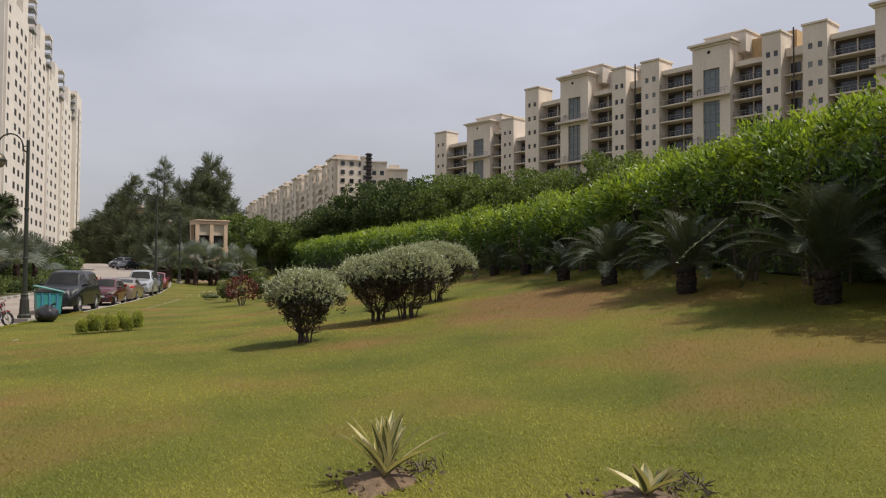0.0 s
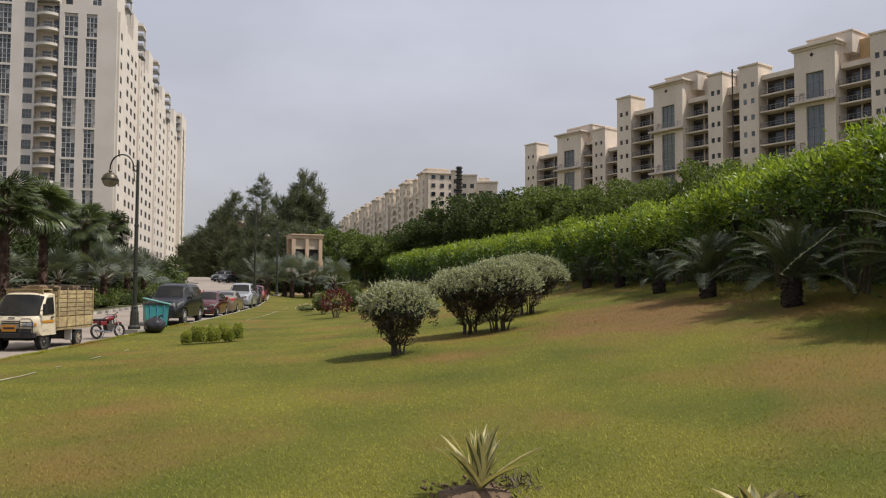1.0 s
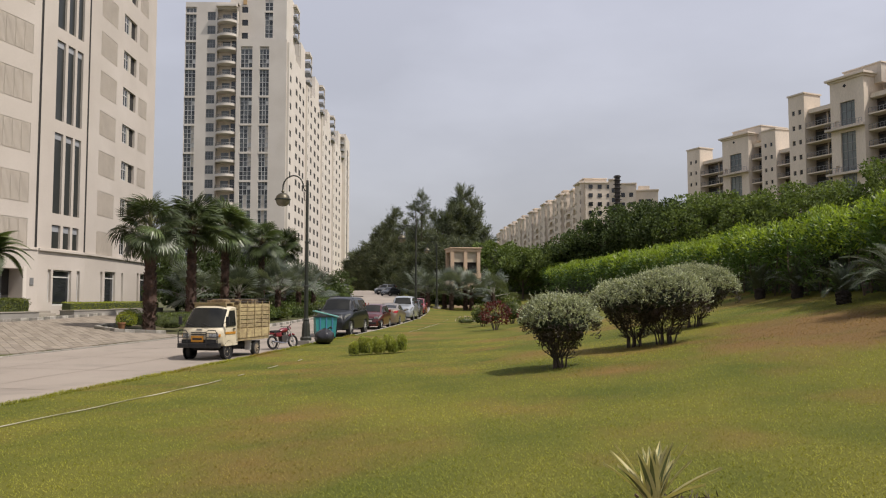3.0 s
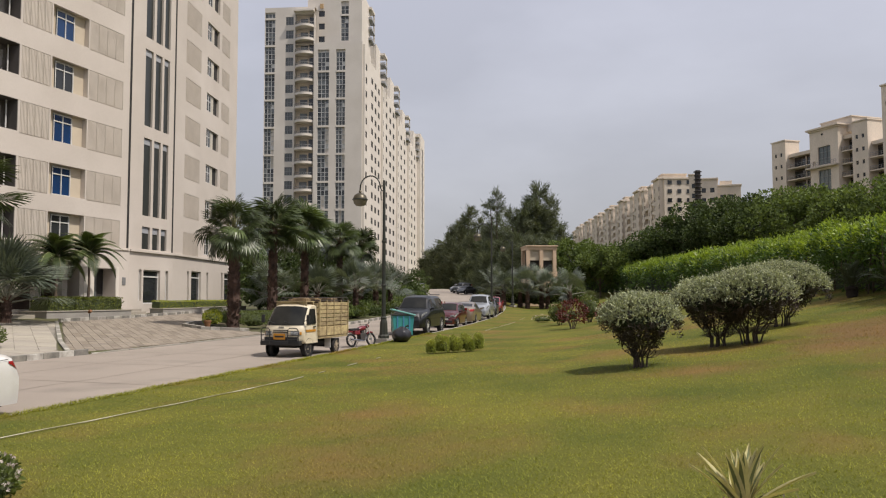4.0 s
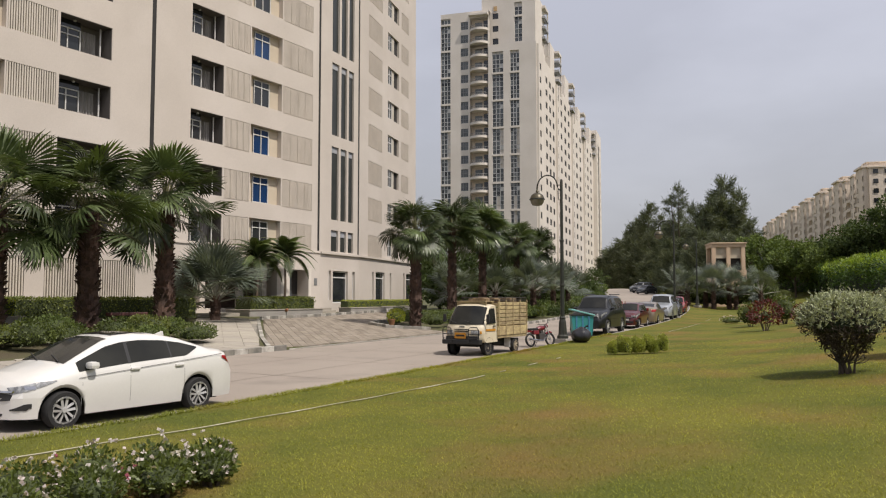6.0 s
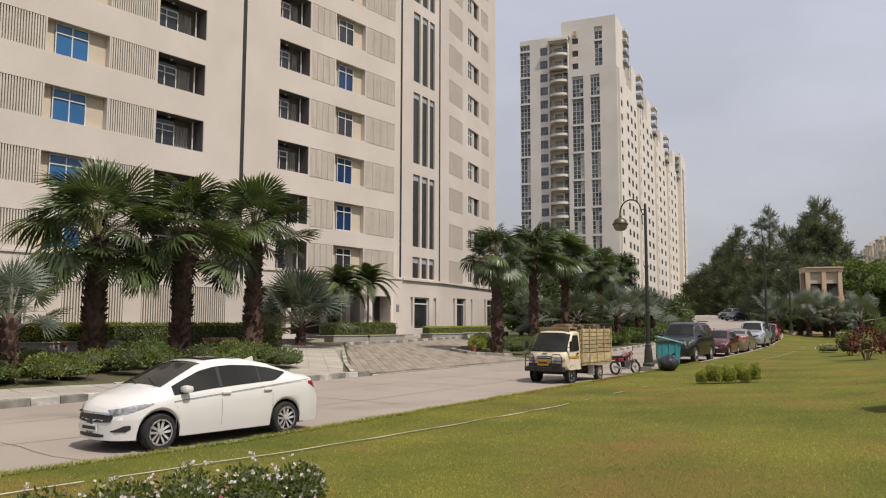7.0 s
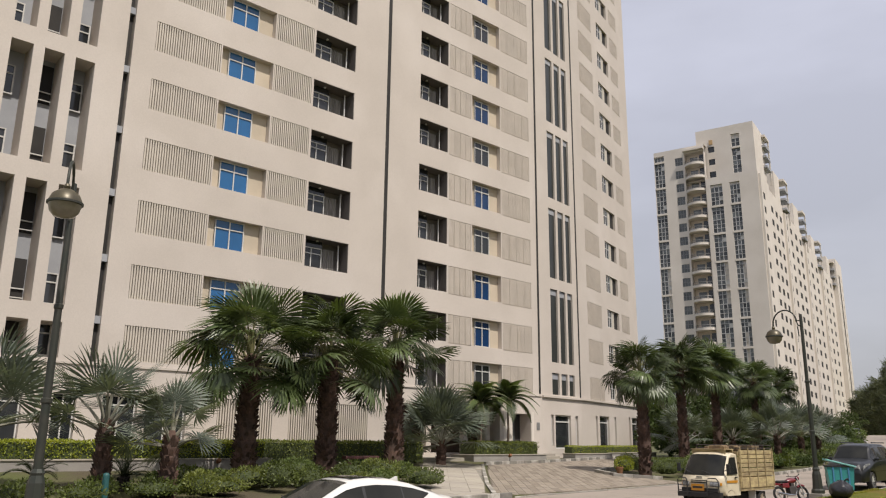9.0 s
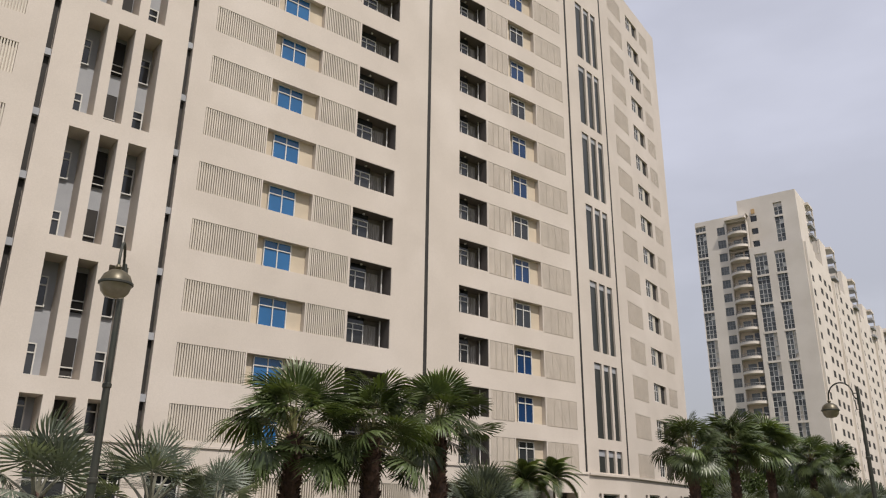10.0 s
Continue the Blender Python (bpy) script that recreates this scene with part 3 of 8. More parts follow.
def balcony(w, h, depth, flip):
    """The inside of a loggia: shade-coloured back wall and reveals, a glazed door, a curtain, a rail."""
    def make(m):
        a = Acc()
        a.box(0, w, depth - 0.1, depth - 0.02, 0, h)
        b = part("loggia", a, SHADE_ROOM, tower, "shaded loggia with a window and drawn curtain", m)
        # added sheets over the reveals carry the loggia's shade in their colour
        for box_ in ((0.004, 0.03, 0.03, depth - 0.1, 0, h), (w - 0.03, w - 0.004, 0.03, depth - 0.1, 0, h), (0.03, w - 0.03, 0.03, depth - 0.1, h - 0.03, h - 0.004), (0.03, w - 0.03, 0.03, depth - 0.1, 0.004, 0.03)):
            part("lining", Acc().box(*box_), LOGGIA_SHADE, b)
        window(b, w * 0.5, h * 0.74, GLASS_DARK, pose(0.06, depth * 0.62, 0.02), 2, 0.72)
        part("door_head", Acc().box(0.06, w * 0.5 + 0.06, depth * 0.62 - 0.02, depth * 0.62 + 0.05, h * 0.74 + 0.02, h - 0.03), GLASS_DARK, b)
        c = Acc()
        n = 16
        pts = [(w * 0.58 + w * 0.30 * i / n, depth - 0.22 - 0.05 * math.sin(i * 1.9)) for i in range(n + 1)]
        for (xa, ya), (xb, yb) in zip(pts, pts[1:]):
            c.quad((xa, ya, 0.05), (xb, yb, 0.05), (xb, yb, h * 0.8), (xa, ya, h * 0.8))
        part("curtain", c, CURTAIN, b, "hanging grey curtain")
        part("pipe", Acc().tube([(w * 0.9, depth * 0.55, 0.03), (w * 0.9, depth * 0.55, h - 0.04)], 0.045, 7), FRAME_W, b)
        part("ceiling_lamp", Acc().lathe([(0.001, h - 0.14), (0.07, h - 0.12), (0.08, h - 0.05), (0.03, h - 0.03)], 10, pose(w * 0.36, depth * 0.4, 0)), FRAME_W, b)
        return b
    return make


for k, zt in enumerate(ROWS):
    zb = zt - 1.64
    for u, w_, me_ in ((13.35, 3.57, L1), (20.2, 2.5, L2), (0.4, 3.8, LG)):
        if k > 4 or u < 1:
            part("louvre_screen", me_, None, tower, "", pose(u, 0.015, zb), kind="stuff")
            continue
        scr = part("louvre_screen", Acc().box(0.005, w_ - 0.005, 0.075, 0.095, 0.0, 0.05), LOUVRE, tower, "", pose(u, 0.015, zb))
        n_ = int(w_ / 0.125)
        for i in range(n_):
            part("slat", SLAT, None, scr, "", pose((i + 0.5) * w_ / n_, 0, 0))
    part("screen_panel", PA, None, tower, "", pose(33.82, 0.015, zt - 1.9), kind="stuff")
    part("screen_panel", PB, None, tower, "", pose(38.95, 0.015, zt - 1.92), kind="stuff")
    repeat("blue", pose(17.52, 0.34, zb + 0.02), lambda m: window(tower, 1.68, 1.6, GLASS_BLUE, m, 2, 0.7, label="white-framed window with blue reflective glass"))
    repeat("blue", pose(-2.9, 0.34, zb + 0.02), lambda m: window(tower, 1.68, 1.6, GLASS_BLUE, m, 2, 0.7))
    if k % 5 in (1, 2, 4):
        repeat("navy", pose(36.52, 0.34, zt - 1.83), lambda m: window(tower, 1.44, 1.72, GLASS_NAVY, m, 2, 0.74, label="white-framed window with dark blue glass"))
    else:
        repeat("dark", pose(36.52, 0.34, zt - 1.83), lambda m: window(tower, 1.44, 1.72, GLASS_DARK, m, 2, 0.74, label="white-framed window with dark glass"))
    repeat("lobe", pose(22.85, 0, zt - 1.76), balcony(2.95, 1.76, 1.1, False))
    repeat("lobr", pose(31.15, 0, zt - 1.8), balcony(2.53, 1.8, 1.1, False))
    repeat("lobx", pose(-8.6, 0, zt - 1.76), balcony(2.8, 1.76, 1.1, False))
    for ua, ub, za in ((17.01, 17.5, zb), (19.22, 20.11, zb), (36.01, 36.5, zt - 1.85), (37.98, 38.84, zt - 1.85)):
        part("infill_panel", Acc().box(ua, ub, 0.36, 0.41, za, zt), INFILL, tower)
for zt in EROWS:
    part("screen_panel", PC, None, end_wall, "", pose(2.95, 0.015, zt - 1.9), kind="stuff")
    part("screen_panel", PD, None, end_wall, "", pose(11.2, 0.015, zt - 1.55), kind="stuff")
    # dark sheet near the front stands for the shade in the deep opening
    bk = Acc().box(7.605, 10.495, 0.2, 0.28, zt - 1.548, zt - 0.002)
    bb = part("loggia", bk, VOID, end_wall)
    repeat("endwin", pose(7.7, 0.14, zt - 1.53), lambda m: window(end_wall, 1.1, 1.5, GLASS_DARK, m, 2, 0.6))
    part("louvre_leaf", Acc().box(8.95, 9.45, 0.12, 0.19, zt - 1.52, zt - 0.05), LOUVRE, bb)
STRIP_GLASS = mat("brown_grey_strip_glass", (0.022, 0.026, 0.024), (0.04, 0.043, 0.04), 0.4, 0.3, fine=0.1)
for z0, z1 in STRIPS:
    for a, b in ((1.42, 2.42), (2.72, 3.58), (3.85, 4.62)):
        w = part("strip_window", Acc().box(a + 0.004, b - 0.004, 0.14, 0.20, z0 + 0.004, z1 - 0.004), STRIP_GLASS, strip_wall, "tall dark strip window")
        part("lintel_block", Acc().box(a + 0.08, b - 0.08, 0.10, 0.14, z1 - 0.45, z1 - 0.05), GREY_WALL, w)
    for i, (a, b) in enumerate(((6.95, 7.88), (8.36, 9.22), (9.72, 10.6))):
        niche = Acc().box(a - 0.35, b + 0.3, 1.38, 1.46, z0, z1)
        nb = part("recess", niche, GREY_WALL, main_wall, "tall grey recess with windows")
        for q in range(2 if z1 - z0 > 3 else 1):
            zc = z0 + 0.15 + q * 3.1
            if i == 1:
                part("opening", Acc().box(a + 0.05, b - 0.05, 1.28, 1.37, zc, zc + 1.9), VOID, nb)
                part("rail", Acc().box(a + 0.03, b - 0.03, 1.2, 1.24, zc + 0.5, zc + 0.55).box(a + 0.03, b - 0.03, 1.2, 1.24, zc + 0.1, zc + 0.14), FRAME_W, nb)
            else:
                window(nb, 0.55, 1.45, GLASS_DARK, pose((a + 0.05) if i == 0 else (b - 0.6), 1.3, zc), 1, 0.7)
for u in (5.32, 11.95):
    dk = Acc()
    lt = Acc()
    dk.box(u + 0.02, u + 0.28, 0.33, 0.39, LEDGE + 0.12, ROOF - 0.32)
    for z in ROWS:
        lt.box(u + 0.01, u + 0.29, 0.1, 0.3, z - 0.05, z + 0.3)
    part("service_slot", dk, VOID, main_wall, "dark vertical service slot")
    part("slot_bridge", lt, GREY_WALL, main_wall)
# dark strips fill the slots nearly flush, pipe and shade in one colour
for acc_u, w_, par in ((28.32, 0.28, main_wall), (42.62, 0.22, main_wall), (5.3, 0.22, strip_wall)):
    part("downpipe", Acc().box(acc_u + 0.005, acc_u + w_ - 0.005, 0.008, 0.28, LEDGE + 0.12, ROOF - 0.32), VOID, par, "rain pipe and slot shade as one dark strip")
# ground floor fittings
for a, b in GW:
    window(main_wall, b - a - 0.04, 2.16, GLASS_DARK, pose(a + 0.02, 0.25, 1.77), 2, 0.8)
for a, b in ((18.3, 21.4), (22.4, 27.6)):
    part("louvre_screen", slat_mesh(b - a, 2.5, 0.14, 0.075, 0.08), LOUVRE, main_wall, "", pose(a, 0.02, 1.5), kind="stuff")
for par, rows_ in ((strip_wall, ((1.14, 1.5, 4.0), (1.72, 3.88, 4.0), (4.55, 4.95, 4.0))), (end_wall, ((3.9, 4.35, 4.15), (4.8, 6.95, 4.2), (8.2, 8.65, 4.2), (11.85, 12.3, 4.3), (12.7, 14.6, 4.3)))):
    for a, b, zt in rows_:
        z0 = 1.86 if b - a < 1 else 1.62
        window(par, b - a - 0.02, zt - z0, GLASS_DARK, pose(a + 0.01, 0.2, z0), 1, 0.8 if b - a > 1 else 0.0, bar=0.09)
porch = Acc().box(30.25, 38.55, 2.1, 2.18, PLINTH, 4.24)
WOODW = mat("brown_wood_cladding", (0.085, 0.055, 0.035), (0.065, 0.042, 0.028), 1.0, 0.6, fine=0.2, squash=(5, 5, 0.5))
pp = part("porch_wall", porch, WOODW, main_wall, "shaded brown entrance wall")
for u in (32.4, 35.6, 37.6):
    part("porch_column", Acc().box(u, u + 0.4, 0.35, 0.75, PLINTH, 4.25), STUCCO, main_wall)
dr = part("door", Acc().box(39.86, 41.68, 1.0, 1.06, PLINTH, 3.93), VOID, main_wall, "dark open entrance doorway")
part("door_leaf", Acc().box(39.95, 41.0, 0.9, 0.95, PLINTH + 0.03, 3.7), GLASS_SLATE, dr)
part("door_jamb", Acc().box(38.95, 39.8, -0.02, 0.0, PLINTH, 4.1).box(41.73, 42.0, -0.03, 0.0, PLINTH, 4.1), STUCCO_W, main_wall)
part("sign_plate", Acc().box(42.3, 42.62, -0.03, 0.0, 2.9, 3.4, bev=0.008), FRAME_D, main_wall, "small dark wall plate")

# planters, steps and terrace at its foot


def planter(x0, x1, y0, y1, z0, z1, label, rz=0.0):
    t = thing("planter", pose(x0, y0, z0, 0, 0, rz), label, "planter", "planters before the tower")
    w, d, h = x1 - x0, y1 - y0, z1 - z0
    part("wall", Acc().box(0, w, 0, d, -0.5, h, bev=0.012), GRANITE, t)
    part("coping", Acc().box(-0.04, w + 0.04, -0.04, d + 0.04, h + 0.002, h + 0.06, bev=0.012), SLAB, t)
    return t


planter(-32.6, -31.2, 6.0, 18.2, 0.75, 1.2, "low granite-faced planter wall under a clipped hedge")
planter(-36.2, -34.2, 33.6, 40.2, 0.8, 1.25, "granite-faced planter by the entrance steps")
planter(-35.9, -34.9, 44.0, 49.0, 0.85, 1.28, "long granite planter along the tower wall", 6)
planter(-37.4, -36.3, 49.5, 60.0, 0.85, 1.3, "long granite planter along the tower wall", 13)
st = thing("entrance_steps", pose(-36.75, 40.3, 0.7), "three pale stone steps up to the doorway", "steps")
for i in range(3):
    part("step", Acc().box(0, 0.5 + 0.4 * (2 - i), 0, 3.3, 0.17 * i, 0.17 * (i + 1) + 0.1, bev=0.01), SLAB, st)
solo("terrace", Acc().box(-36.78, -34.6, -12.0, 33.2, 0.3, 1.12), SLAB, "raised stone terrace along the tower", "terrace", "", "structure")

# ---- the white high-rise farther up the road ----
high = thing("high_rise", pose(-73.1, 159.0, 0, 0, 0, 104), "pale high-rise apartment block with stepped roofline", "building")
FL = 3.15
COLS = [4.0, 15.5, 20.5, 25.5, 32.5, 38.5, 45.0, 51.5, 60.5, 68.0, 76.0, 87.0, 95.0, 103.5]
TOPS = [(0.0, 11.0, 60.0), (11.0, 30.0, 60.0), (30.0, 58.0, 58.6), (58.0, 84.0, 57.4), (84.0, 112.0, 55.5)]
foot_z = 1.0


def col_w(c):
    return 1.9 if c < 10 else 2.5 if c < 40 else 3.2


for u0, u1, zt in TOPS:
    side = Acc()
    hs = [(c, c + col_w(c), z, z + 1.5, 0.04) for c in COLS if u0 <= c < u1 for z in np.arange(4.5, zt - 3.0, FL)]
    step = 0.0 if u0 == 0 else 0.7
    if u0 == 11.0:
        hs += [(12.0, 13.4, 3, 57, 0.9)]
    facade(side, u0, u1, foot_z - 2, zt, hs, step)
    side.quad((u0, step, zt), (u1, step, zt), (u1, 20, zt), (u0, 20, zt))
    part("wall_rib", Acc().box(u0 + 0.01, u0 + 1.2, step - 0.5, step - 0.004, foot_z - 2, zt - 0.5), STUCCO_W, high)
    side.quad((u1, step, 0), (u1, step, zt), (u1, 20, zt), (u1, 20, 0))
    part("side_wall", side, STUCCO_W, high)
for i, c in enumerate(COLS):
    zt = [t for a, b, t in TOPS if a <= c < b][0]
    g = Acc()
    stp = 0.03 if c < 11 else 0.73
    for z in np.arange(4.5, zt - 3.0, FL):
        g.box(c + 0.02, c + col_w(c) - 0.02, stp, stp + 0.04, z + 0.02, z + 1.48)
    part("window_column", g, VOID, high, kind="stuff")
# end face, x from its far left edge
W0 = 22.7
FLZ = list(np.arange(4.6, 66.5, FL))




he = [(0.06, 2.4, 3.0, 67.5, 0.35)] + [(4.9, 6.7, z, z + 1.9, 0.25) for z in FLZ] + [(7.1, 11.4, 3.0, 67.0, 1.6)]
up = Acc()
END_L = pose(0, W0, 0, 0, 0, -90)
facade(up, 0.0, 11.6, -1.0, 68.6, he)
up.quad((0, 0, 68.6), (11.6, 0, 68.6), (11.6, 12, 68.6), (0, 12, 68.6))
up.quad((0, 0, -1), (0, 0, 68.6), (0, 16, 68.6), (0, 16, -1))
hl = [(12.5, 15.1, 3.0, 58.4, 0.4), (16.7, 18.8, 3.0, 58.4, 0.4)]
facade(up, 11.6, 22.7, -1.0, 60.0, hl, -0.4)
up.quad((11.6, -0.4, 60), (22.7, -0.4, 60), (22.7, 12, 60), (11.6, 12, 60))
up.quad((11.6, -0.4, -1), (11.6, 0, -1), (11.6, 0, 60), (11.6, -0.4, 60))
up.quad((22.7, -0.4, -1), (22.7, 0.1, -1), (22.7, 0.1, 60), (22.7, -0.4, 60))
endf = part("end_wall", up, STUCCO_W, high, "", END_L)
top = Acc()
facade(top, 9.4, 22.1, 60.0, 72.7, [(12.0, 13.4, z, z + 1.4, 0.3) for z in (61, 64, 67)] + [(17.2, 19.0, 61, 70.5, 0.4)], 2.2)
top.quad((9.4, 2.2, 72.7), (22.1, 2.2, 72.7), (22.1, 13, 72.7), (9.4, 13, 72.7)).quad((9.4, 2.2, 60), (9.4, 2.2, 72.7), (9.4, 13, 72.7), (9.4, 13, 60)).quad((22.1, 2.2, 60), (22.1, 13, 60), (22.1, 13, 72.7), (22.1, 2.2, 72.7))
part("penthouse", top, STUCCO_W, high, "", END_L)
part("tall_window", Acc().box(12.02, 13.38, 2.4, 2.46, 61, 68.4), GLASS_DARK, high, "", END_L)
part("niche", Acc().box(12.3, 13.1, 2.05, 2.2, 68.9, 70.0), TRIM_ORANGE_SUNLIT, high, "", END_L)


FRAME_G = mat("grey_curtain_frame", (0.50, 0.50, 0.49), None, 2, 0.5, fine=0.05)


def glass_strip(u0, u1, z0, z1, y, label):
    n = 3 if u1 - u0 > 2 else 2
    g = part("glass_strip", Acc().box(u0, u1, y + 0.42, y + 0.48, z0, z1), VOID, endf, label)
    panes = Acc()
    z = z0
    while z < z1 - 0.5:
        for i in range(n):
            for za, zb in ((0.12, 1.2), (1.28, 2.1), (2.18, 3.15)):
                if z + zb < z1 and (i * 7 + int(z * 3)) % 9:
                    panes.box(u0 + (u1 - u0) * i / n, u0 + (u1 - u0) * (i + 1) / n, y + 0.32, y + 0.34, z + za, z + zb)
        z += FL
    part("pane", panes, GLASS_SLATE, g, kind="stuff")
    blinds = Acc()
    for k in range(int((z1 - z0) / FL)):
        if k % 3 == 1:
            x = u0 + (u1 - u0) * ((k * 5) % n) / n
            blinds.box(x + 0.08, x + (u1 - u0) / n - 0.08, y + 0.29, y + 0.315, z0 + k * FL + 1.3, z0 + k * FL + 2.1)
    part("blind", blinds, FRAME_W, g, "pale drawn blinds", kind="stuff")
    f = Acc()
    for i in range(n + 1):
        x = u0 + (u1 - u0) * i / n
        f.box(x - 0.06, x + 0.06, y + 0.2, y + 0.3, z0, z1)
    z = z0
    while z < z1:
        f.box(u0, u1, y + 0.2, y + 0.3, z, z + 0.12).box(u0, u1, y + 0.2, y + 0.3, z + 1.2, z + 1.28).box(u0, u1, y + 0.2, y + 0.3, z + 2.1, z + 2.18)
        z += FL
    part("mullion", f, FRAME_G, g, kind="stuff")
    s = Acc()
    z = z0
    while z < z1:
        s.box(u0 - 0.05, u1 + 0.05, y - 0.05, y + 0.25, z - 0.25, z + 0.2)
        z += 2 * FL
    part("spandrel", s, STUCCO_W, g, kind="stuff")


glass_strip(0.06, 2.4, 3.0, 67.4, 0.0, "tall grey glazed strip")
glass_strip(12.5, 15.1, 3.0, 58.4, -0.4, "tall grey glazed strip")
glass_strip(16.7, 18.8, 3.0, 58.4, -0.4, "tall grey glazed strip")
glass_strip(17.2, 19.0, 61.0, 70.4, 2.2, "tall grey glazed strip")
for z in FLZ:
    repeat("hrwin", pose(4.92, 0.12, z + 0.02), lambda m: window(endf, 1.76, 1.86, GLASS_SLATE, m, 3, 0.5, FRAME_D))

    def make_balcony(m):
        slab = Acc()
        arc = [(7.1 + 4.3 * i / 10, -1.35 * math.sin(math.pi * i / 10) ** 0.7) for i in range(11)]
        slab.prism([(7.1, 0), (11.4, 0), (11.4, 0.2), (7.1, 0.2)], 0, 1.55)
        n = len(arc)
        slab.add([(x, y, 0) for x, y in arc] + [(x, y, 0.55) for x, y in arc], [tuple(range(n)), tuple(range(2 * n - 1, n - 1, -1))] + [(i, i + 1, n + i + 1, n + i) for i in range(n - 1)])
        b = part("balcony", slab, STUCCO_W, endf, "rounded balcony with a metal rail", m)
        r = Acc()
        r.tube([(x, y, 1.1) for x, y in arc], 0.05, 5).tube([(x, y, 0.65) for x, y in arc], 0.04, 5)
        for x, y in arc:
            r.tube([(x, y, 0.5), (x, y, 1.1)], 0.035, 4)
        part("rail", r, FRAME_D, b, kind="stuff")
        part("back_wall", Acc().box(7.12, 11.38, 1.4, 1.5, 0.2, FL), STUCCO_B, b)
        part("glazing", Acc().box(8.0, 9.7, 1.34, 1.4, 0.25, 2.4), GLASS_SLATE, b)
        part("side_window", Acc().box(10.2, 11.25, 0.9, 1.4, 0.3, 2.6), GLASS_DARK, b)
        return b
    repeat("hrbal", pose(0, 0, z - 0.6), make_balcony)
part("canopy_cap", Acc().box(7.0, 11.6, -1.2, 0.1, 67.3, 67.7), STUCCO_W, endf)
# roof huts with open pergola frames, stepping down the row
for u0, u1, zt in ((1.0, 13.0, 72.5), (24.0, 33.0, 67.5), (48.0, 58.0, 65.6), (74.0, 83.0, 62.5), (103.0, 112.0, 62.0)):
    if u0 > 2:
        part("roof_hut", Acc().box(u0, u1 - 2.5, 1.0, 10, 52, zt), STUCCO_W, high)
    part("roof_core", Acc().box(u1 - 2.5, u1, 2.6, 9, 54, zt - 0.8), GREY_WALL, high, "grey recessed roof core")
    for dz in (0.9, 3.4, 5.9, 8.4):
        part("pergola_slab", Acc().box(u1 - 2.5, u1 + 2.2, -0.2, 7, zt - dz, zt - dz + 0.55), GREY_WALL if dz > 1 else STUCCO_W, high, "grey concrete roof slab")
    part("pergola_post", Acc().box(u1 + 1.8, u1 + 2.15, -0.15, 0.2, zt - 11.5, zt - 0.9), STUCCO_W, high)
far_end = Acc()
facade(far_end, 112, 126, 0, 62.8, [(c, c + 1.2, z, z + 1.5, 0.25) for c in (114.5, 122.5) for z in np.arange(6, 58, FL)] + [(117.0, 120.0, 3, 58, 0.2)], -0.6)
far_end.quad((112, -0.6, 62.8), (126, -0.6, 62.8), (126, 15, 62.8), (112, 15, 62.8)).quad((112, -0.6, 0), (112, 15, 0), (112, 15, 62.8), (112, -0.6, 62.8))
part("side_wall", far_end, STUCCO_W, high)
part("window_column", Acc().box(117.02, 119.98, -0.5, -0.4, 3, 58), VOID, high)

# ---- the beige balcony blocks behind the bank ----


def railing(a, u0, u1, y, z, n):
    a.box(u0, u1, y, y + 0.06, z + 0.95, z + 1.02).box(u0, u1, y, y + 0.05, z + 0.5, z + 0.54)
    for i in range(n + 1):
        x = u0 + (u1 - u0) * i / n
        a.box(x - 0.03, x + 0.03, y, y + 0.05, z, z + 0.95)


def balcony_bay(parent, u0, u1, zt, zmin, fl=3.2):
    """A recessed stack of balconies between two wall piers."""
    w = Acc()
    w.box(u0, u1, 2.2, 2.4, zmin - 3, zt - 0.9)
    bay = part("balcony_bay", w, BALCONY_SHADE, parent, "balcony recess with back wall coloured dark brown for shade")
    part("parapet", Acc().box(u0, u1, 0.3, 2.4, zt - 0.9, zt), STUCCO_B, bay)
    z = zt - 4.0
    while z > zmin:
        s = Acc().box(u0, u1, -0.5, 2.2, z - 0.26, z)
        b = part("balcony", s, STUCCO_B, bay)
        r = Acc()
        railing(r, u0, u1, -0.45, z, 7)
        part("rail", r, FRAME_D, b)
        for ga, gb_ in ((u0 + 0.25, (u0 + u1) / 2 - 0.15), ((u0 + u1) / 2 + 0.15, u1 - 0.25)):
            part("glazing", Acc().box(ga, gb_, 2.1, 2.16, z + 0.05, z + 2.4), GLASS_DARK, b)
        part("post", Acc().box((u0 + u1) / 2 - 0.12, (u0 + u1) / 2 + 0.12, 1.8, 2.1, z, z + 2.9), STUCCO_B, b)
        z -= fl


def pier(parent, u0, u1, zt, zmin, orange=False):
    """A square wall pier with small paired windows and a capped top."""
    a = Acc()
    zs = list(np.arange(zt - 4.2, zmin, -3.2))
    w = u1 - u0
    hs = [(u, u + 0.75, z, z + 1.0, 0.2) for z in zs for u in (u0 + 0.22 * w, u0 + 0.62 * w)]
    facade(a, u0, u1, zmin - 3, zt, hs, -0.8)
    a.quad((u1, -0.8, zmin - 3), (u1, 4, zmin - 3), (u1, 4, zt), (u1, -0.8, zt)).quad((u0, -0.8, zmin - 3), (u0, -0.8, zt), (u0, 4, zt), (u0, 4, zmin - 3)).quad((u0, -0.8, zt), (u1, -0.8, zt), (u1, 4, zt), (u0, 4, zt))
    p = part("pier", a, STUCCO_B, parent)
    part("cap", Acc().box(u0 - 0.2, u1 + 0.2, -1.05, 4.2, zt, zt + 0.35, bev=0.05), STUCCO_B, p)
    g = Acc()
    for h in hs:
        g.box(h[0] + 0.01, h[1] - 0.01, -0.66, -0.62, h[2] + 0.01, h[3] - 0.01)
    part("window_panes", g, GLASS_SLATE if orange else GLASS_DARK, p, kind="stuff")


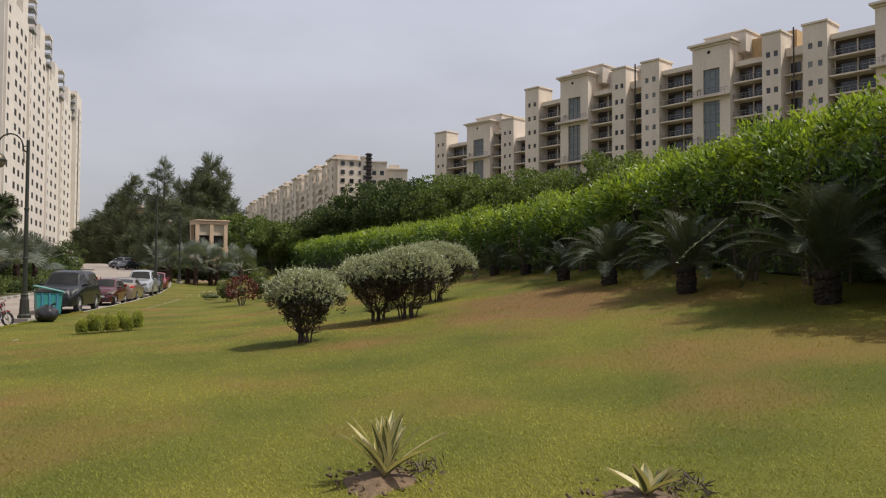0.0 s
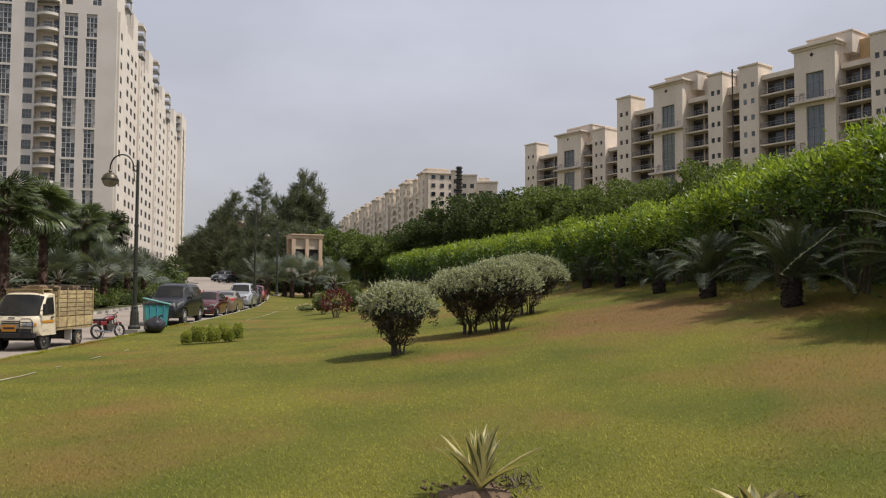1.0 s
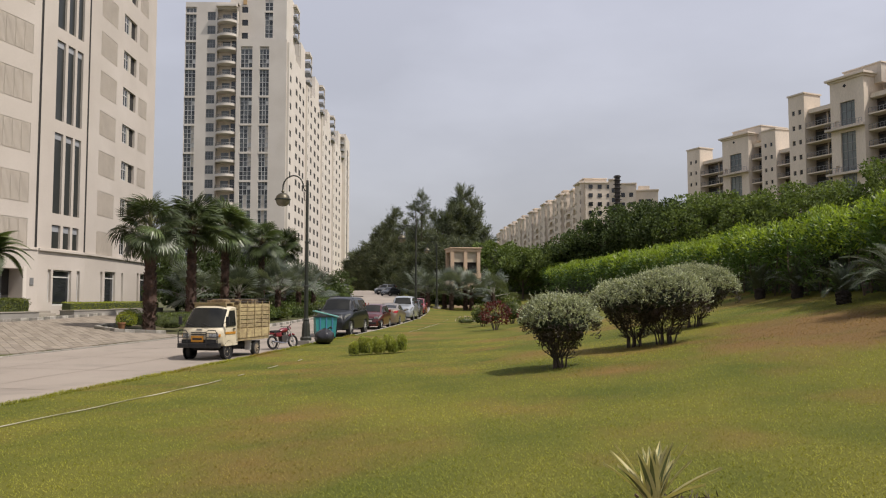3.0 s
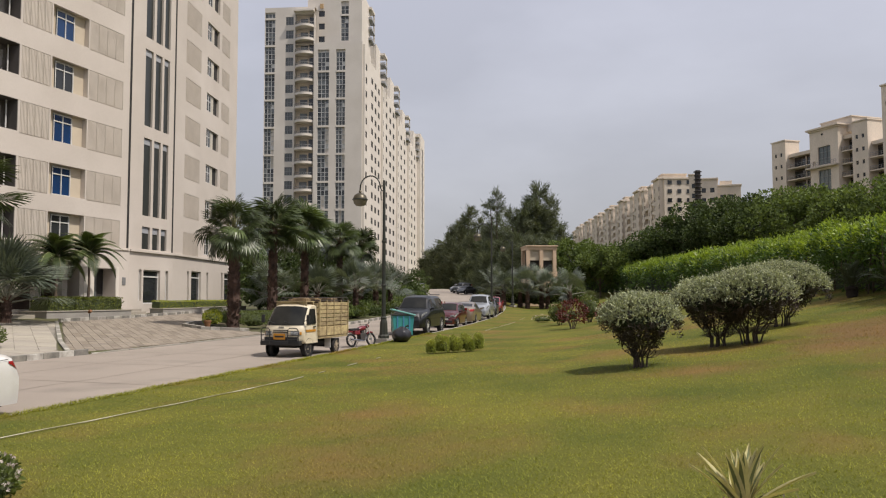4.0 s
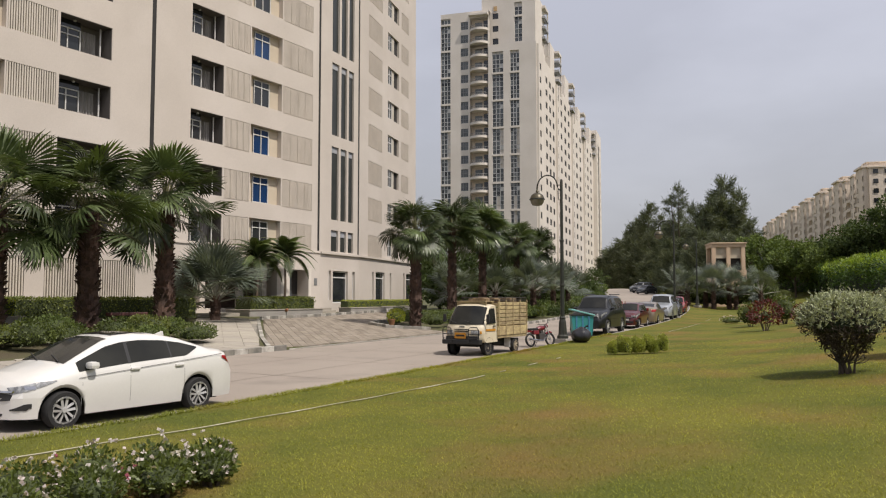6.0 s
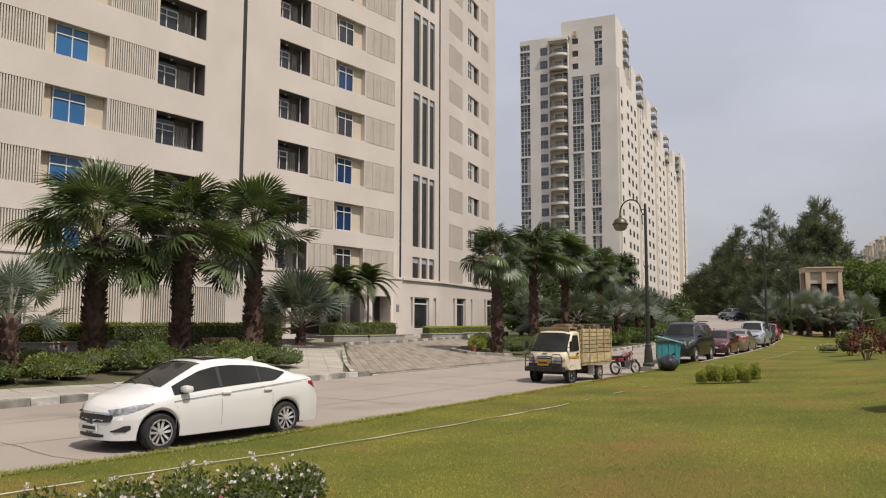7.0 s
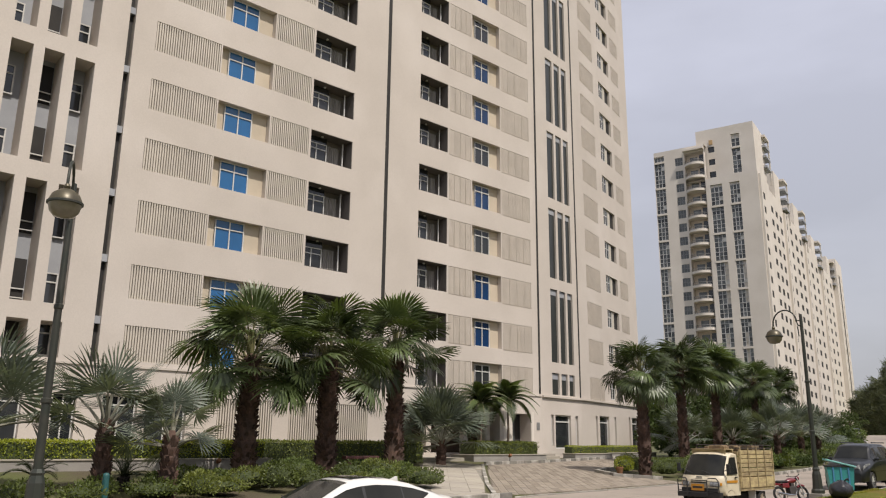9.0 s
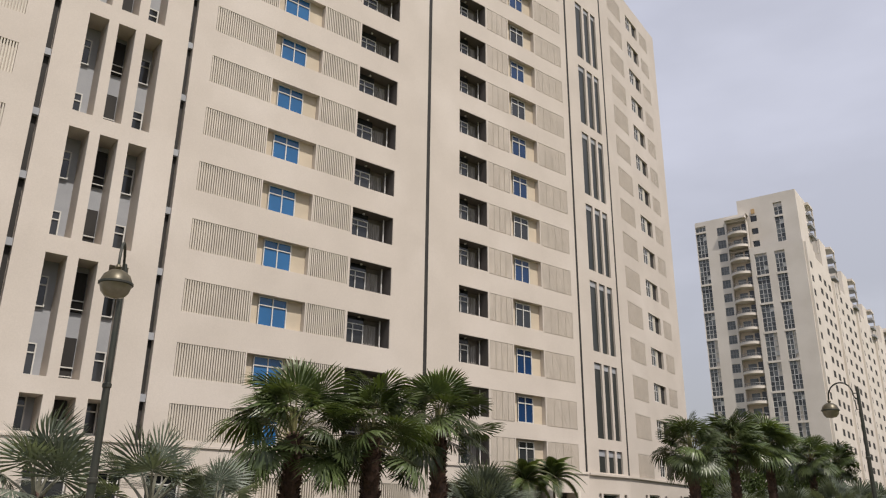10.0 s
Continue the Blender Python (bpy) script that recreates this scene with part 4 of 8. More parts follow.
def core(parent, u0, zmin, zt=45.0, w=7.6):
    """The glazed stair core with its cornice and raised block."""
    u1 = u0 + w
    a = Acc()
    hs = [(u0 + 0.29 * w, u0 + 0.73 * w, zt - 4.2 - 4.4, zt - 4.2 + 0.3, 0.5), (u0 + 0.29 * w, u0 + 0.73 * w, zmin, zt - 10.0, 0.5), (u0 + 0.9, u0 + 1.8, zt - 8.6, zt - 7.4, 0.3), (u0 + 0.9, u0 + 1.8, zt - 17.6, zt - 16.4, 0.3)]
    facade(a, u0, u1, zmin - 3, zt + 0.3, hs, -1.4)
    a.quad((u1, -1.4, zmin - 3), (u1, 4, zmin - 3), (u1, 4, zt + 0.3), (u1, -1.4, zt + 0.3)).quad((u0, -1.4, zmin - 3), (u0, -1.4, zt + 0.3), (u0, 4, zt + 0.3), (u0, 4, zmin - 3))
    p = part("stair_core", a, STUCCO_B, parent)
    c = Acc().box(u0 - 0.3, u1 + 0.3, -1.7, 2.5, zt + 0.3, zt + 0.7, bev=0.06).box(u0 - 0.7, u1 + 0.7, -2.2, 2.6, zt + 0.7, zt + 1.15, bev=0.08)
    part("cornice", c, STUCCO_B, p, "stepped projecting cornice")
    part("roof_block", Acc().box(u0 + 0.9, u1 + 1.6, 1.6, 11, zt - 1, zt + 2.8, bev=0.05), STUCCO_D, p)
    part("roof_edge", Acc().box(u0 + 0.7, u1 + 1.8, 1.4, 11.2, zt + 2.8, zt + 3.05), STUCCO_B, p)
    g = part("glazing", Acc().box(u0 + 0.292 * w, u0 + 0.728 * w, -1.0, -0.95, zmin, zt - 3.9), GLASS_TEAL, p, "grey-green stair glazing")
    f = Acc()
    for i in range(4):
        x = u0 + 0.297 * w + 0.426 * w * i / 3
        f.box(x - 0.05, x + 0.05, -1.1, -1.0, zmin, zt - 3.9)
    for z in np.arange(zmin, zt - 4, 1.6):
        f.box(u0 + 0.292 * w, u0 + 0.728 * w, -1.1, -1.0, z, z + 0.1)
    part("mullion", f, FRAME_D, g)
    for z in (zt - 9.0, zt - 18.0):
        b = part("balcony", Acc().box(u0 - 0.6, u1 + 0.3, -2.6, -1.4, z - 0.45, z, bev=0.04), STUCCO_D, p)
        r = Acc()
        railing(r, u0 - 0.5, u1 + 0.2, -2.5, z, 12)
        part("rail", r, FRAME_D, b)
    d = Acc()
    q = 0.42
    d.add([(u0 + w / 2 - 0.4 - q, -1.43, zt - 0.7), (u0 + w / 2 - 0.4, -1.43, zt - 0.7 - q), (u0 + w / 2 - 0.4 + q, -1.43, zt - 0.7), (u0 + w / 2 - 0.4, -1.43, zt - 0.7 + q)], [(0, 1, 2, 3)])
    part("diamond_vent", d, VOID, p)


def slot(parent, u0, u1, zt, zmin):
    """A recessed service slot with small balconies and a mast."""
    s = part("service_bay", Acc().box(u0, u1, 2.6, 2.8, zmin - 3, zt).box(u0, u1, 1.0, 2.8, zt - 1.5, zt), STUCCO_B, parent)
    g = Acc()
    for z in np.arange(zt - 4.7, zmin, -3.2):
        g.box(u0 + 0.2, u0 + (u1 - u0) * 0.55, 2.5, 2.56, z, z + 2.3)
        part("ledge", Acc().box(u0, u1, 0.4, 2.6, z - 0.35, z - 0.1), STUCCO_B, s)
    part("glazing", g, GLASS_DARK, s)
    part("pipe", Acc().tube([((u0 + u1) / 2 + 0.3, -0.6, zmin), ((u0 + u1) / 2 + 0.3, -0.6, zt + 3)], 0.14, 6), STEEL, s)


def apartment(name, m, cores, left, label, zmin=12.0, first_pier=True):
    t = thing(name, m, label, "building", "beige apartment blocks")
    for c0 in cores:
        core(t, c0, zmin)
        balcony_bay(t, c0 + 7.7, c0 + 13.3, 41.9, zmin)
        pier(t, c0 + 13.4, c0 + 16.8, 45.3, zmin)
        slot(t, c0 + 16.85, c0 + 20.5, 42.6, zmin)
        pier(t, c0 + 20.6, c0 + 24.7, 45.3, zmin, True)
        balcony_bay(t, c0 + 24.8, c0 + 32.3, 43.2, zmin)
        # upstands past the first carry warm sunlight in their ochre colour
        part("ochre_upstand", Acc().box(c0 + 9.2, c0 + 17.5, 4.1, 8, 40, 46.6), TRIM_ORANGE_SUNLIT if c0 > 0 else STUCCO_D, t)
    if left:
        balcony_bay(t, cores[0] - 6.8, cores[0] - 0.1, 42.0, zmin)
        pier(t, cores[0] - 11.0, cores[0] - 6.9, 45.3, zmin)
    end = cores[-1] + 32.3
    part("roof_body", Acc().box(cores[0] - (10.9 if left else 0), end, 4.0, 16, 0, 41.5), STUCCO_D, t)
    return t


apartment("apartment_block", pose(51, 158, 0, 0, 0, -53), (-15.7, 16.7, 49.1), True, "beige balcony apartment block with glazed stair cores and cornices")
low = thing("apartment_block", pose(18.2, 237.3, 0, 0, 0, -53), "farther beige apartment block with a glazed stair core", "building", "beige apartment blocks")
pier(low, 0, 5.2, 45.3, 14)
balcony_bay(low, 5.3, 14.5, 41.5, 14)
core(low, 14.7, 14, 45.0, 9.4)
balcony_bay(low, 24.2, 27.7, 43.0, 14)
pier(low, 27.9, 32.6, 45.3, 14)
balcony_bay(low, 32.7, 44, 40.0, 14)
part("roof_body", Acc().box(0.2, 60, 4.0, 16, 0, 40.5), STUCCO_D, low)

# the long far row, seen end-on
row_b = thing("apartment_row", pose(-14.5, 290, 0, 0, 0, -72.5), "long distant row of pale apartment houses with stepped parapets", "building")
for i in range(7):
    u1 = -i * 32.0
    for j, (a_, b_, zt) in enumerate(((-9.5, -1.0, 45.0), (-15.0, -9.5, 41.5), (-20.5, -15.0, 44.2), (-26.5, -20.5, 40.8), (-31.5, -26.5, 44.2))):
        pr = Acc()
        pry = -1.6 if j == 0 else (-0.9 if j in (2, 4) else 0.9)
        hs = [(u1 + a_ + 1.0 + q * (b_ - a_ - 2.2), u1 + a_ + 2.2 + q * (b_ - a_ - 2.2), z, z + 1.7, 0.3) for z in np.arange(zt - 4.5, 14, -3.2) for q in (0.0, 1.0)]
        facade(pr, u1 + a_, u1 + b_, 8, zt, hs, pry)
        pr.quad((u1 + b_, pry, 8), (u1 + b_, 12, 8), (u1 + b_, 12, zt), (u1 + b_, pry, zt)).quad((u1 + a_, pry, zt), (u1 + b_, pry, zt), (u1 + b_, 12, zt), (u1 + a_, 12, zt)).quad((u1 + a_, pry, 8), (u1 + a_, pry, zt), (u1 + a_, 12, zt), (u1 + a_, 12, 8))
        hp_ = part("house_front", pr, STUCCO_B, row_b)
        g = Acc()
        for h in hs:
            g.box(h[0], h[1], pry + 0.2, pry + 0.25, h[2], h[3])
        part("window_panes", g, GLASS_DARK, hp_, kind="stuff")
        if j == 0:
            part("parapet", Acc().box(u1 + a_ - 0.5, u1 + b_ + 0.5, pry - 0.6, 10, zt, zt + 0.6).box(u1 + a_ + 0.8, u1 + b_ - 2.6, 0.4, 9, zt + 0.6, zt + 2.0).box(u1 + a_ + 0.5, u1 + b_ - 2.3, 0.1, 9.3, zt + 2.0, zt + 2.3), STUCCO_B, hp_)
        elif j in (2, 4):
            part("parapet", Acc().box(u1 + a_ - 0.3, u1 + b_ + 0.3, pry - 0.4, 6, zt, zt + 0.5).box(u1 + a_ + 1.2, u1 + b_ - 1.2, pry + 0.3, 5, zt + 0.5, zt + 1.1), STUCCO_B, hp_)
        else:
            for zb in np.arange(zt - 4.6, 14, -3.2):
                part("balcony", Acc().box(u1 + a_ + 0.1, u1 + b_ - 0.1, pry - 1.9, pry - 0.01, zb - 0.3, zb + 0.75), STUCCO_B, hp_)
endw = Acc()
eh = [(0.2, y, z) for y in (1.2, 4.6, 8.0, 13, 17, 21) for z in np.arange(14, 40.5 if y > 11 else 43, 3.2)]
endw.box(-1.0, 0.0, 0.0, 12.0, 6, 44.8).box(-1.0, 0.1, 12, 26, 6, 41.6)
ew = part("end_wall", endw, STUCCO_B, row_b)
part("cornice", Acc().box(-1.3, 0.5, -0.4, 12.2, 44.8, 45.3).box(-1.3, 0.5, 12.2, 26.2, 41.6, 42.1).box(-1.0, 0.25, 9.9, 10.9, 8, 44.8), STUCCO_B, ew)
g = Acc()
for _, y, z in eh:
    g.box(0.1, 0.16, y, y + 1.5, z, z + 1.5)
part("window_panes", g, GLASS_DARK, ew, kind="stuff")
# the end house of the row, its gable to the bank
eh_ = thing("apartment_house", pose(-5.4, 262, 0), "pale end house of the distant row, with a flat stepped roof", "building")
for x0_, x1_, y0_, z1_ in ((0.0, 3.0, 1.5, 41.6), (3.0, 8.6, 0.0, 39.8), (8.6, 15.6, 1.2, 37.6)):
    fr = Acc()
    hs = [(xx, xx + 1.3, z, z + 1.5, 0.25) for z in np.arange(z1_ - 4.2, 14, -3.2) for xx in np.arange(x0_ + 0.8, x1_ - 1.4, 2.6)]
    facade(fr, x0_, x1_, 8, z1_, hs, y0_)
    fr.quad((x0_, y0_, z1_), (x1_, y0_, z1_), (x1_, 14, z1_), (x0_, 14, z1_)).quad((x1_, y0_, 8), (x1_, 14, 8), (x1_, 14, z1_), (x1_, y0_, z1_)).quad((x0_, y0_, 8), (x0_, y0_, z1_), (x0_, 14, z1_), (x0_, 14, 8))
    hf_ = part("house_front", fr, STUCCO_B, eh_)
    part("cornice", Acc().box(x0_ - 0.25, x1_ + 0.25, y0_ - 0.4, 14.2, z1_, z1_ + 0.5, bev=0.05), STUCCO_B, hf_)
    g = Acc()
    for h in hs:
        g.box(h[0], h[1], y0_ + 0.15, y0_ + 0.2, h[2], h[3])
    part("window_panes", g, GLASS_DARK, hf_, kind="stuff")
part("roof_room", Acc().box(9.4, 13.0, 3, 9, 37.6, 39.6, bev=0.05), STUCCO_B, eh_)
mast = thing("chimney_stack", pose(-2.6, 250, 8), "dark steel chimney with ladder rungs and collars", "chimney")
part("shaft", Acc().tube([(0, 0, 0), (0, 0, 33)], [1.0, 0.85], 12), STEEL, mast)
cl = Acc()
for z in np.arange(12, 33, 1.2):
    cl.lathe([(0.95, z), (1.25, z + 0.1), (1.25, z + 0.25), (0.95, z + 0.35)], 10)
part("collar", cl, STEEL, mast, kind="stuff")

# the little flat-roofed gatehouse on the bank
hut = thing("gatehouse", pose(-20.3, 97.5, 3.0, 0, 0, 24), "small peach-rendered pavilion with square columns and flat roof", "pavilion")
PEACH = mat("peach_render", (0.62, 0.46, 0.32), (0.55, 0.40, 0.28), 0.6, 0.85, fine=0.08)
part("body", Acc().box(-1.4, 1.4, -1.2, 1.4, 0, 4.9), VOID, hut)
part("plinth", Acc().box(-1.95, 1.95, -1.75, 1.75, -2.0, 2.3, bev=0.03), PEACH, hut)
for x in (-1.72, -0.05, 1.62):
    for y in (-1.6, 1.4):
        part("column", Acc().box(x - 0.22, x + 0.22, y - 0.15, y + 0.22, 2.3, 5.0, bev=0.02), PEACH, hut)
part("lintel", Acc().box(-1.95, 1.95, -1.76, 1.76, 5.0, 5.4, bev=0.03), PEACH, hut)
part("roof", Acc().box(-2.05, 2.05, -1.9, 1.9, 5.4, 5.55, bev=0.03), PEACH, hut)
part("blind", Acc().box(-1.45, 1.4, -1.5, -1.45, 3.7, 5.0), INFILL, hut)

# ---- vehicles ----
RUBBER = mat("tyre_rubber", (0.018, 0.018, 0.018), None, 6, 0.85, fine=0.2)
ALLOY = mat("silver_alloy", (0.55, 0.55, 0.54), None, 4, 0.35, metal=0.35, fine=0.05)
CAR_GLASS = mat("tinted_car_glass", (0.014, 0.015, 0.015), (0.030, 0.030, 0.027), 1.2, 0.06, fine=0, spec=0.18)
PLASTIC = mat("black_plastic", (0.02, 0.02, 0.021), None, 5, 0.55, fine=0.1)
CHROME = mat("chrome_trim", (0.6, 0.6, 0.6), None, 5, 0.15, metal=1.0, fine=0.0)
LAMP_CLEAR = mat("clear_lamp_lens", (0.36, 0.37, 0.38), (0.12, 0.125, 0.13), 14, 0.1, fine=0.0, spec=0.8)
LAMP_RED = mat("red_lamp_lens", (0.30, 0.012, 0.015), None, 8, 0.15, fine=0.0)
SEAM = mat("panel_seam_shadow_gap", (0.20, 0.20, 0.20), None, 5, 0.6)
UNDER = mat("dark_underbody", (0.012, 0.012, 0.012), None, 5, 0.9)
PAINTS = {k: mat(k + "_car_paint", c, tuple(v * 0.94 for v in c), 0.8, 0.3, fine=0.02, coat=0.7 if k not in ("black", "charcoal") else 0.1, metal=mt) for k, c, mt in
          (("white", (0.66, 0.65, 0.62), 0.0), ("black", (0.010, 0.011, 0.012), 0.0), ("maroon", (0.085, 0.012, 0.014), 0.2), ("tan", (0.20, 0.155, 0.105), 0.3), ("silver", (0.36, 0.38, 0.40), 0.4), ("red", (0.22, 0.02, 0.02), 0.0), ("charcoal", (0.05, 0.053, 0.058), 0.2))}


def wheel(parent, m, r=0.3, w=0.19, spokes=5, rim_mat=ALLOY):
    """A road wheel whose axle is the local y axis; its outside faces -y."""
    t = Acc().lathe([(r * 0.66, -w / 2), (r * 0.93, -w / 2), (r * 0.99, -w * 0.36), (r, -w * 0.2), (r, w * 0.2), (r * 0.99, w * 0.36), (r * 0.93, w / 2), (r * 0.66, w / 2)], 28, pose(0, 0, 0, 90))
    wh = part("wheel", Acc().lathe([(0.001, w * 0.1), (r * 0.62, w * 0.1), (r * 0.68, w * 0.42), (r * 0.66, w / 2), (r * 0.60, w * 0.2), (0.001, w * 0.18)], 24, pose(0, 0, 0, 90)), UNDER, parent, "", m)
    part("tyre", t, RUBBER, wh, smooth=True)
    a = Acc().lathe([(r * 0.64, w * 0.5), (r * 0.72, w * 0.5), (r * 0.72, w * 0.3), (r * 0.64, w * 0.3)], 28, pose(0, 0, 0, 90)).lathe([(0.001, w * 0.48), (r * 0.13, w * 0.48), (r * 0.16, w * 0.3)], 12, pose(0, 0, 0, 90))
    for i in range(spokes):
        for lean in (-0.13, 0.13):
            a.add([((lean * 0.5 - 0.055) * r, -w * 0.36, 0.10 * r), ((lean * 0.5 + 0.055) * r, -w * 0.44, 0.10 * r), ((lean * 1.35 + 0.075) * r, -w * 0.43, 0.66 * r), ((lean * 1.35 - 0.075) * r, -w * 0.41, 0.67 * r), (lean * 0.5 * r, -w * 0.2, 0.08 * r), (lean * 1.35 * r, -w * 0.2, 0.64 * r)],
                  [(0, 1, 2, 3), (0, 3, 5, 4), (1, 4, 5, 2)], pose(0, 0, 0, 0, 360 / spokes * i))
    part("rim", a, rim_mat, wh, smooth=True)
    return wh


def lerp(xs, x):
    return float(np.interp(x, [p[0] for p in xs], [p[1] for p in xs]))


class Shell:
    """A car body lofted along x (front at +x) from side and plan outlines."""

    def __init__(self, top, belt, plan, axles, r, sill=0.22):
        self.top, self.belt, self.plan, self.axles, self.r, self.sill = top, belt, plan, axles, r, sill

    def low(self, x):
        z = self.sill
        for ax in self.axles:
            d, R = abs(x - ax), self.r + 0.065
            if d < R:
                z = max(z, self.r + math.sqrt(R * R - d * d) - 0.01)
        return z

    def ring(self, x):
        zt, zb, wp, lo = lerp(self.top, x), lerp(self.belt, x), lerp(self.plan, x), self.low(x)
        g = max(0.0, min(1.0, (zt - zb) / 0.45))
        wr = wp * (0.88 - 0.17 * g)
        zs = zt - 0.03 - 0.03 * g
        zmid, zlo = max(0.52, lo + 0.05), max(0.34, lo + 0.025)
        zs = max(zs, zb - 0.01)
        return [(0, zt + 0.03), (0.5 * wr, zt + 0.022), (0.88 * wr, zt - 0.004), (wr, zs), (wp * 0.955, min(zb + 0.005, zs)), (wp * 0.99, min(zb - 0.06, zs - 0.03)), (wp, max(zmid, zb - 0.28)), (wp * 1.0, zmid), (wp * 0.985, zlo), (wp * 0.955, lo)]

    def stations(self):
        x0, x1 = self.top[0][0], self.top[-1][0]
        xs = set(np.linspace(x0, x1, 46).round(4)) | {round(p[0], 4) for p in self.top}
        for ax in self.axles:
            R = self.r + 0.065
            xs |= {round(ax + R * math.cos(math.pi * i / 14), 4) for i in range(15)}
        return sorted(x for x in xs if x0 <= x <= x1)

    def body(self):
        a = Acc()
        xs = self.stations()
        rings = []
        for x in xs:
            h = self.ring(x)
            rings.append([(x, -y, z) for y, z in reversed(h)] + [(x, y, z) for y, z in h[1:]])
        n = len(rings[0])
        a.add([p for r in rings for p in r], [(i * n + k, i * n + k + 1, (i + 1) * n + k + 1, (i + 1) * n + k) for i in range(len(xs) - 1) for k in range(n - 1)] + [tuple(range(n - 1, -1, -1)), tuple((len(xs) - 1) * n + k for k in range(n))])
        return a

    def side_glass(self, x0, x1, s, v0=0.1, v1=0.9):
        a = Acc()
        xs = np.linspace(x0, x1, 12)
        pts = []
        for x in xs:
            h = self.ring(x)
            p, q = Vector((h[4][0], h[4][1])), Vector((h[3][0], h[3][1]))
            lo_ = v0(x) if callable(v0) else v0
            for v in (lo_, (lo_ + v1) / 2, v1):
                c = p.lerp(q, v)
                pts.append((x, s * (c.x + 0.006), c.y))
        fs = [(i * 3 + k, (i + 1) * 3 + k, (i + 1) * 3 + k + 1, i * 3 + k + 1) for i in range(11) for k in range(2)]
        return a.add(pts, fs)

    def skin(self, x, z):
        """Half width of the body at x and height z."""
        h = self.ring(x)[2:]
        return float(np.interp(-z, [-p[1] for p in h], [p[0] for p in h]))

    def patch(self, xs, lo, hi, s, out=0.006, rows=4):
        """A panel on the flank between the heights lo(x) and hi(x)."""
        a = Acc()
        for x in xs:
            for k in range(rows):
                z = lo(x) + (hi(x) - lo(x)) * k / (rows - 1)
                a.v.append((x, s * (self.skin(x, z) + out), z))
        a.f = [(i * rows + k, (i + 1) * rows + k, (i + 1) * rows + k + 1, i * rows + k + 1) for i in range(len(xs) - 1) for k in range(rows - 1)]
        return a

    def nose_strip(self, half, lo, hi, out=0.012, tilt=0.0, n=15):
        """A band round the front, lo and hi its heights, following the plan."""
        a = Acc()
        px_, pw = [p[0] for p in self.plan][::-1], [p[1] for p in self.plan][::-1]
        for y in np.linspace(-half, half, n):
            x = float(np.interp(abs(y), pw, px_)) + out
            f = 1 - 0.35 * (abs(y) / half) ** 3
            m_ = (lo + hi) / 2
            a.v += [(x - 0.06, y, m_ + (lo - m_) * f), (x, y, m_ + (lo - m_) * f), (x - tilt, y, m_ + (hi - m_) * f), (x - tilt - 0.06, y, m_ + (hi - m_) * f)]
        a.f = [(i * 4 + k, i * 4 + (k + 1) % 4, (i + 1) * 4 + (k + 1) % 4, (i + 1) * 4 + k) for i in range(n - 1) for k in range(4)] + [(3, 2, 1, 0), (n * 4 - 4, n * 4 - 3, n * 4 - 2, n * 4 - 1)]
        return a

    def top_glass(self, x0, x1, dz=0.008, wide=1.0):
        a = Acc()
        xs = np.linspace(x0, x1, 8)
        for x in xs:
            h = self.ring(x)
            row = [(x, -h[2][0] * wide, h[2][1] + dz), (x, -h[1][0] * wide, h[1][1] + dz), (x, 0, h[0][1] + dz), (x, h[1][0] * wide, h[1][1] + dz), (x, h[2][0] * wide, h[2][1] + dz)]
            a.v += row
        a.f = [(i * 5 + k, i * 5 + k + 1, (i + 1) * 5 + k + 1, (i + 1) * 5 + k) for i in range(7) for k in range(4)]
        return a

    def side_line(self, x0, x1, s, f, h, out=0.004):
        """A thin strip on the flank: f(x) its height."""
        a = Acc()
        xs = np.linspace(x0, x1, 14)
        for x in xs:
            w = lerp(self.plan, x) + out
            a.v += [(x, s * w, f(x)), (x, s * w, f(x) + h)]
        a.f = [(2 * i, 2 * i + 2, 2 * i + 3, 2 * i + 1) for i in range(13)]
        return a


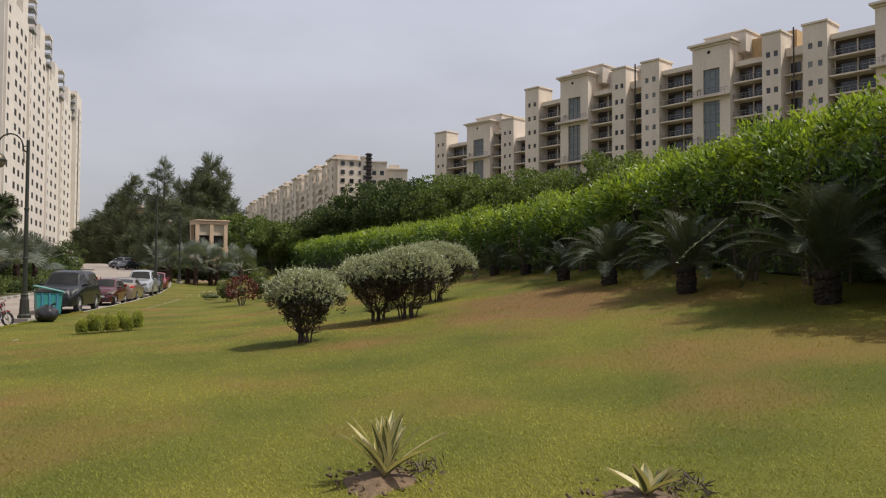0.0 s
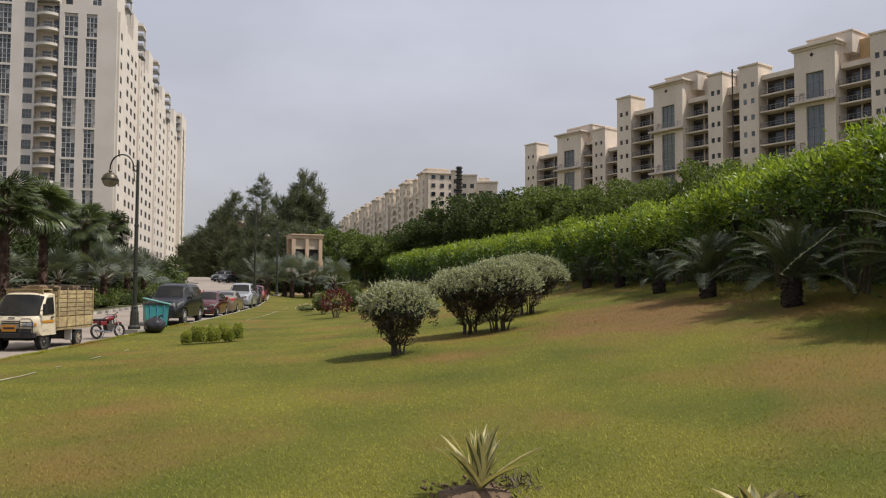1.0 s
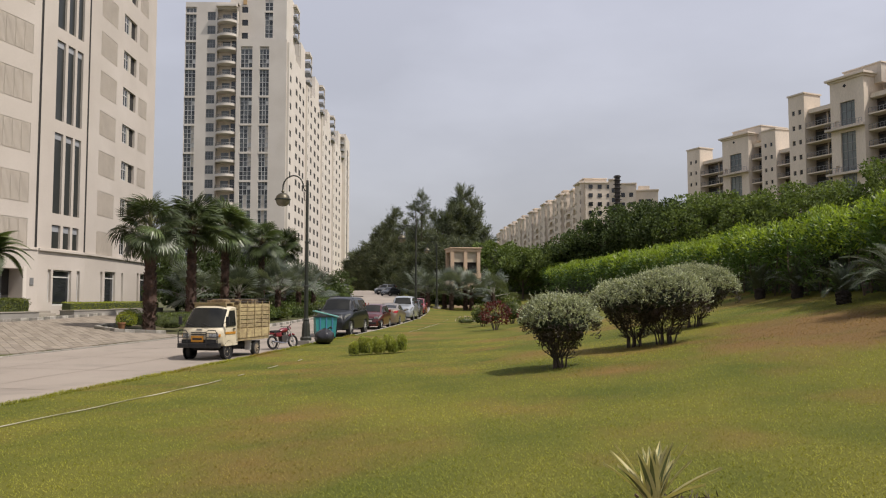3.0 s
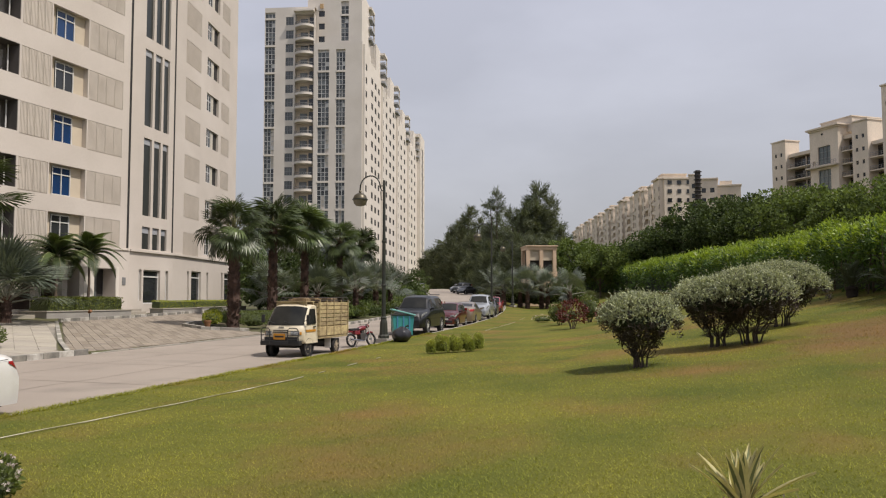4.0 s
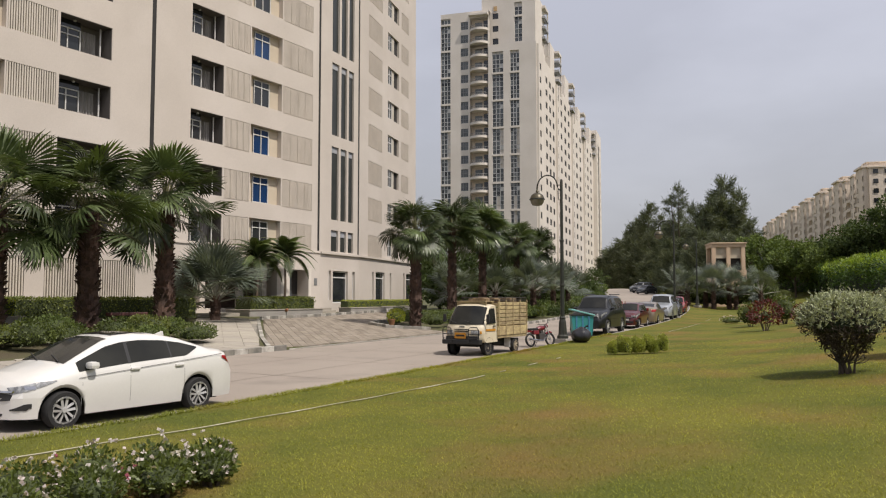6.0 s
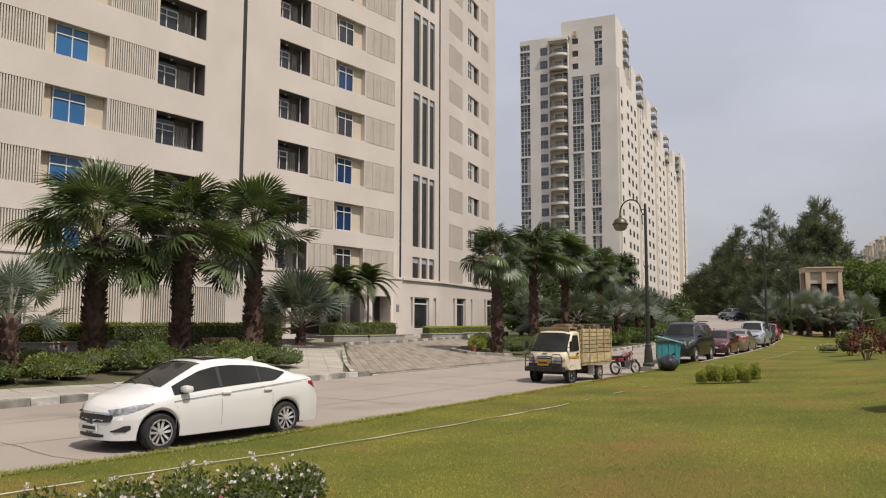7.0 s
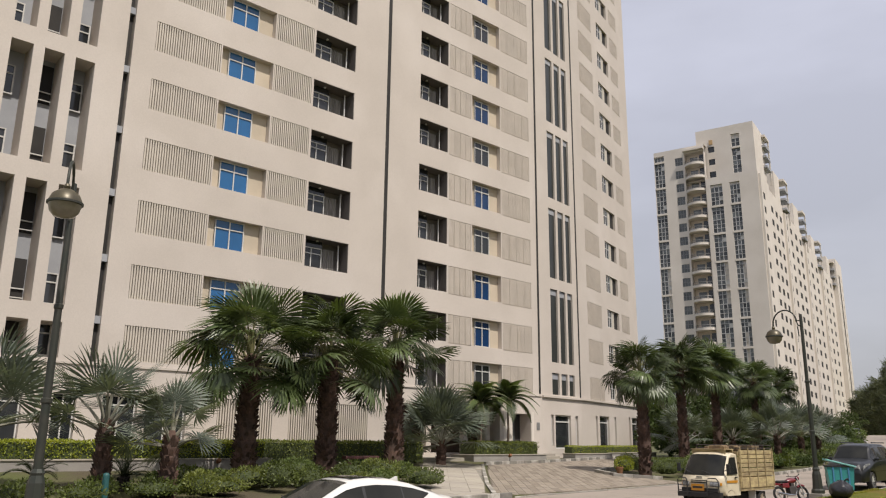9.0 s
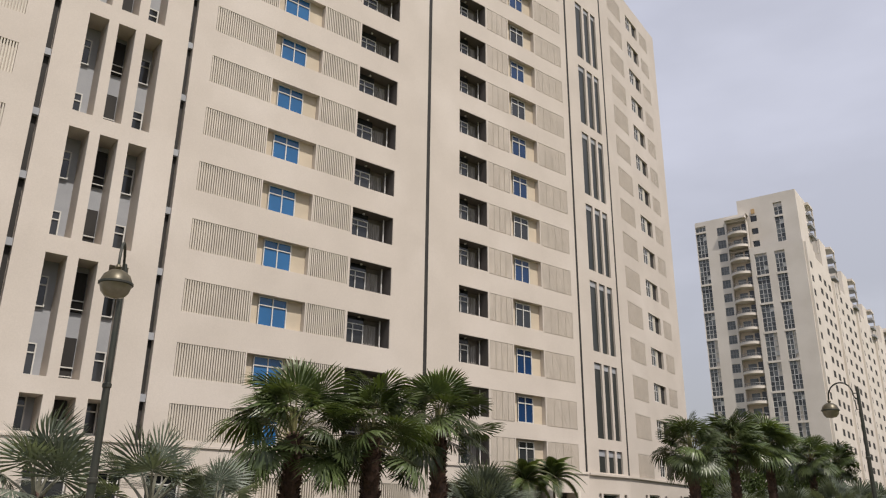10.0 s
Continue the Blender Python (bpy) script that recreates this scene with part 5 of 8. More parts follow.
def car(m, kind, paint, label, group="parked cars"):
    t = thing("car", m, label, "car", group)
    r = 0.31
    if kind == "sedan":
        sh = Shell([(-2.24, 0.62), (-2.22, 0.86), (-2.16, 1.0), (-2.0, 1.05), (-1.7, 1.09), (-1.35, 1.2), (-1.0, 1.31), (-0.6, 1.385), (-0.15, 1.415), (0.2, 1.395), (0.5, 1.33), (0.85, 1.165), (1.22, 0.985), (1.46, 0.915), (1.70, 0.84), (1.86, 0.765), (1.96, 0.69), (2.02, 0.55), (2.05, 0.36)],
                   [(-2.24, 0.6), (-1.95, 1.0), (-1.4, 1.0), (-1.0, 0.985), (0.2, 0.92), (1.1, 0.85), (1.46, 0.8), (1.70, 0.73), (1.86, 0.66), (2.05, 0.34)],
                   [(-2.24, 0.6), (-2.16, 0.73), (-1.95, 0.80), (-1.5, 0.845), (-0.5, 0.85), (0.8, 0.85), (1.3, 0.845), (1.52, 0.82), (1.70, 0.765), (1.83, 0.69), (1.93, 0.58), (2.0, 0.42), (2.035, 0.24), (2.05, 0.1)], (-1.3, 1.3), 0.295, 0.2)
        wins = ((0.16, 1.05), (-0.70, 0.10), (-1.34, -0.73))
        ws, rs = (0.40, 1.2), (-1.62, -1.08)
        nose, tail = 2.02, -2.2
    elif kind == "hatch":
        sh = Shell([(-1.72, 0.8), (-1.68, 1.1), (-1.35, 1.38), (-0.9, 1.45), (0.1, 1.46), (0.35, 1.41), (0.95, 0.98), (1.4, 0.88), (1.65, 0.74), (1.72, 0.56)],
                   [(-1.72, 0.8), (-1.2, 0.96), (0.3, 0.9), (0.95, 0.86), (1.72, 0.54)],
                   [(-1.72, 0.66), (-1.5, 0.74), (-0.5, 0.77), (0.8, 0.77), (1.4, 0.7), (1.65, 0.6), (1.72, 0.5)], (-1.15, 1.15), 0.275)
        wins = ((0.2, 0.8), (-0.6, 0.12), (-1.15, -0.68))
        ws, rs = (0.38, 0.92), (-1.62, -1.3)
        nose, tail = 1.7, -1.7
    else:  # a tall estate or off-roader
        sh = Shell([(-2.25, 0.9), (-2.2, 1.35), (-2.05, 1.76), (-1.6, 1.84), (0.1, 1.84), (0.45, 1.76), (1.0, 1.22), (1.5, 1.14), (2.0, 1.06), (2.15, 0.95), (2.22, 0.7)],
                   [(-2.25, 0.9), (-1.5, 1.2), (0.4, 1.16), (1.0, 1.1), (2.22, 0.7)],
                   [(-2.25, 0.78), (-2.05, 0.87), (-0.5, 0.9), (1.0, 0.9), (1.7, 0.87), (2.1, 0.76), (2.22, 0.66)], (-1.35, 1.35), 0.36, 0.34)
        wins = ((0.2, 0.85), (-0.85, 0.1), (-1.9, -0.95))
        ws, rs = (0.5, 0.98), (-2.14, -2.05)
        nose, tail = 2.2, -2.22
    r = sh.r
    b = part("body", sh.body(), PAINTS[paint], t, smooth=True)
    part("underbody", Acc().box(tail + 0.3, nose - 0.3, -lerp(sh.plan, 0) + 0.22, lerp(sh.plan, 0) - 0.22, sh.sill - 0.04, 0.7), UNDER, t)
    for s in (-1, 1):
        for x0, x1 in wins:
            part("side_window", sh.side_glass(x0, x1, s, 0.03 if kind != "sedan" else (lambda x: 0.04 + max(0.0, (-1.0 - x) / 0.36) ** 1.6 * 0.8 + max(0.0, (x - 0.75) / 0.3) * 0.0), 0.9), CAR_GLASS, b)
        for (x0, x1), (x2, x3) in zip(wins, wins[1:]):
            part("door_pillar", sh.side_glass(x3, x0, s, 0.03, 0.9), PLASTIC, b, "black pillar between the windows")
        # the fold along the flank is a thin strip, its shade in the colour
        part("crease", sh.side_line(tail + 0.35, nose - 0.95, s, lambda x: 0.845 - 0.075 * x if kind == "sedan" else 0.74, 0.014 if kind != "sedan" else 0.012), PLASTIC if kind != "sedan" else SEAM, b)
        for gx in (1.0, 0.13, -0.98) if kind == "sedan" else (0.28,):
            part("door_gap", sh.patch([gx, gx + 0.008], lambda x: 0.32, lambda x: lerp(sh.belt, x) - 0.02, s, 0.003), SEAM if kind == "sedan" else PLASTIC, b)
        if kind == "sedan":
            part("sill_skirt", sh.patch(list(np.linspace(-0.9, 0.92, 8)), lambda x: 0.2, lambda x: 0.27, s, 0.022), PAINTS[paint], b)
        for hx in (0.05, -0.86):
            w_ = lerp(sh.plan, hx)
            part("door_handle", Acc().box(hx - 0.09, hx + 0.09, s * w_ - 0.02, s * w_ + 0.025, 0.83 if kind != "suv" else 0.98, 0.87 if kind != "suv" else 1.02, bev=0.01), PAINTS[paint], b)
        zb = lerp(sh.belt, ws[1] - 0.35)
        part("mirror", Acc().box(ws[1] - 0.42, ws[1] - 0.26, s * (lerp(sh.plan, 0.7) + 0.02) - 0.1, s * (lerp(sh.plan, 0.7) + 0.02) + 0.1, zb + 0.03, zb + 0.15, bev=0.055), PAINTS[paint], b, smooth=True)
        if kind == "sedan":
            hx_ = list(np.linspace(1.42, 1.96, 12))
            part("headlight", sh.patch(hx_, lambda x: 0.585 + 0.17 * ((1.96 - x) / 0.54) ** 1.1, lambda x: 0.585 + 0.17 * ((1.96 - x) / 0.54) ** 1.1 + 0.012 + 0.08 * math.sin(min(1.0, (x - 1.42) / 0.38) * math.pi / 2), s, 0.008), LAMP_CLEAR, b, "slim swept headlight", smooth=True)
            part("lamp_reflector", sh.patch(list(np.linspace(1.72, 1.84, 5)), lambda x: 0.65, lambda x: 0.70, s, 0.012), CHROME, b)
            part("fog_lamp_recess", sh.patch(list(np.linspace(1.76, 1.97, 8)), lambda x: 0.335 + 0.03 * (x < 1.8), lambda x: 0.335 + 0.10 * min(1, (2.0 - x) / 0.16), s, 0.008), PLASTIC, b, "black fog lamp recess in the bumper")
            part("tail_light", sh.patch(list(np.linspace(-2.2, -1.86, 8)), lambda x: 0.80 + 0.12 * max(0, (x + 2.1) / 0.24), lambda x: 0.955, s, 0.012), LAMP_RED, b, "red wrap-round tail light")
            for ax in sh.axles:
                wheel(t, pose(ax, s * (lerp(sh.plan, ax) - 0.09), r, 0, 0, 180 if s > 0 else 0), r, 0.2, 5)
            continue
        hz = lerp(sh.top, nose - 0.25) - 0.13
        hw = lerp(sh.plan, nose - 0.2)
        lamp = Acc()
        for i in range(6):
            x = nose - 0.62 + 0.11 * i
            w_ = lerp(sh.plan, x) + 0.006
            z1 = min(lerp(sh.top, x) - 0.05, hz + 0.12)
            lamp.v += [(x, s * w_, z1 - 0.04 - 0.018 * i), (x, s * w_, z1 + 0.01)]
        lamp.f = [(2 * i, 2 * i + 2, 2 * i + 3, 2 * i + 1) for i in range(5)]
        lamp.box(nose - 0.12, nose + 0.0, s * 0.36 if s > 0 else -0.60, 0.60 if s > 0 else s * 0.36, hz - 0.09, hz + 0.02, bev=0.03)
        part("headlight", lamp, LAMP_CLEAR, b, smooth=True)
        tz = lerp(sh.top, tail + 0.12)
        tl = Acc()
        for i in range(5):
            x = tail + 0.02 + 0.09 * i
            w_ = lerp(sh.plan, x) + 0.007
            tl.v += [(x, s * w_, tz - 0.24 + 0.02 * i), (x, s * w_, tz - 0.05)]
        tl.f = [(2 * i, 2 * i + 2, 2 * i + 3, 2 * i + 1) for i in range(4)]
        tl.box(tail - 0.012, tail + 0.05, 0.44 if s > 0 else -0.68, 0.68 if s > 0 else -0.44, tz - 0.24, tz - 0.06, bev=0.015)
        part("tail_light", tl, LAMP_RED, b)
        for ax in sh.axles:
            wheel(t, pose(ax, s * (lerp(sh.plan, ax) - 0.10), r, 0, 0, 180 if s > 0 else 0), r, 0.2, 5 if kind != "hatch" else 7)
    part("windscreen", sh.top_glass(*ws), CAR_GLASS, b)
    part("rear_window", sh.top_glass(*rs), CAR_GLASS, b)
    if kind == "sedan":
        part("grille", sh.nose_strip(0.50, 0.47, 0.60, 0.004, 0.02), PLASTIC, b, "black grille under a chrome bar")
        part("grille_bar", sh.nose_strip(0.53, 0.605, 0.635, 0.008, 0.012), CHROME, b)
        part("lower_intake", sh.nose_strip(0.36, 0.24, 0.30, 0.004), PLASTIC, b)
        pl = part("number_plate", Acc().box(2.05, 2.064, -0.24, 0.24, 0.33, 0.44, bev=0.004), FRAME_W, b, "white number plate with a dark bar")
        part("plate_bar", Acc().box(2.064, 2.066, -0.2, 0.2, 0.36, 0.41), PLASTIC, pl)
        return t, b, sh
    gz = lerp(sh.top, nose - 0.05) - 0.12
    part("grille", Acc().box(nose - 0.06, nose + 0.025, -0.34, 0.34, gz - 0.10, gz + 0.02, bev=0.02), PLASTIC, b)
    part("grille_bar", Acc().box(nose + 0.02, nose + 0.04, -0.36, 0.36, gz - 0.02, gz + 0.02, bev=0.008), CHROME, b)
    part("lower_intake", Acc().box(nose - 0.1, nose + 0.028, -0.5, 0.5, 0.3, 0.42, bev=0.02), PLASTIC, b)
    part("number_plate", Acc().box(nose + 0.03, nose + 0.04, -0.25, 0.25, 0.45, 0.55), FRAME_W, b, "white number plate with a dark bar")
    for s in (-1, 1):
        part("fog_recess", Acc().box(nose - 0.3, nose - 0.06, s * 0.62 - 0.1, s * 0.62 + 0.1, 0.38, 0.5, bev=0.03), PLASTIC, b)
    return t, b, sh


sedan, sb, ssh = car(pose(-11.92, 8.38, 0, 0, 0, -91) @ Matrix.Scale(0.965, 4), "sedan", "white", "clean white saloon with dark windows and sunroof")
sr = Acc()
xs_ = np.linspace(-0.45, 0.25, 6)
for x in xs_:
    z = lerp(ssh.top, x) + 0.036
    sr.v += [(x, -0.42, z - 0.006), (x, 0, z), (x, 0.42, z - 0.006)]
sr.f = [(i * 3 + k, i * 3 + k + 1, (i + 1) * 3 + k + 1, (i + 1) * 3 + k) for i in range(5) for k in range(2)]
part("sunroof", sr, CAR_GLASS, sb, "dark glass sunroof")
part("antenna_fin", Acc().prism([(-1.15, 1.28), (-0.9, 1.34), (-1.12, 1.42)], -0.03, 0.03), PAINTS["white"], sb)
for ya, yb in ((0.5, 0.05), (-0.1, -0.55)):
    part("wiper", Acc().tube([(1.22, ya, 1.03), (1.06, yb, 1.11)], 0.012, 5), PLASTIC, sb)


def parked(y, kind, paint, label, flip=False, off=1.05, size=1.0):
    slope = math.degrees(math.atan2(edge_x(y + 1) - edge_x(y - 1), 2))
    ang = 90 - slope if flip else -90 - slope
    return car(pose(edge_x(y) - off, y, road_z(y), 0, 0, ang) @ Matrix.Scale(size, 4), kind, paint, label)


suv, suv_b, suv_s = parked(38.9, "suv", "black", "black off-road estate with roof rails parked at the lawn", off=1.15, size=1.06)
part("roof_rail", Acc().tube([(-1.8, 0.62, 1.9), (0.1, 0.62, 1.9)], 0.025, 6).tube([(-1.8, -0.62, 1.9), (0.1, -0.62, 1.9)], 0.025, 6), PLASTIC, suv_b)
parked(45.6, "hatch", "maroon", "small maroon hatchback parked at the lawn", off=0.95)
parked(50.9, "sedan", "tan", "tan saloon seen from behind at the roadside", True, off=0.9)
parked(56.8, "suv", "silver", "silver estate car parked at the roadside", off=0.8)
parked(62.6, "hatch", "charcoal", "dark hatchback parked in the roadside row", off=0.75)
parked(67.6, "hatch", "red", "red hatchback at the end of the parked row", off=0.7)
for y, off, kind, paint in ((128, 1.6, "sedan", "charcoal"), (134, 1.6, "suv", "charcoal"), (141, 1.6, "hatch", "silver"), (150, 9.5, "sedan", "white"), (158, 8.0, "hatch", "charcoal")):
    car(pose(edge_x(y) - off, y, road_z(y), 0, 0, -107), kind, paint, "distant car parked by the trees", "distant cars")

# small open goods truck
TRUCK_P = mat("faded_cream_truck_paint", (0.60, 0.535, 0.40), (0.54, 0.47, 0.34), 1.4, 0.45, fine=0.08, coat=0.2)
BED_P = mat("worn_yellow_truck_bed", (0.46, 0.37, 0.20), (0.28, 0.21, 0.12), 4.0, 0.8, 0.003, 30, fine=0.25, rand=0.2, squash=(1, 1, 2.5))
PLATE_Y = mat("orange_number_plate", (0.55, 0.24, 0.02), None, 4, 0.5)
RIM_DUST = mat("dusty_tan_wheel_rim", (0.36, 0.30, 0.22), None, 4, 0.7, fine=0.15)
CARGO = mat("mixed_brown_cargo", (0.22, 0.15, 0.08), (0.1, 0.075, 0.05), 2.0, 0.9, 0.02, 12, fine=0.3)
ty = 25.1
truck = thing("goods_truck", pose(edge_x(ty) - 1.33, ty, road_z(ty), 0, 0, -90 + 0.5), "small cream goods truck with a slatted yellow cargo cage", "truck")
CAB = [(0.60, 0.45), (1.0, 0.45), (1.70, 0.45), (1.80, 0.50), (1.845, 0.62), (1.84, 0.86), (1.80, 0.98), (1.72, 1.06), (1.58, 1.32), (1.42, 1.60), (1.34, 1.70), (1.22, 1.76), (0.95, 1.785), (0.60, 1.78)]


def cab_pt(i, y):
    """Cab outline point i at y across, its corners rounded in plan and at the roof."""
    x, z = CAB[i]
    k = (abs(y) / 0.74) ** 5
    if x > 1.2:
        x -= 0.20 * k + 0.05 * (y / 0.74) ** 2
    if z > 1.55:
        z -= 0.085 * k
    w_ = 1.0 - 0.10 * max(0.0, (z - 1.05) / 0.7)
    return (x, y * w_, z)


cab = Acc()
YST = [-0.74, -0.72, -0.68, -0.6, -0.48, -0.3, 0, 0.3, 0.48, 0.6, 0.68, 0.72, 0.74]
nc = len(CAB)
cab.add([cab_pt(i, y) for y in YST for i in range(nc)], [(j * nc + i, (j + 1) * nc + i, (j + 1) * nc + (i + 1) % nc, j * nc + (i + 1) % nc) for j in range(len(YST) - 1) for i in range(nc)] + [tuple(range(nc)), tuple(range(len(YST) * nc - 1, (len(YST) - 1) * nc - 1, -1))])
cab_me = cab.mesh("cab", TRUCK_P, True)
cabo = part("cab", cab_me, None, truck)
wsn = Acc()
YW = [-0.70, -0.66, -0.6, -0.48, -0.3, 0, 0.3, 0.48, 0.6, 0.66, 0.70]
wsn.add([tuple(Vector(cab_pt(i, y)) + Vector((0.012, 0, 0.008))) for y in YW for i in (7, 8, 9, 10)], [(j * 4 + i, (j + 1) * 4 + i, (j + 1) * 4 + i + 1, j * 4 + i + 1) for j in range(len(YW) - 1) for i in range(3)])
part("windscreen", wsn, CAR_GLASS, cabo, smooth=True)
for s in (-1, 1):
    part("side_window", Acc().add([(0.72, s * 0.738, 1.10), (1.42, s * 0.738, 1.08), (1.10, s * 0.682, 1.61), (0.72, s * 0.682, 1.62)], [(0, 1, 2, 3)]), CAR_GLASS, cabo)
    part("door_seam", Acc().box(0.66, 0.67, s * 0.742, s * 0.745, 0.5, 1.05).box(1.46, 1.47, s * 0.742, s * 0.745, 0.72, 1.02), PLASTIC, cabo)
    part("door_handle", Acc().box(0.78, 0.92, s * 0.745 - 0.01, s * 0.745 + 0.02, 0.98, 1.02), PLASTIC, cabo)
    part("side_stripe", Acc().box(0.75, 1.45, s * 0.741, s * 0.745, 0.84, 0.91), PLATE_Y, cabo, "faded orange side stripe")
    part("mirror", Acc().box(1.5, 1.56, s * 0.86 - 0.06, s * 0.86 + 0.06, 1.15, 1.42, bev=0.02).tube([(1.53, s * 0.72, 1.2), (1.53, s * 0.82, 1.25)], 0.012, 5), PLASTIC, cabo)
    part("headlight", Acc().box(-0.03, 0.03, -0.15, 0.15, -0.075, 0.075, pose(1.775, s * 0.50, 0.80, 0, 0, s * 22), bev=0.025), LAMP_CLEAR, cabo, smooth=True)
    part("indicator", Acc().box(-0.02, 0.028, -0.04, 0.04, -0.05, 0.05, pose(1.69, s * 0.655, 0.80, 0, 0, s * 48), bev=0.015), PLATE_Y, cabo, "amber indicator lamp")
    part("wheel_arch", Acc().lathe([(0.001, 0.03), (0.32, 0.03), (0.335, 0.0), (0.32, -0.02)], 20, pose(1.22, s * 0.725, 0.30, 90)), UNDER, cabo)
    gb = Acc()
    gb.tube([(1.98, s * 0.34, 0.45), (1.98, s * 0.34, 0.92), (1.97, s * 0.4, 0.98), (1.95, s * 0.64, 0.98), (1.93, s * 0.7, 0.9), (1.9, s * 0.7, 0.45)], 0.018, 6)
    for z in (0.6, 0.75, 0.88):
        gb.tube([(1.98, s * 0.34, z), (1.95, s * 0.69, z)], 0.012, 5)
    part("lamp_guard", gb, PLASTIC, truck, "black steel lamp guard")
    for x in (1.22, -0.95):
        wheel(truck, pose(x, s * 0.62, 0.26, 0, 0, 180 if s > 0 else 0), 0.26, 0.16, 8, RIM_DUST)
part("bumper", Acc().box(1.72, 1.92, -0.74, 0.74, 0.40, 0.56, bev=0.03), PLASTIC, truck)
for zg in (0.83, 0.89):
    part("grille", Acc().box(1.835, 1.862, -0.28, 0.28, zg, zg + 0.03, bev=0.008), PLASTIC, cabo)
part("front_panel", Acc().box(1.80, 1.85, -0.62, 0.62, 0.56, 0.68, bev=0.015), PLASTIC, cabo, "dark panel between the lamps and the bumper")
part("number_plate", Acc().box(1.935, 1.945, -0.22, 0.22, 0.60, 0.80), PLATE_Y, truck, "orange number plate with a dark bar")
part("plate_bar", Acc().box(1.946, 1.949, -0.17, 0.17, 0.67, 0.73), PLASTIC, truck)
part("badge", Acc().box(1.80, 1.815, -0.1, 0.1, 0.985, 1.03, pose(0, 0, 0)), CHROME, cabo)
for ya, yb in ((0.35, 0.05), (-0.25, -0.5)):
    part("wiper", Acc().tube([(1.76, ya, 1.12), (1.72, yb, 1.2)], 0.012, 5), PLASTIC, cabo)
part("chassis", Acc().box(-1.75, 1.5, -0.42, 0.42, 0.3, 0.48).box(-1.2, -0.7, -0.55, 0.55, 0.22, 0.32), UNDER, truck)
part("bed_floor", Acc().box(-1.82, 0.56, -0.74, 0.74, 0.56, 0.66, bev=0.015), BED_P, truck)
for s in (-1, 1):
    side_ = part("bed_side", Acc().box(-1.82, 0.56, s * 0.74 - 0.02, s * 0.74 + 0.02, 0.66, 0.98, bev=0.008), BED_P, truck)
    for i in range(6):
        z = 1.02 + 0.14 * i
        part("slat", Acc().box(-1.80, 0.54, s * 0.735 - 0.015, s * 0.735 + 0.015, z, z + 0.115, bev=0.006), BED_P, side_)
    for x in (-1.78, -1.2, -0.62, -0.04, 0.5):
        part("stake", Acc().box(x - 0.025, x + 0.025, s * 0.765 - 0.012, s * 0.765 + 0.012, 0.66, 1.92), BED_P, side_)
    part("mud_flap", Acc().box(-0.55, -0.53, s * 0.55 - 0.12, s * 0.55 + 0.12, 0.2, 0.56), FRAME_W, truck)
for x in (-1.82, 0.56):
    e_ = part("bed_end", Acc().box(x - 0.02, x + 0.02, -0.72, 0.72, 0.66, 1.0, bev=0.008), BED_P, truck)
    for i in range(4):
        z = 1.06 + 0.2 * i
        part("slat", Acc().box(x - 0.015, x + 0.015, -0.71, 0.71, z, z + 0.14), BED_P, e_)
rk = Acc()
for z in (1.9, 2.0):
    for s in (-1, 1):
        rk.tube([(-1.8, s * 0.73, z), (0.55, s * 0.73, z)], 0.014, 5)
    for x in (-1.8, 0.55):
        rk.tube([(x, -0.73, z), (x, 0.73, z)], 0.014, 5)
for x in np.arange(-1.8, 0.6, 0.29):
    for s in (-1, 1):
        rk.tube([(x, s * 0.73, 1.88), (x, s * 0.73, 2.0)], 0.01, 4)
part("cage_rail", rk, STEEL, truck)
part("roof_rack", Acc().box(0.55, 1.2, -0.58, 0.58, 1.85, 1.88).box(0.6, 0.64, -0.58, 0.58, 1.74, 1.85).box(1.1, 1.14, -0.58, 0.58, 1.72, 1.85), BED_P, truck)
rng = random.Random(5)
for i in range(16):
    x, y, s = rng.uniform(-1.6, 0.9), rng.uniform(-0.55, 0.55), rng.uniform(0.08, 0.2)
    part("parcel", Acc().box(x - s, x + s, y - s * 0.7, y + s * 0.7, 1.83, 1.91 + s * 0.45, bev=0.03), CARGO, truck, "loose bundled load on top")

# motorcycle
MOTO_RED = mat("red_motorcycle_paint", (0.15, 0.010, 0.016), None, 3, 0.25, coat=0.6, fine=0.02)
mo = thing("motorcycle", pose(edge_x(29.3) - 0.68, 29.3, road_z(29.3), -10, 0, 70) @ Matrix.Scale(0.88, 4), "red motorcycle leaning on its stand behind the truck", "motorcycle")
for x in (-0.62, 0.66):
    tt = Acc()
    for i in range(24):
        a0, a1 = 2 * math.pi * i / 24, 2 * math.pi * (i + 1) / 24
        for q in range(6):
            b0, b1 = 2 * math.pi * q / 6, 2 * math.pi * (q + 1) / 6
            P = lambda a, b: (x + (0.27 + 0.05 * math.cos(b)) * math.cos(a), 0.05 * math.sin(b), 0.315 + (0.27 + 0.05 * math.cos(b)) * math.sin(a))
            tt.quad(P(a0, b0), P(a1, b0), P(a1, b1), P(a0, b1))
    w_ = part("wheel", Acc().lathe([(0.001, -0.05), (0.05, -0.05), (0.05, 0.05), (0.001, 0.05)], 10, pose(x, 0, 0.315, 90)), ALLOY, mo)
    part("tyre", tt, RUBBER, w_, smooth=True)
    sp = Acc()
    for i in range(5):
        an = 2 * math.pi * i / 5
        sp.tube([(x + 0.04 * math.cos(an), 0, 0.315 + 0.04 * math.sin(an)), (x + 0.24 * math.cos(an), 0, 0.315 + 0.24 * math.sin(an))], 0.016, 5)
    part("rim", sp, ALLOY, w_)
part("fork", Acc().tube([(0.66, 0.07, 0.315), (0.42, 0.07, 0.98)], 0.022, 7).tube([(0.66, -0.07, 0.315), (0.42, -0.07, 0.98)], 0.022, 7), ALLOY, mo)
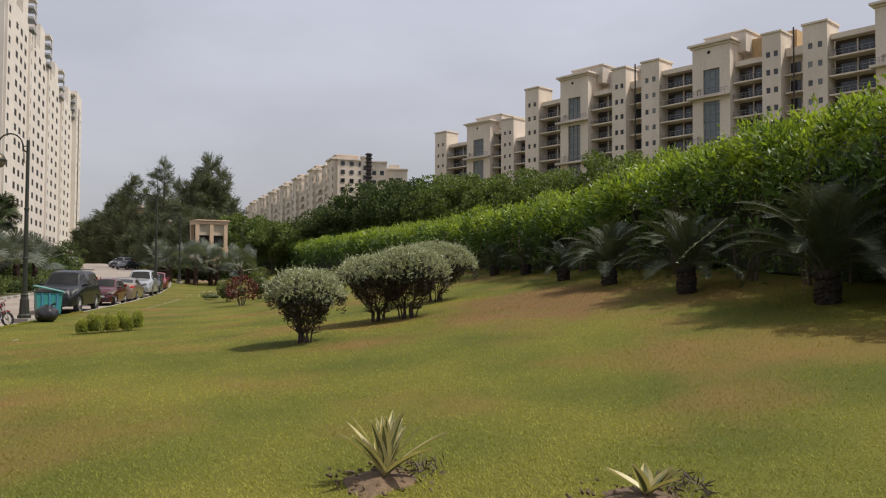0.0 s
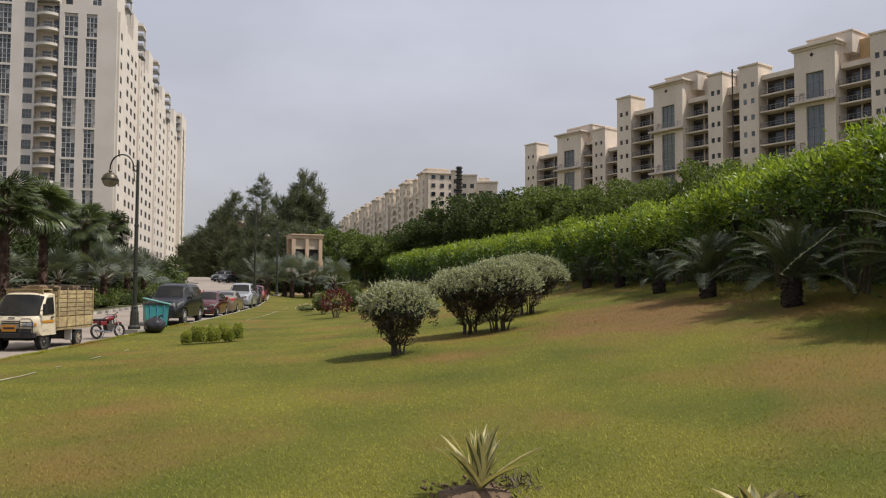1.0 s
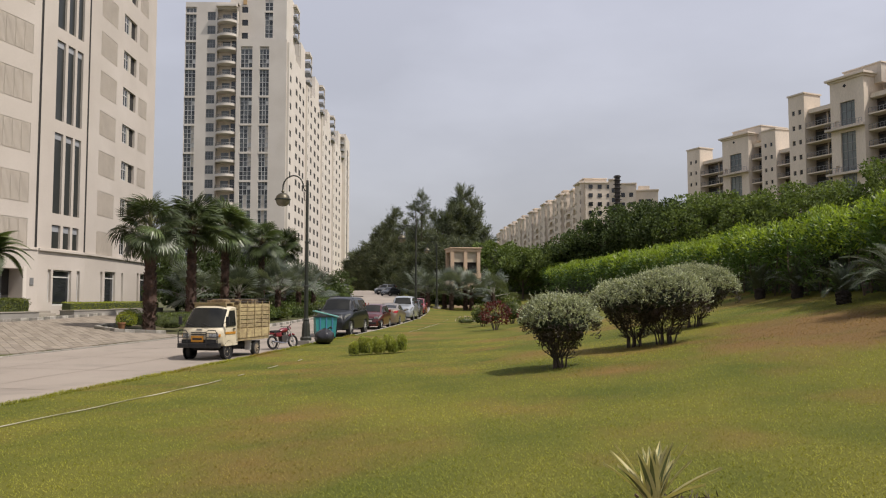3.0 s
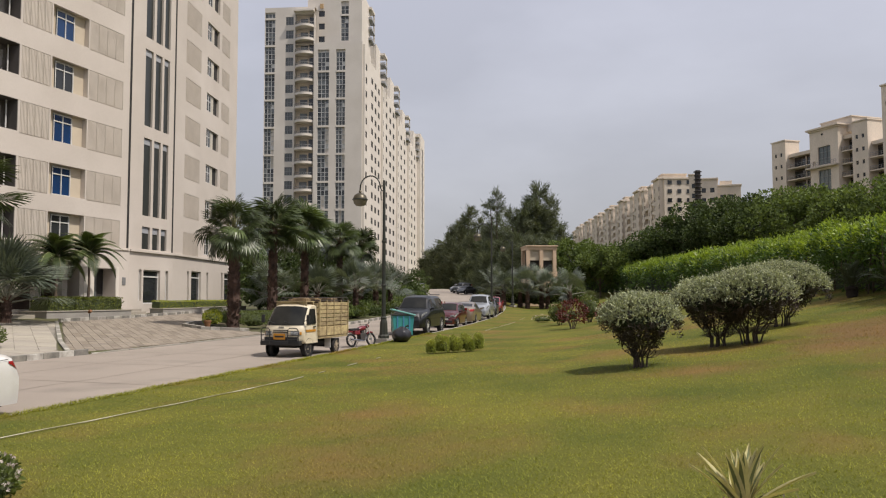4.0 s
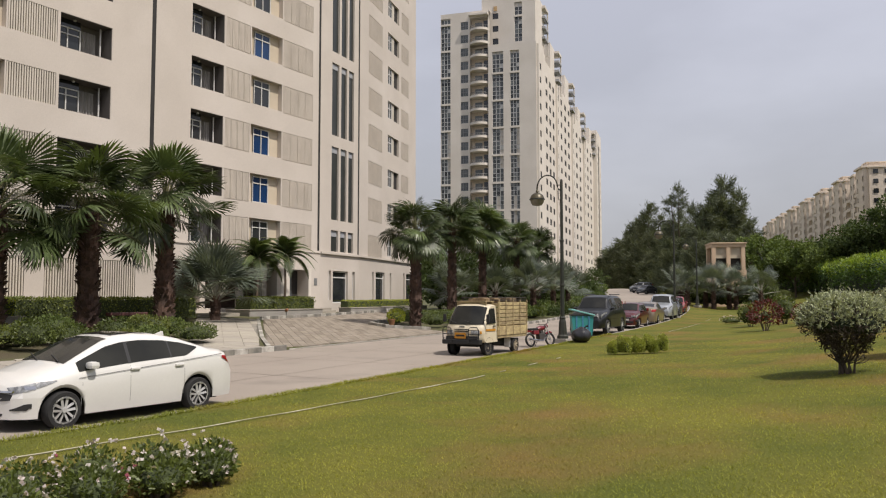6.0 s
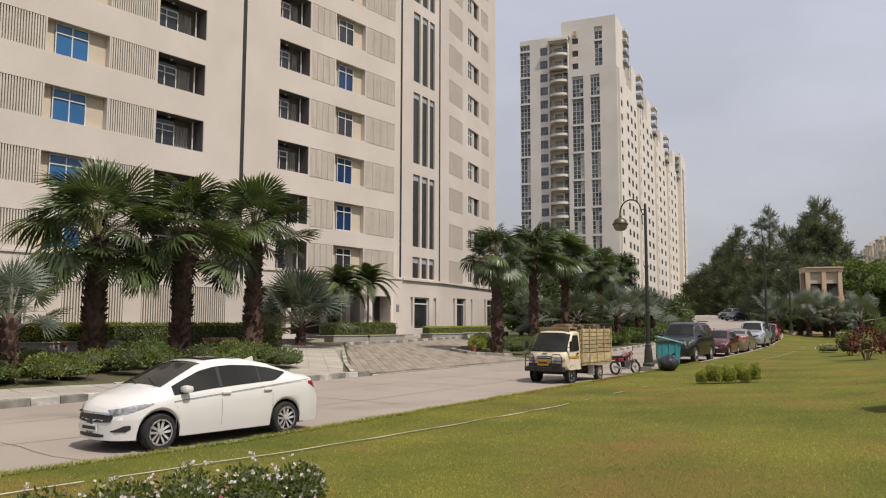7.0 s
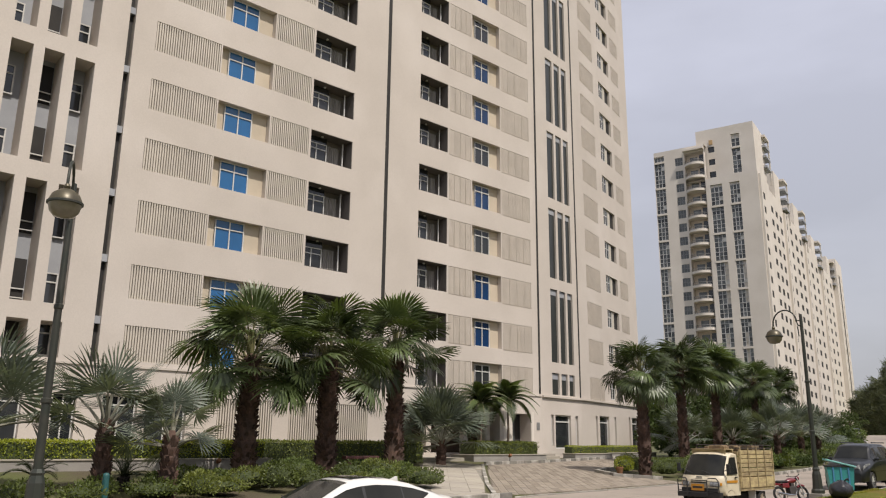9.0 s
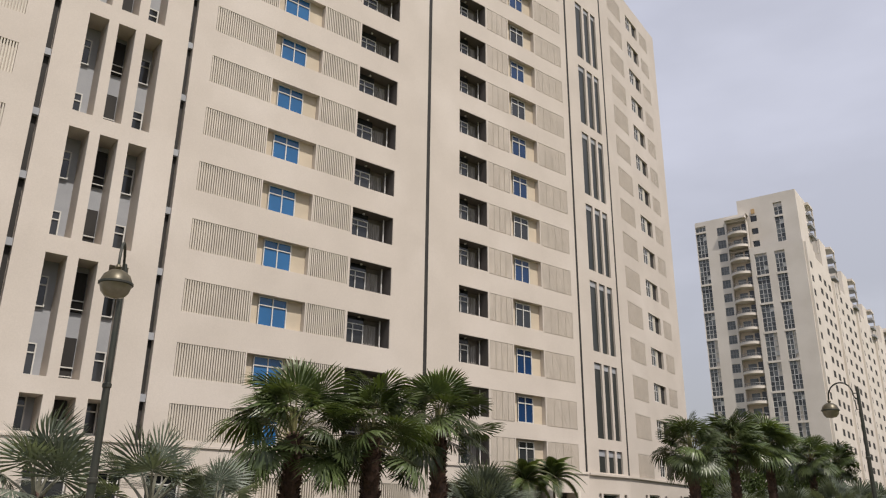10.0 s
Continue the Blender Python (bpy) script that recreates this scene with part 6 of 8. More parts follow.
part("front_mudguard", Acc().tube([(0.42, 0, 0.58), (0.6, 0, 0.66), (0.8, 0, 0.62)], 0.05, 8), MOTO_RED, mo)
part("handlebar", Acc().tube([(0.32, 0.36, 1.06), (0.40, 0.2, 1.03), (0.42, 0, 1.0), (0.40, -0.2, 1.03), (0.32, -0.36, 1.06)], 0.014, 6).tube([(0.36, 0.26, 1.04), (0.36, 0.3, 1.2)], 0.01, 5).tube([(0.36, -0.26, 1.04), (0.36, -0.3, 1.2)], 0.01, 5), PLASTIC, mo)
tank = Acc().lathe([(0.001, -0.30), (0.09, -0.26), (0.145, -0.1), (0.15, 0.08), (0.11, 0.22), (0.001, 0.26)], 14, pose(0.12, 0, 0.83, 0, 82) @ Matrix.Diagonal((0.85, 1.0, 1.0, 1)))
part("tank", tank, MOTO_RED, mo, smooth=True)
part("seat", Acc().box(-0.72, -0.12, -0.12, 0.12, 0.76, 0.85, bev=0.035), PLASTIC, mo, smooth=True)
part("tail", Acc().box(-0.86, -0.5, -0.08, 0.08, 0.66, 0.76, bev=0.03), MOTO_RED, mo)
part("side_panel", Acc().box(-0.45, -0.1, -0.13, 0.13, 0.55, 0.74, bev=0.03), MOTO_RED, mo)
part("engine", Acc().box(-0.12, 0.28, -0.13, 0.13, 0.28, 0.6, bev=0.03).box(0.02, 0.2, -0.1, 0.1, 0.58, 0.72), STEEL, mo)
part("frame", Acc().tube([(0.42, 0, 0.9), (0.32, 0, 0.42), (0.1, 0, 0.27), (-0.3, 0, 0.3), (-0.62, 0, 0.32)], 0.022, 6).tube([(0.4, 0, 0.92), (-0.7, 0, 0.74)], 0.022, 6), PLASTIC, mo)
part("exhaust", Acc().tube([(0.25, -0.12, 0.42), (0.1, -0.14, 0.25), (-0.3, -0.16, 0.27), (-0.85, -0.17, 0.36)], [0.02, 0.025, 0.045, 0.045], 8), CHROME, mo)
part("headlight", Acc().lathe([(0.001, 0.08), (0.085, 0.05), (0.09, 0.0), (0.04, -0.08)], 12, pose(0.5, 0, 0.93, 0, 90)), MOTO_RED, mo)
part("side_stand", Acc().tube([(-0.05, 0.1, 0.3), (-0.1, 0.3, 0.03)], 0.012, 5), PLASTIC, mo)

# ---- planting ----
LEAF_HEDGE = mat("bright_hedge_leaf", (0.255, 0.335, 0.050), (0.15, 0.22, 0.034), 0.8, 0.45, fine=0, island=0.35, leaf=0.5)
LEAF_DARK = mat("dark_leaf", (0.085, 0.115, 0.045), (0.058, 0.085, 0.032), 0.8, 0.7, fine=0, island=0.45, leaf=0.25, spec=0.2)
LEAF_TREE = mat("tree_leaf", (0.15, 0.195, 0.065), (0.10, 0.14, 0.045), 0.3, 0.7, fine=0, island=0.45, leaf=0.3, spec=0.2)
# needle colour lifted and greyed to carry the haze of the distance
LEAF_CAS = mat("hazy_casuarina_needle", (0.145, 0.162, 0.115), (0.10, 0.118, 0.08), 0.3, 0.75, fine=0, island=0.45, leaf=0.3, spec=0.15)
LEAF_SILVER = mat("variegated_grey_leaf", (0.44, 0.465, 0.315), (0.26, 0.29, 0.185), 9.0, 0.55, fine=0, island=0.5, leaf=0.2)
LEAF_OLIVE = mat("olive_shrub_leaf", (0.115, 0.145, 0.036), (0.078, 0.105, 0.026), 1.2, 0.5, fine=0, island=0.45, leaf=0.35)
LEAF_LIME = mat("lime_hedge_leaf", (0.36, 0.38, 0.045), (0.25, 0.30, 0.04), 1.2, 0.5, fine=0, island=0.3, leaf=0.45)
LEAF_FEATHER = mat("feathery_green_leaf", (0.36, 0.38, 0.095), (0.26, 0.30, 0.07), 1.2, 0.6, fine=0, island=0.4, leaf=0.4)
LEAF_MID = mat("mid_green_leaf", (0.19, 0.215, 0.055), (0.12, 0.15, 0.038), 1.5, 0.55, fine=0, island=0.45, leaf=0.4)
LEAF_RED = mat("wine_red_leaf", (0.115, 0.020, 0.016), (0.075, 0.018, 0.014), 1.5, 0.5, fine=0, island=0.5, leaf=0.3)
PALM_GREEN = mat("fan_palm_leaf", (0.088, 0.118, 0.046), (0.055, 0.080, 0.030), 0.9, 0.38, fine=0, island=0.18, rand=0.6, leaf=0.25)
PALM_PALE = mat("pale_silver_stalk", (0.24, 0.235, 0.18), (0.15, 0.145, 0.11), 3, 0.6)
PALM_SILVER = mat("silver_palm_leaf", (0.150, 0.178, 0.148), (0.10, 0.122, 0.10), 0.9, 0.5, fine=0, island=0.25, rand=0.2, leaf=0.25)
PALM_STEM = mat("palm_leaf_stalk", (0.20, 0.20, 0.085), (0.15, 0.14, 0.06), 2, 0.6)
CYCAD = mat("cycad_frond", (0.082, 0.104, 0.062), (0.048, 0.066, 0.036), 1.5, 0.5, fine=0, island=0.35, rand=0.35, leaf=0.12, spec=0.35)
CYCAD_STEM = mat("cycad_leaf_stalk", (0.05, 0.06, 0.025), None, 2, 0.6)
CYCAD_BARK = mat("dark_cycad_trunk", (0.035, 0.026, 0.020), (0.022, 0.017, 0.014), 3, 0.95, 0.03, 14, fine=0.3)
BARK = mat("grey_brown_bark", (0.12, 0.09, 0.065), (0.075, 0.058, 0.045), 2.5, 0.9, 0.02, 14, fine=0.3)
PALM_BARK = mat("fibrous_palm_trunk", (0.115, 0.066, 0.05), (0.06, 0.038, 0.03), 3.0, 0.9, 0.03, 12, fine=0.35, island=0.3)
# solid cores behind the leaves, coloured dark for the shade between them
CORE_L = mat("inner_leaf_shade", (0.055, 0.070, 0.020), (0.035, 0.048, 0.014), 3.0, 0.9, 0.05, 14, fine=0.35)
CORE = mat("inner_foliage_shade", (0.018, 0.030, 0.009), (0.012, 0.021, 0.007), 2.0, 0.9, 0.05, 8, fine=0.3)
PETAL = mat("white_petal", (0.60, 0.56, 0.52), (0.5, 0.42, 0.42), 3, 0.6, fine=0, leaf=0.2)
PETAL_P = mat("pink_petal", (0.42, 0.12, 0.17), (0.3, 0.08, 0.12), 3, 0.6, fine=0, leaf=0.2)
AGAVE_Y = mat("yellow_leaf_margin", (0.52, 0.47, 0.24), (0.42, 0.37, 0.17), 3, 0.5, fine=0.1, leaf=0.15)
AGAVE_G = mat("grey_green_agave", (0.13, 0.15, 0.06), (0.10, 0.12, 0.045), 3, 0.5, fine=0.1)
RNG = np.random.default_rng(11)


def unit(v):
    return v / np.maximum(np.linalg.norm(v, axis=1, keepdims=True), 1e-6)


def leaf_quads(p, d, length, width, rng=RNG):
    """Diamond leaves: p bases, d directions, length and width per leaf or in common."""
    n = len(p)
    d = unit(d)
    s = unit(np.cross(d, rng.normal(size=(n, 3))))
    length = np.broadcast_to(np.asarray(length, dtype=float), (n,))[:, None] * rng.uniform(0.7, 1.25, (n, 1))
    width = np.broadcast_to(np.asarray(width, dtype=float), (n,))[:, None] * rng.uniform(0.8, 1.2, (n, 1))
    mid = p + d * length * 0.45
    return np.stack([p, mid + s * width / 2, p + d * length, mid - s * width / 2], axis=1)


def lump_points(n, r, squash, rng, hollow=0.55, bumps=7, low=-0.55):
    """Points in the outer shell of an uneven mound, and the way out."""
    d = unit(rng.normal(size=(n * 2, 3)))
    d = d[d[:, 2] > low][:n]
    c = unit(rng.normal(size=(bumps, 3)))
    c[:, 2] = np.abs(c[:, 2])
    swell = 0.84 + 0.24 * np.max(np.clip(d @ c.T, 0, 1) ** 5, axis=1)
    rad = (hollow + (1 - hollow) * rng.uniform(0, 1, len(d)) ** 0.45) * swell
    return d * rad[:, None] * np.array([r, r, r * squash]), d


def blob(r, squash, seed, k=0.8, seg=14, ring=9, low=-0.6):
    """A rough solid heart, its dark colour standing for shade inside a mass of leaves."""
    a = Acc()
    for i in range(ring):
        ph = low * math.pi / 2 + (math.pi / 2 - low * math.pi / 2) * i / (ring - 1)
        for j in range(seg):
            th = 2 * math.pi * j / seg
            q = k * (1 + 0.22 * noise.noise((math.cos(th) * 1.7 + seed, math.sin(th) * 1.7, ph * 1.5)))
            a.v.append((r * q * math.cos(ph) * math.cos(th), r * q * math.cos(ph) * math.sin(th), r * squash * q * math.sin(ph)))
    a.f = [(i * seg + j, i * seg + (j + 1) % seg, (i + 1) * seg + (j + 1) % seg, (i + 1) * seg + j) for i in range(ring - 1) for j in range(seg)]
    return a


def bush(x, y, z, r, h, leaf, label, n=900, ll=0.09, name="shrub", group="", stems=True, flowers=None, heart=0.66):
    """A rounded shrub: stems, a heart coloured dark for inner shade, and a coat of leaves."""
    t = thing(name, pose(x, y, z), label, "shrub", group)
    rng = np.random.default_rng(int(abs(x * 137 + y * 71)) + 3)
    p, d = lump_points(n, r, h / r * 0.55, rng)
    p[:, 2] += h * 0.5
    p[:, 2] = np.maximum(p[:, 2], 0.03)
    part("foliage", quads_mesh("foliage", leaf_quads(p, d + rng.normal(size=p.shape) * 0.7 + np.array([0, 0, 0.35]), ll, ll * 0.5, rng), leaf), None, t)
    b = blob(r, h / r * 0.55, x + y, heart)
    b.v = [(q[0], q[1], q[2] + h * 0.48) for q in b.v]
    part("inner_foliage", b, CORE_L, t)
    if stems:
        s = Acc()
        for i in range(5):
            a = 2 * math.pi * i / 5 + x
            s.tube([(0.05 * math.cos(a), 0.05 * math.sin(a), -0.1), (0.3 * r * math.cos(a), 0.3 * r * math.sin(a), h * 0.3), (0.55 * r * math.cos(a), 0.55 * r * math.sin(a), h * 0.6)], [0.03, 0.022, 0.012], 5)
        part("stem", s, BARK, t)
    if flowers is not None:
        for mat_, cnt in flowers:
            q, dd = lump_points(cnt, r * 1.12, h / r * 0.68, rng, 0.9, low=-0.1)
            q[:, 2] += h * 0.52
            f = [leaf_quads(q, dd + rng.normal(size=q.shape) * 0.8, 0.034, 0.036, rng) for _ in range(4)]
            part("blossom", quads_mesh("blossom", np.concatenate(f), mat_), None, t, kind="stuff")
    return t


# the tall hedge along the bank
def hedge_h(y):
    return lerp_table(y, (-5, 10, 15, 25, 60, 100, 150), (2.9, 2.85, 2.45, 2.05, 1.95, 2.8, 4.0))


def hedge_pt(y, s, rng):
    """s from 0 at the foot of the face over the top edge (1) to the back (2)."""
    x0 = np.array([bank_x(v) + hedge_u(v) for v in y])
    h = np.array([hedge_h(v) for v in y])
    wob = np.array([noise.noise((v * 0.55, 0.0, 1.0)) * 0.45 + noise.noise((v * 1.7, 3.0, 1.0)) * 0.3 for v in y])
    face = np.clip(s, 0, 1)
    back = np.clip(s - 1, 0, 1)
    lean = np.sin(face * math.pi) * 0.35 + wob * face
    px = x0 + 0.5 - lean * 0.8 + back * 2.6 + (face > 0.93) * 0.25
    gz = np.array([lawn_z(a, b) for a, b in zip(px, y)])
    pz = gz + h * (0.06 + 0.94 * np.sin(face * math.pi / 2) ** 0.9) + wob * 0.7 * face - back * 0.25
    return np.stack([px, y, pz], axis=1)


hedge = thing("hedge", pose(7.5, 10, lawn_z(7.5, 10)), "tall bright green leafy hedge on a bank, shaded below", "hedge")
off = np.array(hedge.matrix_world.translation)
# darker copy of the hedge leaf; its colour stands for shade low down
LEAF_HEDGE_SHADE = mat("shaded_hedge_leaf", (0.085, 0.15, 0.03), (0.055, 0.105, 0.022), 0.8, 0.5, fine=0, island=0.45, leaf=0.3)
lots = ((2.0, 16.0, 620, 64, 0.155, 0.052, 0.40), (16.0, 30.0, 480, 62, 0.16, 0.058, 0.42), (30.0, 60.0, 780, 62, 0.18, 0.068, 0.46), (60.0, 165.0, 1250, 64, 0.27, 0.11, 0.68))
for y0, y1, cn, per, ll, lw, cr in lots:
    yc = RNG.uniform(y0, y1, cn)
    sc = RNG.choice([0, 1], cn, p=[0.55, 0.45]) + RNG.uniform(0, 1, cn) ** np.where(RNG.uniform(size=cn) < 0.6, 0.5, 1.0)
    keep = (sc > 0.5) | (RNG.uniform(size=cn) < 0.6)
    yc, sc = yc[keep], sc[keep]
    cc = hedge_pt(yc, sc, RNG) + RNG.normal(size=(len(yc), 3)) * np.array([0.2, 0.1, 0.16])
    R = cr * RNG.uniform(0.6, 1.25, len(yc))
    which = np.repeat(np.arange(len(yc)), per)
    d = unit(RNG.normal(size=(len(which), 3)) + np.array([-0.55, 0, 0.65]))
    p = cc[which] + d * (R[which] * (0.45 + 0.55 * RNG.uniform(0, 1, len(which)) ** 0.5))[:, None]
    q = leaf_quads(p - off, d * 0.9 + np.array([0, 0, 0.35]) + RNG.normal(size=p.shape) * 0.55, ll, lw)
    # leaves low on the face take the shade-coloured copy
    in_shade = (sc[which] < (0.55 if y0 < 30 else 0.7)) | ((sc[which] < 0.8) & (RNG.uniform(size=len(which)) < 0.35))
    part("foliage", quads_mesh("foliage", q[~in_shade], LEAF_HEDGE), None, hedge)
    part("lower_foliage", quads_mesh("lower_foliage", q[in_shade], LEAF_HEDGE_SHADE), None, hedge)
    # young shoots that stand out of the top
    m_ = int(cn * 0.9)
    ys_ = RNG.uniform(y0, y1, m_)
    b0 = hedge_pt(ys_, 0.8 + RNG.uniform(0, 0.9, m_), RNG)
    sh = []
    up = unit(np.stack([RNG.normal(size=m_) * 0.45 - 0.3, RNG.normal(size=m_) * 0.45, np.ones(m_)], axis=1))
    tall = RNG.uniform(0.6, 1.6, m_)[:, None]
    for k in range(9):
        q = b0 + up * tall * (0.055 * k + 0.05) * min(ll / 0.14, 1.4)
        sh.append(leaf_quads(q - off, up * 0.5 + RNG.normal(size=q.shape) * 0.8, ll * 0.9, lw * 0.85))
    part("shoot", quads_mesh("shoot", np.concatenate(sh), LEAF_HEDGE), None, hedge, kind="stuff")
# added core sheet, its near-black green standing for shade within the hedge
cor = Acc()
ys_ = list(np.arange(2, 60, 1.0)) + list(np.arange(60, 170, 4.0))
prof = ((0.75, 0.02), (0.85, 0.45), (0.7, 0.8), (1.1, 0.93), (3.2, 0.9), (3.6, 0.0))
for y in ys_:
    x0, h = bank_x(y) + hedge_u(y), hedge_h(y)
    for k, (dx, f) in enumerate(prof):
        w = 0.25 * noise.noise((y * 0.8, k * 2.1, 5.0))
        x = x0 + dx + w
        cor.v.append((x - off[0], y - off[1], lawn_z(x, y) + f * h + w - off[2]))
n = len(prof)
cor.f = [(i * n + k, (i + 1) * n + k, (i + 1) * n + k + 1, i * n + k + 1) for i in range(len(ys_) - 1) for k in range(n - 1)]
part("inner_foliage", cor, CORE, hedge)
rg = random.Random(3)
for i in range(70):
    stm = Acc()
    y = rg.uniform(6, 45)
    x = bank_x(y) + hedge_u(y) + rg.uniform(0.1, 0.7)
    z = lawn_z(x, y)
    stm.tube([(x - off[0], y - off[1], z - 0.1 - off[2]), (x + rg.uniform(-0.2, 0.2) - off[0], y + rg.uniform(-0.3, 0.3) - off[1], z + 1.0 - off[2]), (x + rg.uniform(-0.3, 0.2) - off[0], y + rg.uniform(-0.5, 0.5) - off[1], z + 2.0 - off[2])], [0.035, 0.03, 0.015], 5)
    part("stem", stm, BARK, hedge)


# cycads under the hedge
def cycad_frond(ln):
    """An arching feather frond along +x with stiff leaflets."""
    pts = [(ln * (i / 12) * (1 - 0.10 * (i / 12) ** 2), 0.0, ln * (0.62 * (i / 12) - 0.62 * (i / 12) ** 2 * 1.05)) for i in range(13)]
    q = []
    P = np.array(pts)
    for k in range(60):
        f = 0.12 + 0.88 * k / 59
        i = min(int(f * 12), 11)
        c = P[i] + (P[i + 1] - P[i]) * (f * 12 - i)
        t = (P[i + 1] - P[i]) / np.linalg.norm(P[i + 1] - P[i])
        L = ln * 0.17 * (math.sin(math.pi * (0.12 + 0.86 * f)) ** 0.6 + 0.1)
        for s in (-1, 1):
            d = t * 0.55 + np.array([0, s * 0.85, 0.22])
            d /= np.linalg.norm(d)
            w = t * 0.0048 * (ln / 1.2)
            q.append([c - w, c + d * L * 0.6 - w * 0.8, c + d * L, c + w])
    return np.array(q), pts


def cycad(x, y, z, trunk, ln, n, seed, label, group="cycads under the hedge"):
    t = thing("cycad", pose(x, y, z), label, "cycad", group)
    rg_ = random.Random(seed)
    a = Acc().lathe([(0.17, -0.1), (0.18, trunk * 0.5), (0.15, trunk), (0.06, trunk + 0.1)], 12)
    sc_ = Acc()
    for i in range(70):
        an, h = rg_.uniform(0, 6.28), rg_.uniform(0, trunk)
        sc_.box(-0.03, 0.03, -0.03, 0.03, -0.02, 0.045, Matrix.Translation((0.17 * math.cos(an), 0.17 * math.sin(an), h)) @ pose(0, 0, 0, 0, -35, math.degrees(an)))
    part("leaf_scar", sc_, CYCAD_BARK, part("trunk", a, CYCAD_BARK, t), kind="stuff")
    q, pts = cycad_frond(ln)
    me = quads_mesh("frond", q, CYCAD)
    rm = Acc().tube(pts, [0.014 * (1 - i / 14) + 0.003 for i in range(13)], 4).mesh("rachis", CYCAD_STEM)
    for i in range(n):
        el = rg_.choice((-8, 2, 12, 22, 32, 42, 52, 62, 74))
        m = pose(0, 0, trunk + 0.03, 0, 0, 360 * i / n * 2.4 + rg_.uniform(-10, 10)) @ pose(0.05, 0, 0, rg_.uniform(-15, 15), -el, 0) @ Matrix.Scale(rg_.uniform(0.85, 1.12), 4)
        f = part("frond", rm, None, t, "", m)
        part("leaflet", me, None, f, kind="stuff")
    return t


for i, (x, y, tr, ln, n) in enumerate(((4.93, 31.97, 0.35, 1.1, 28), (5.6, 28.6, 0.4, 1.15, 28), (5.6, 22.8, 0.3, 1.0, 22), (5.75, 18.7, 0.4, 1.35, 44), (6.15, 14.9, 0.45, 1.4, 46), (7.0, 11.5, 0.45, 1.7, 56), (8.2, 8.6, 0.3, 1.7, 44))):
    cycad(x, y, lawn_z(x, y), tr, ln, n, i + 5, "dark green cycad with stiff arching fronds at the hedge foot")
# thin trailing sprays that hang out of the hedge
for pts_ in (((7.15, 11.6, 3.4), (6.6, 11.2, 3.2), (6.3, 10.9, 2.6), (6.25, 10.8, 2.0), (6.15, 10.7, 1.72)), ((6.2, 13.2, 3.0), (5.8, 12.9, 2.75), (5.3, 12.6, 2.45), (4.95, 12.4, 2.2))):
    t = thing("trailing_spray", pose(*pts_[0]), "thin arching spray with small pale leaves", "branch", "sprays out of the hedge")
    pp_ = [Vector(p) - Vector(pts_[0]) for p in pts_]
    part("twig", Acc().tube(pp_, [0.006, 0.005, 0.005, 0.004, 0.003][:len(pp_)], 5), CYCAD_STEM, t)
    q = np.array([pp_[0].lerp(pp_[-1], 0) * 0 + pp_[min(int(f * (len(pp_) - 1)), len(pp_) - 2)].lerp(pp_[min(int(f * (len(pp_) - 1)), len(pp_) - 2) + 1], f * (len(pp_) - 1) - min(int(f * (len(pp_) - 1)), len(pp_) - 2)) for f in np.linspace(0.1, 1, 40)])
    part("leaf", quads_mesh("leaf", leaf_quads(q, RNG.normal(size=q.shape) * np.array([1, 1, 0.3]), 0.045, 0.014), LEAF_SILVER), None, t, kind="stuff")


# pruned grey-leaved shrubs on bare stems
# purple-brown leaves, darkened further in colour for the shade under the crown
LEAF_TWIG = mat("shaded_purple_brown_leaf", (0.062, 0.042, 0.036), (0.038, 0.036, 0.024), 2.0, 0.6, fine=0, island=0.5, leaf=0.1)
TWIG = mat("thin_brown_stem", (0.085, 0.064, 0.050), (0.050, 0.038, 0.030), 4, 0.9, fine=0.2)


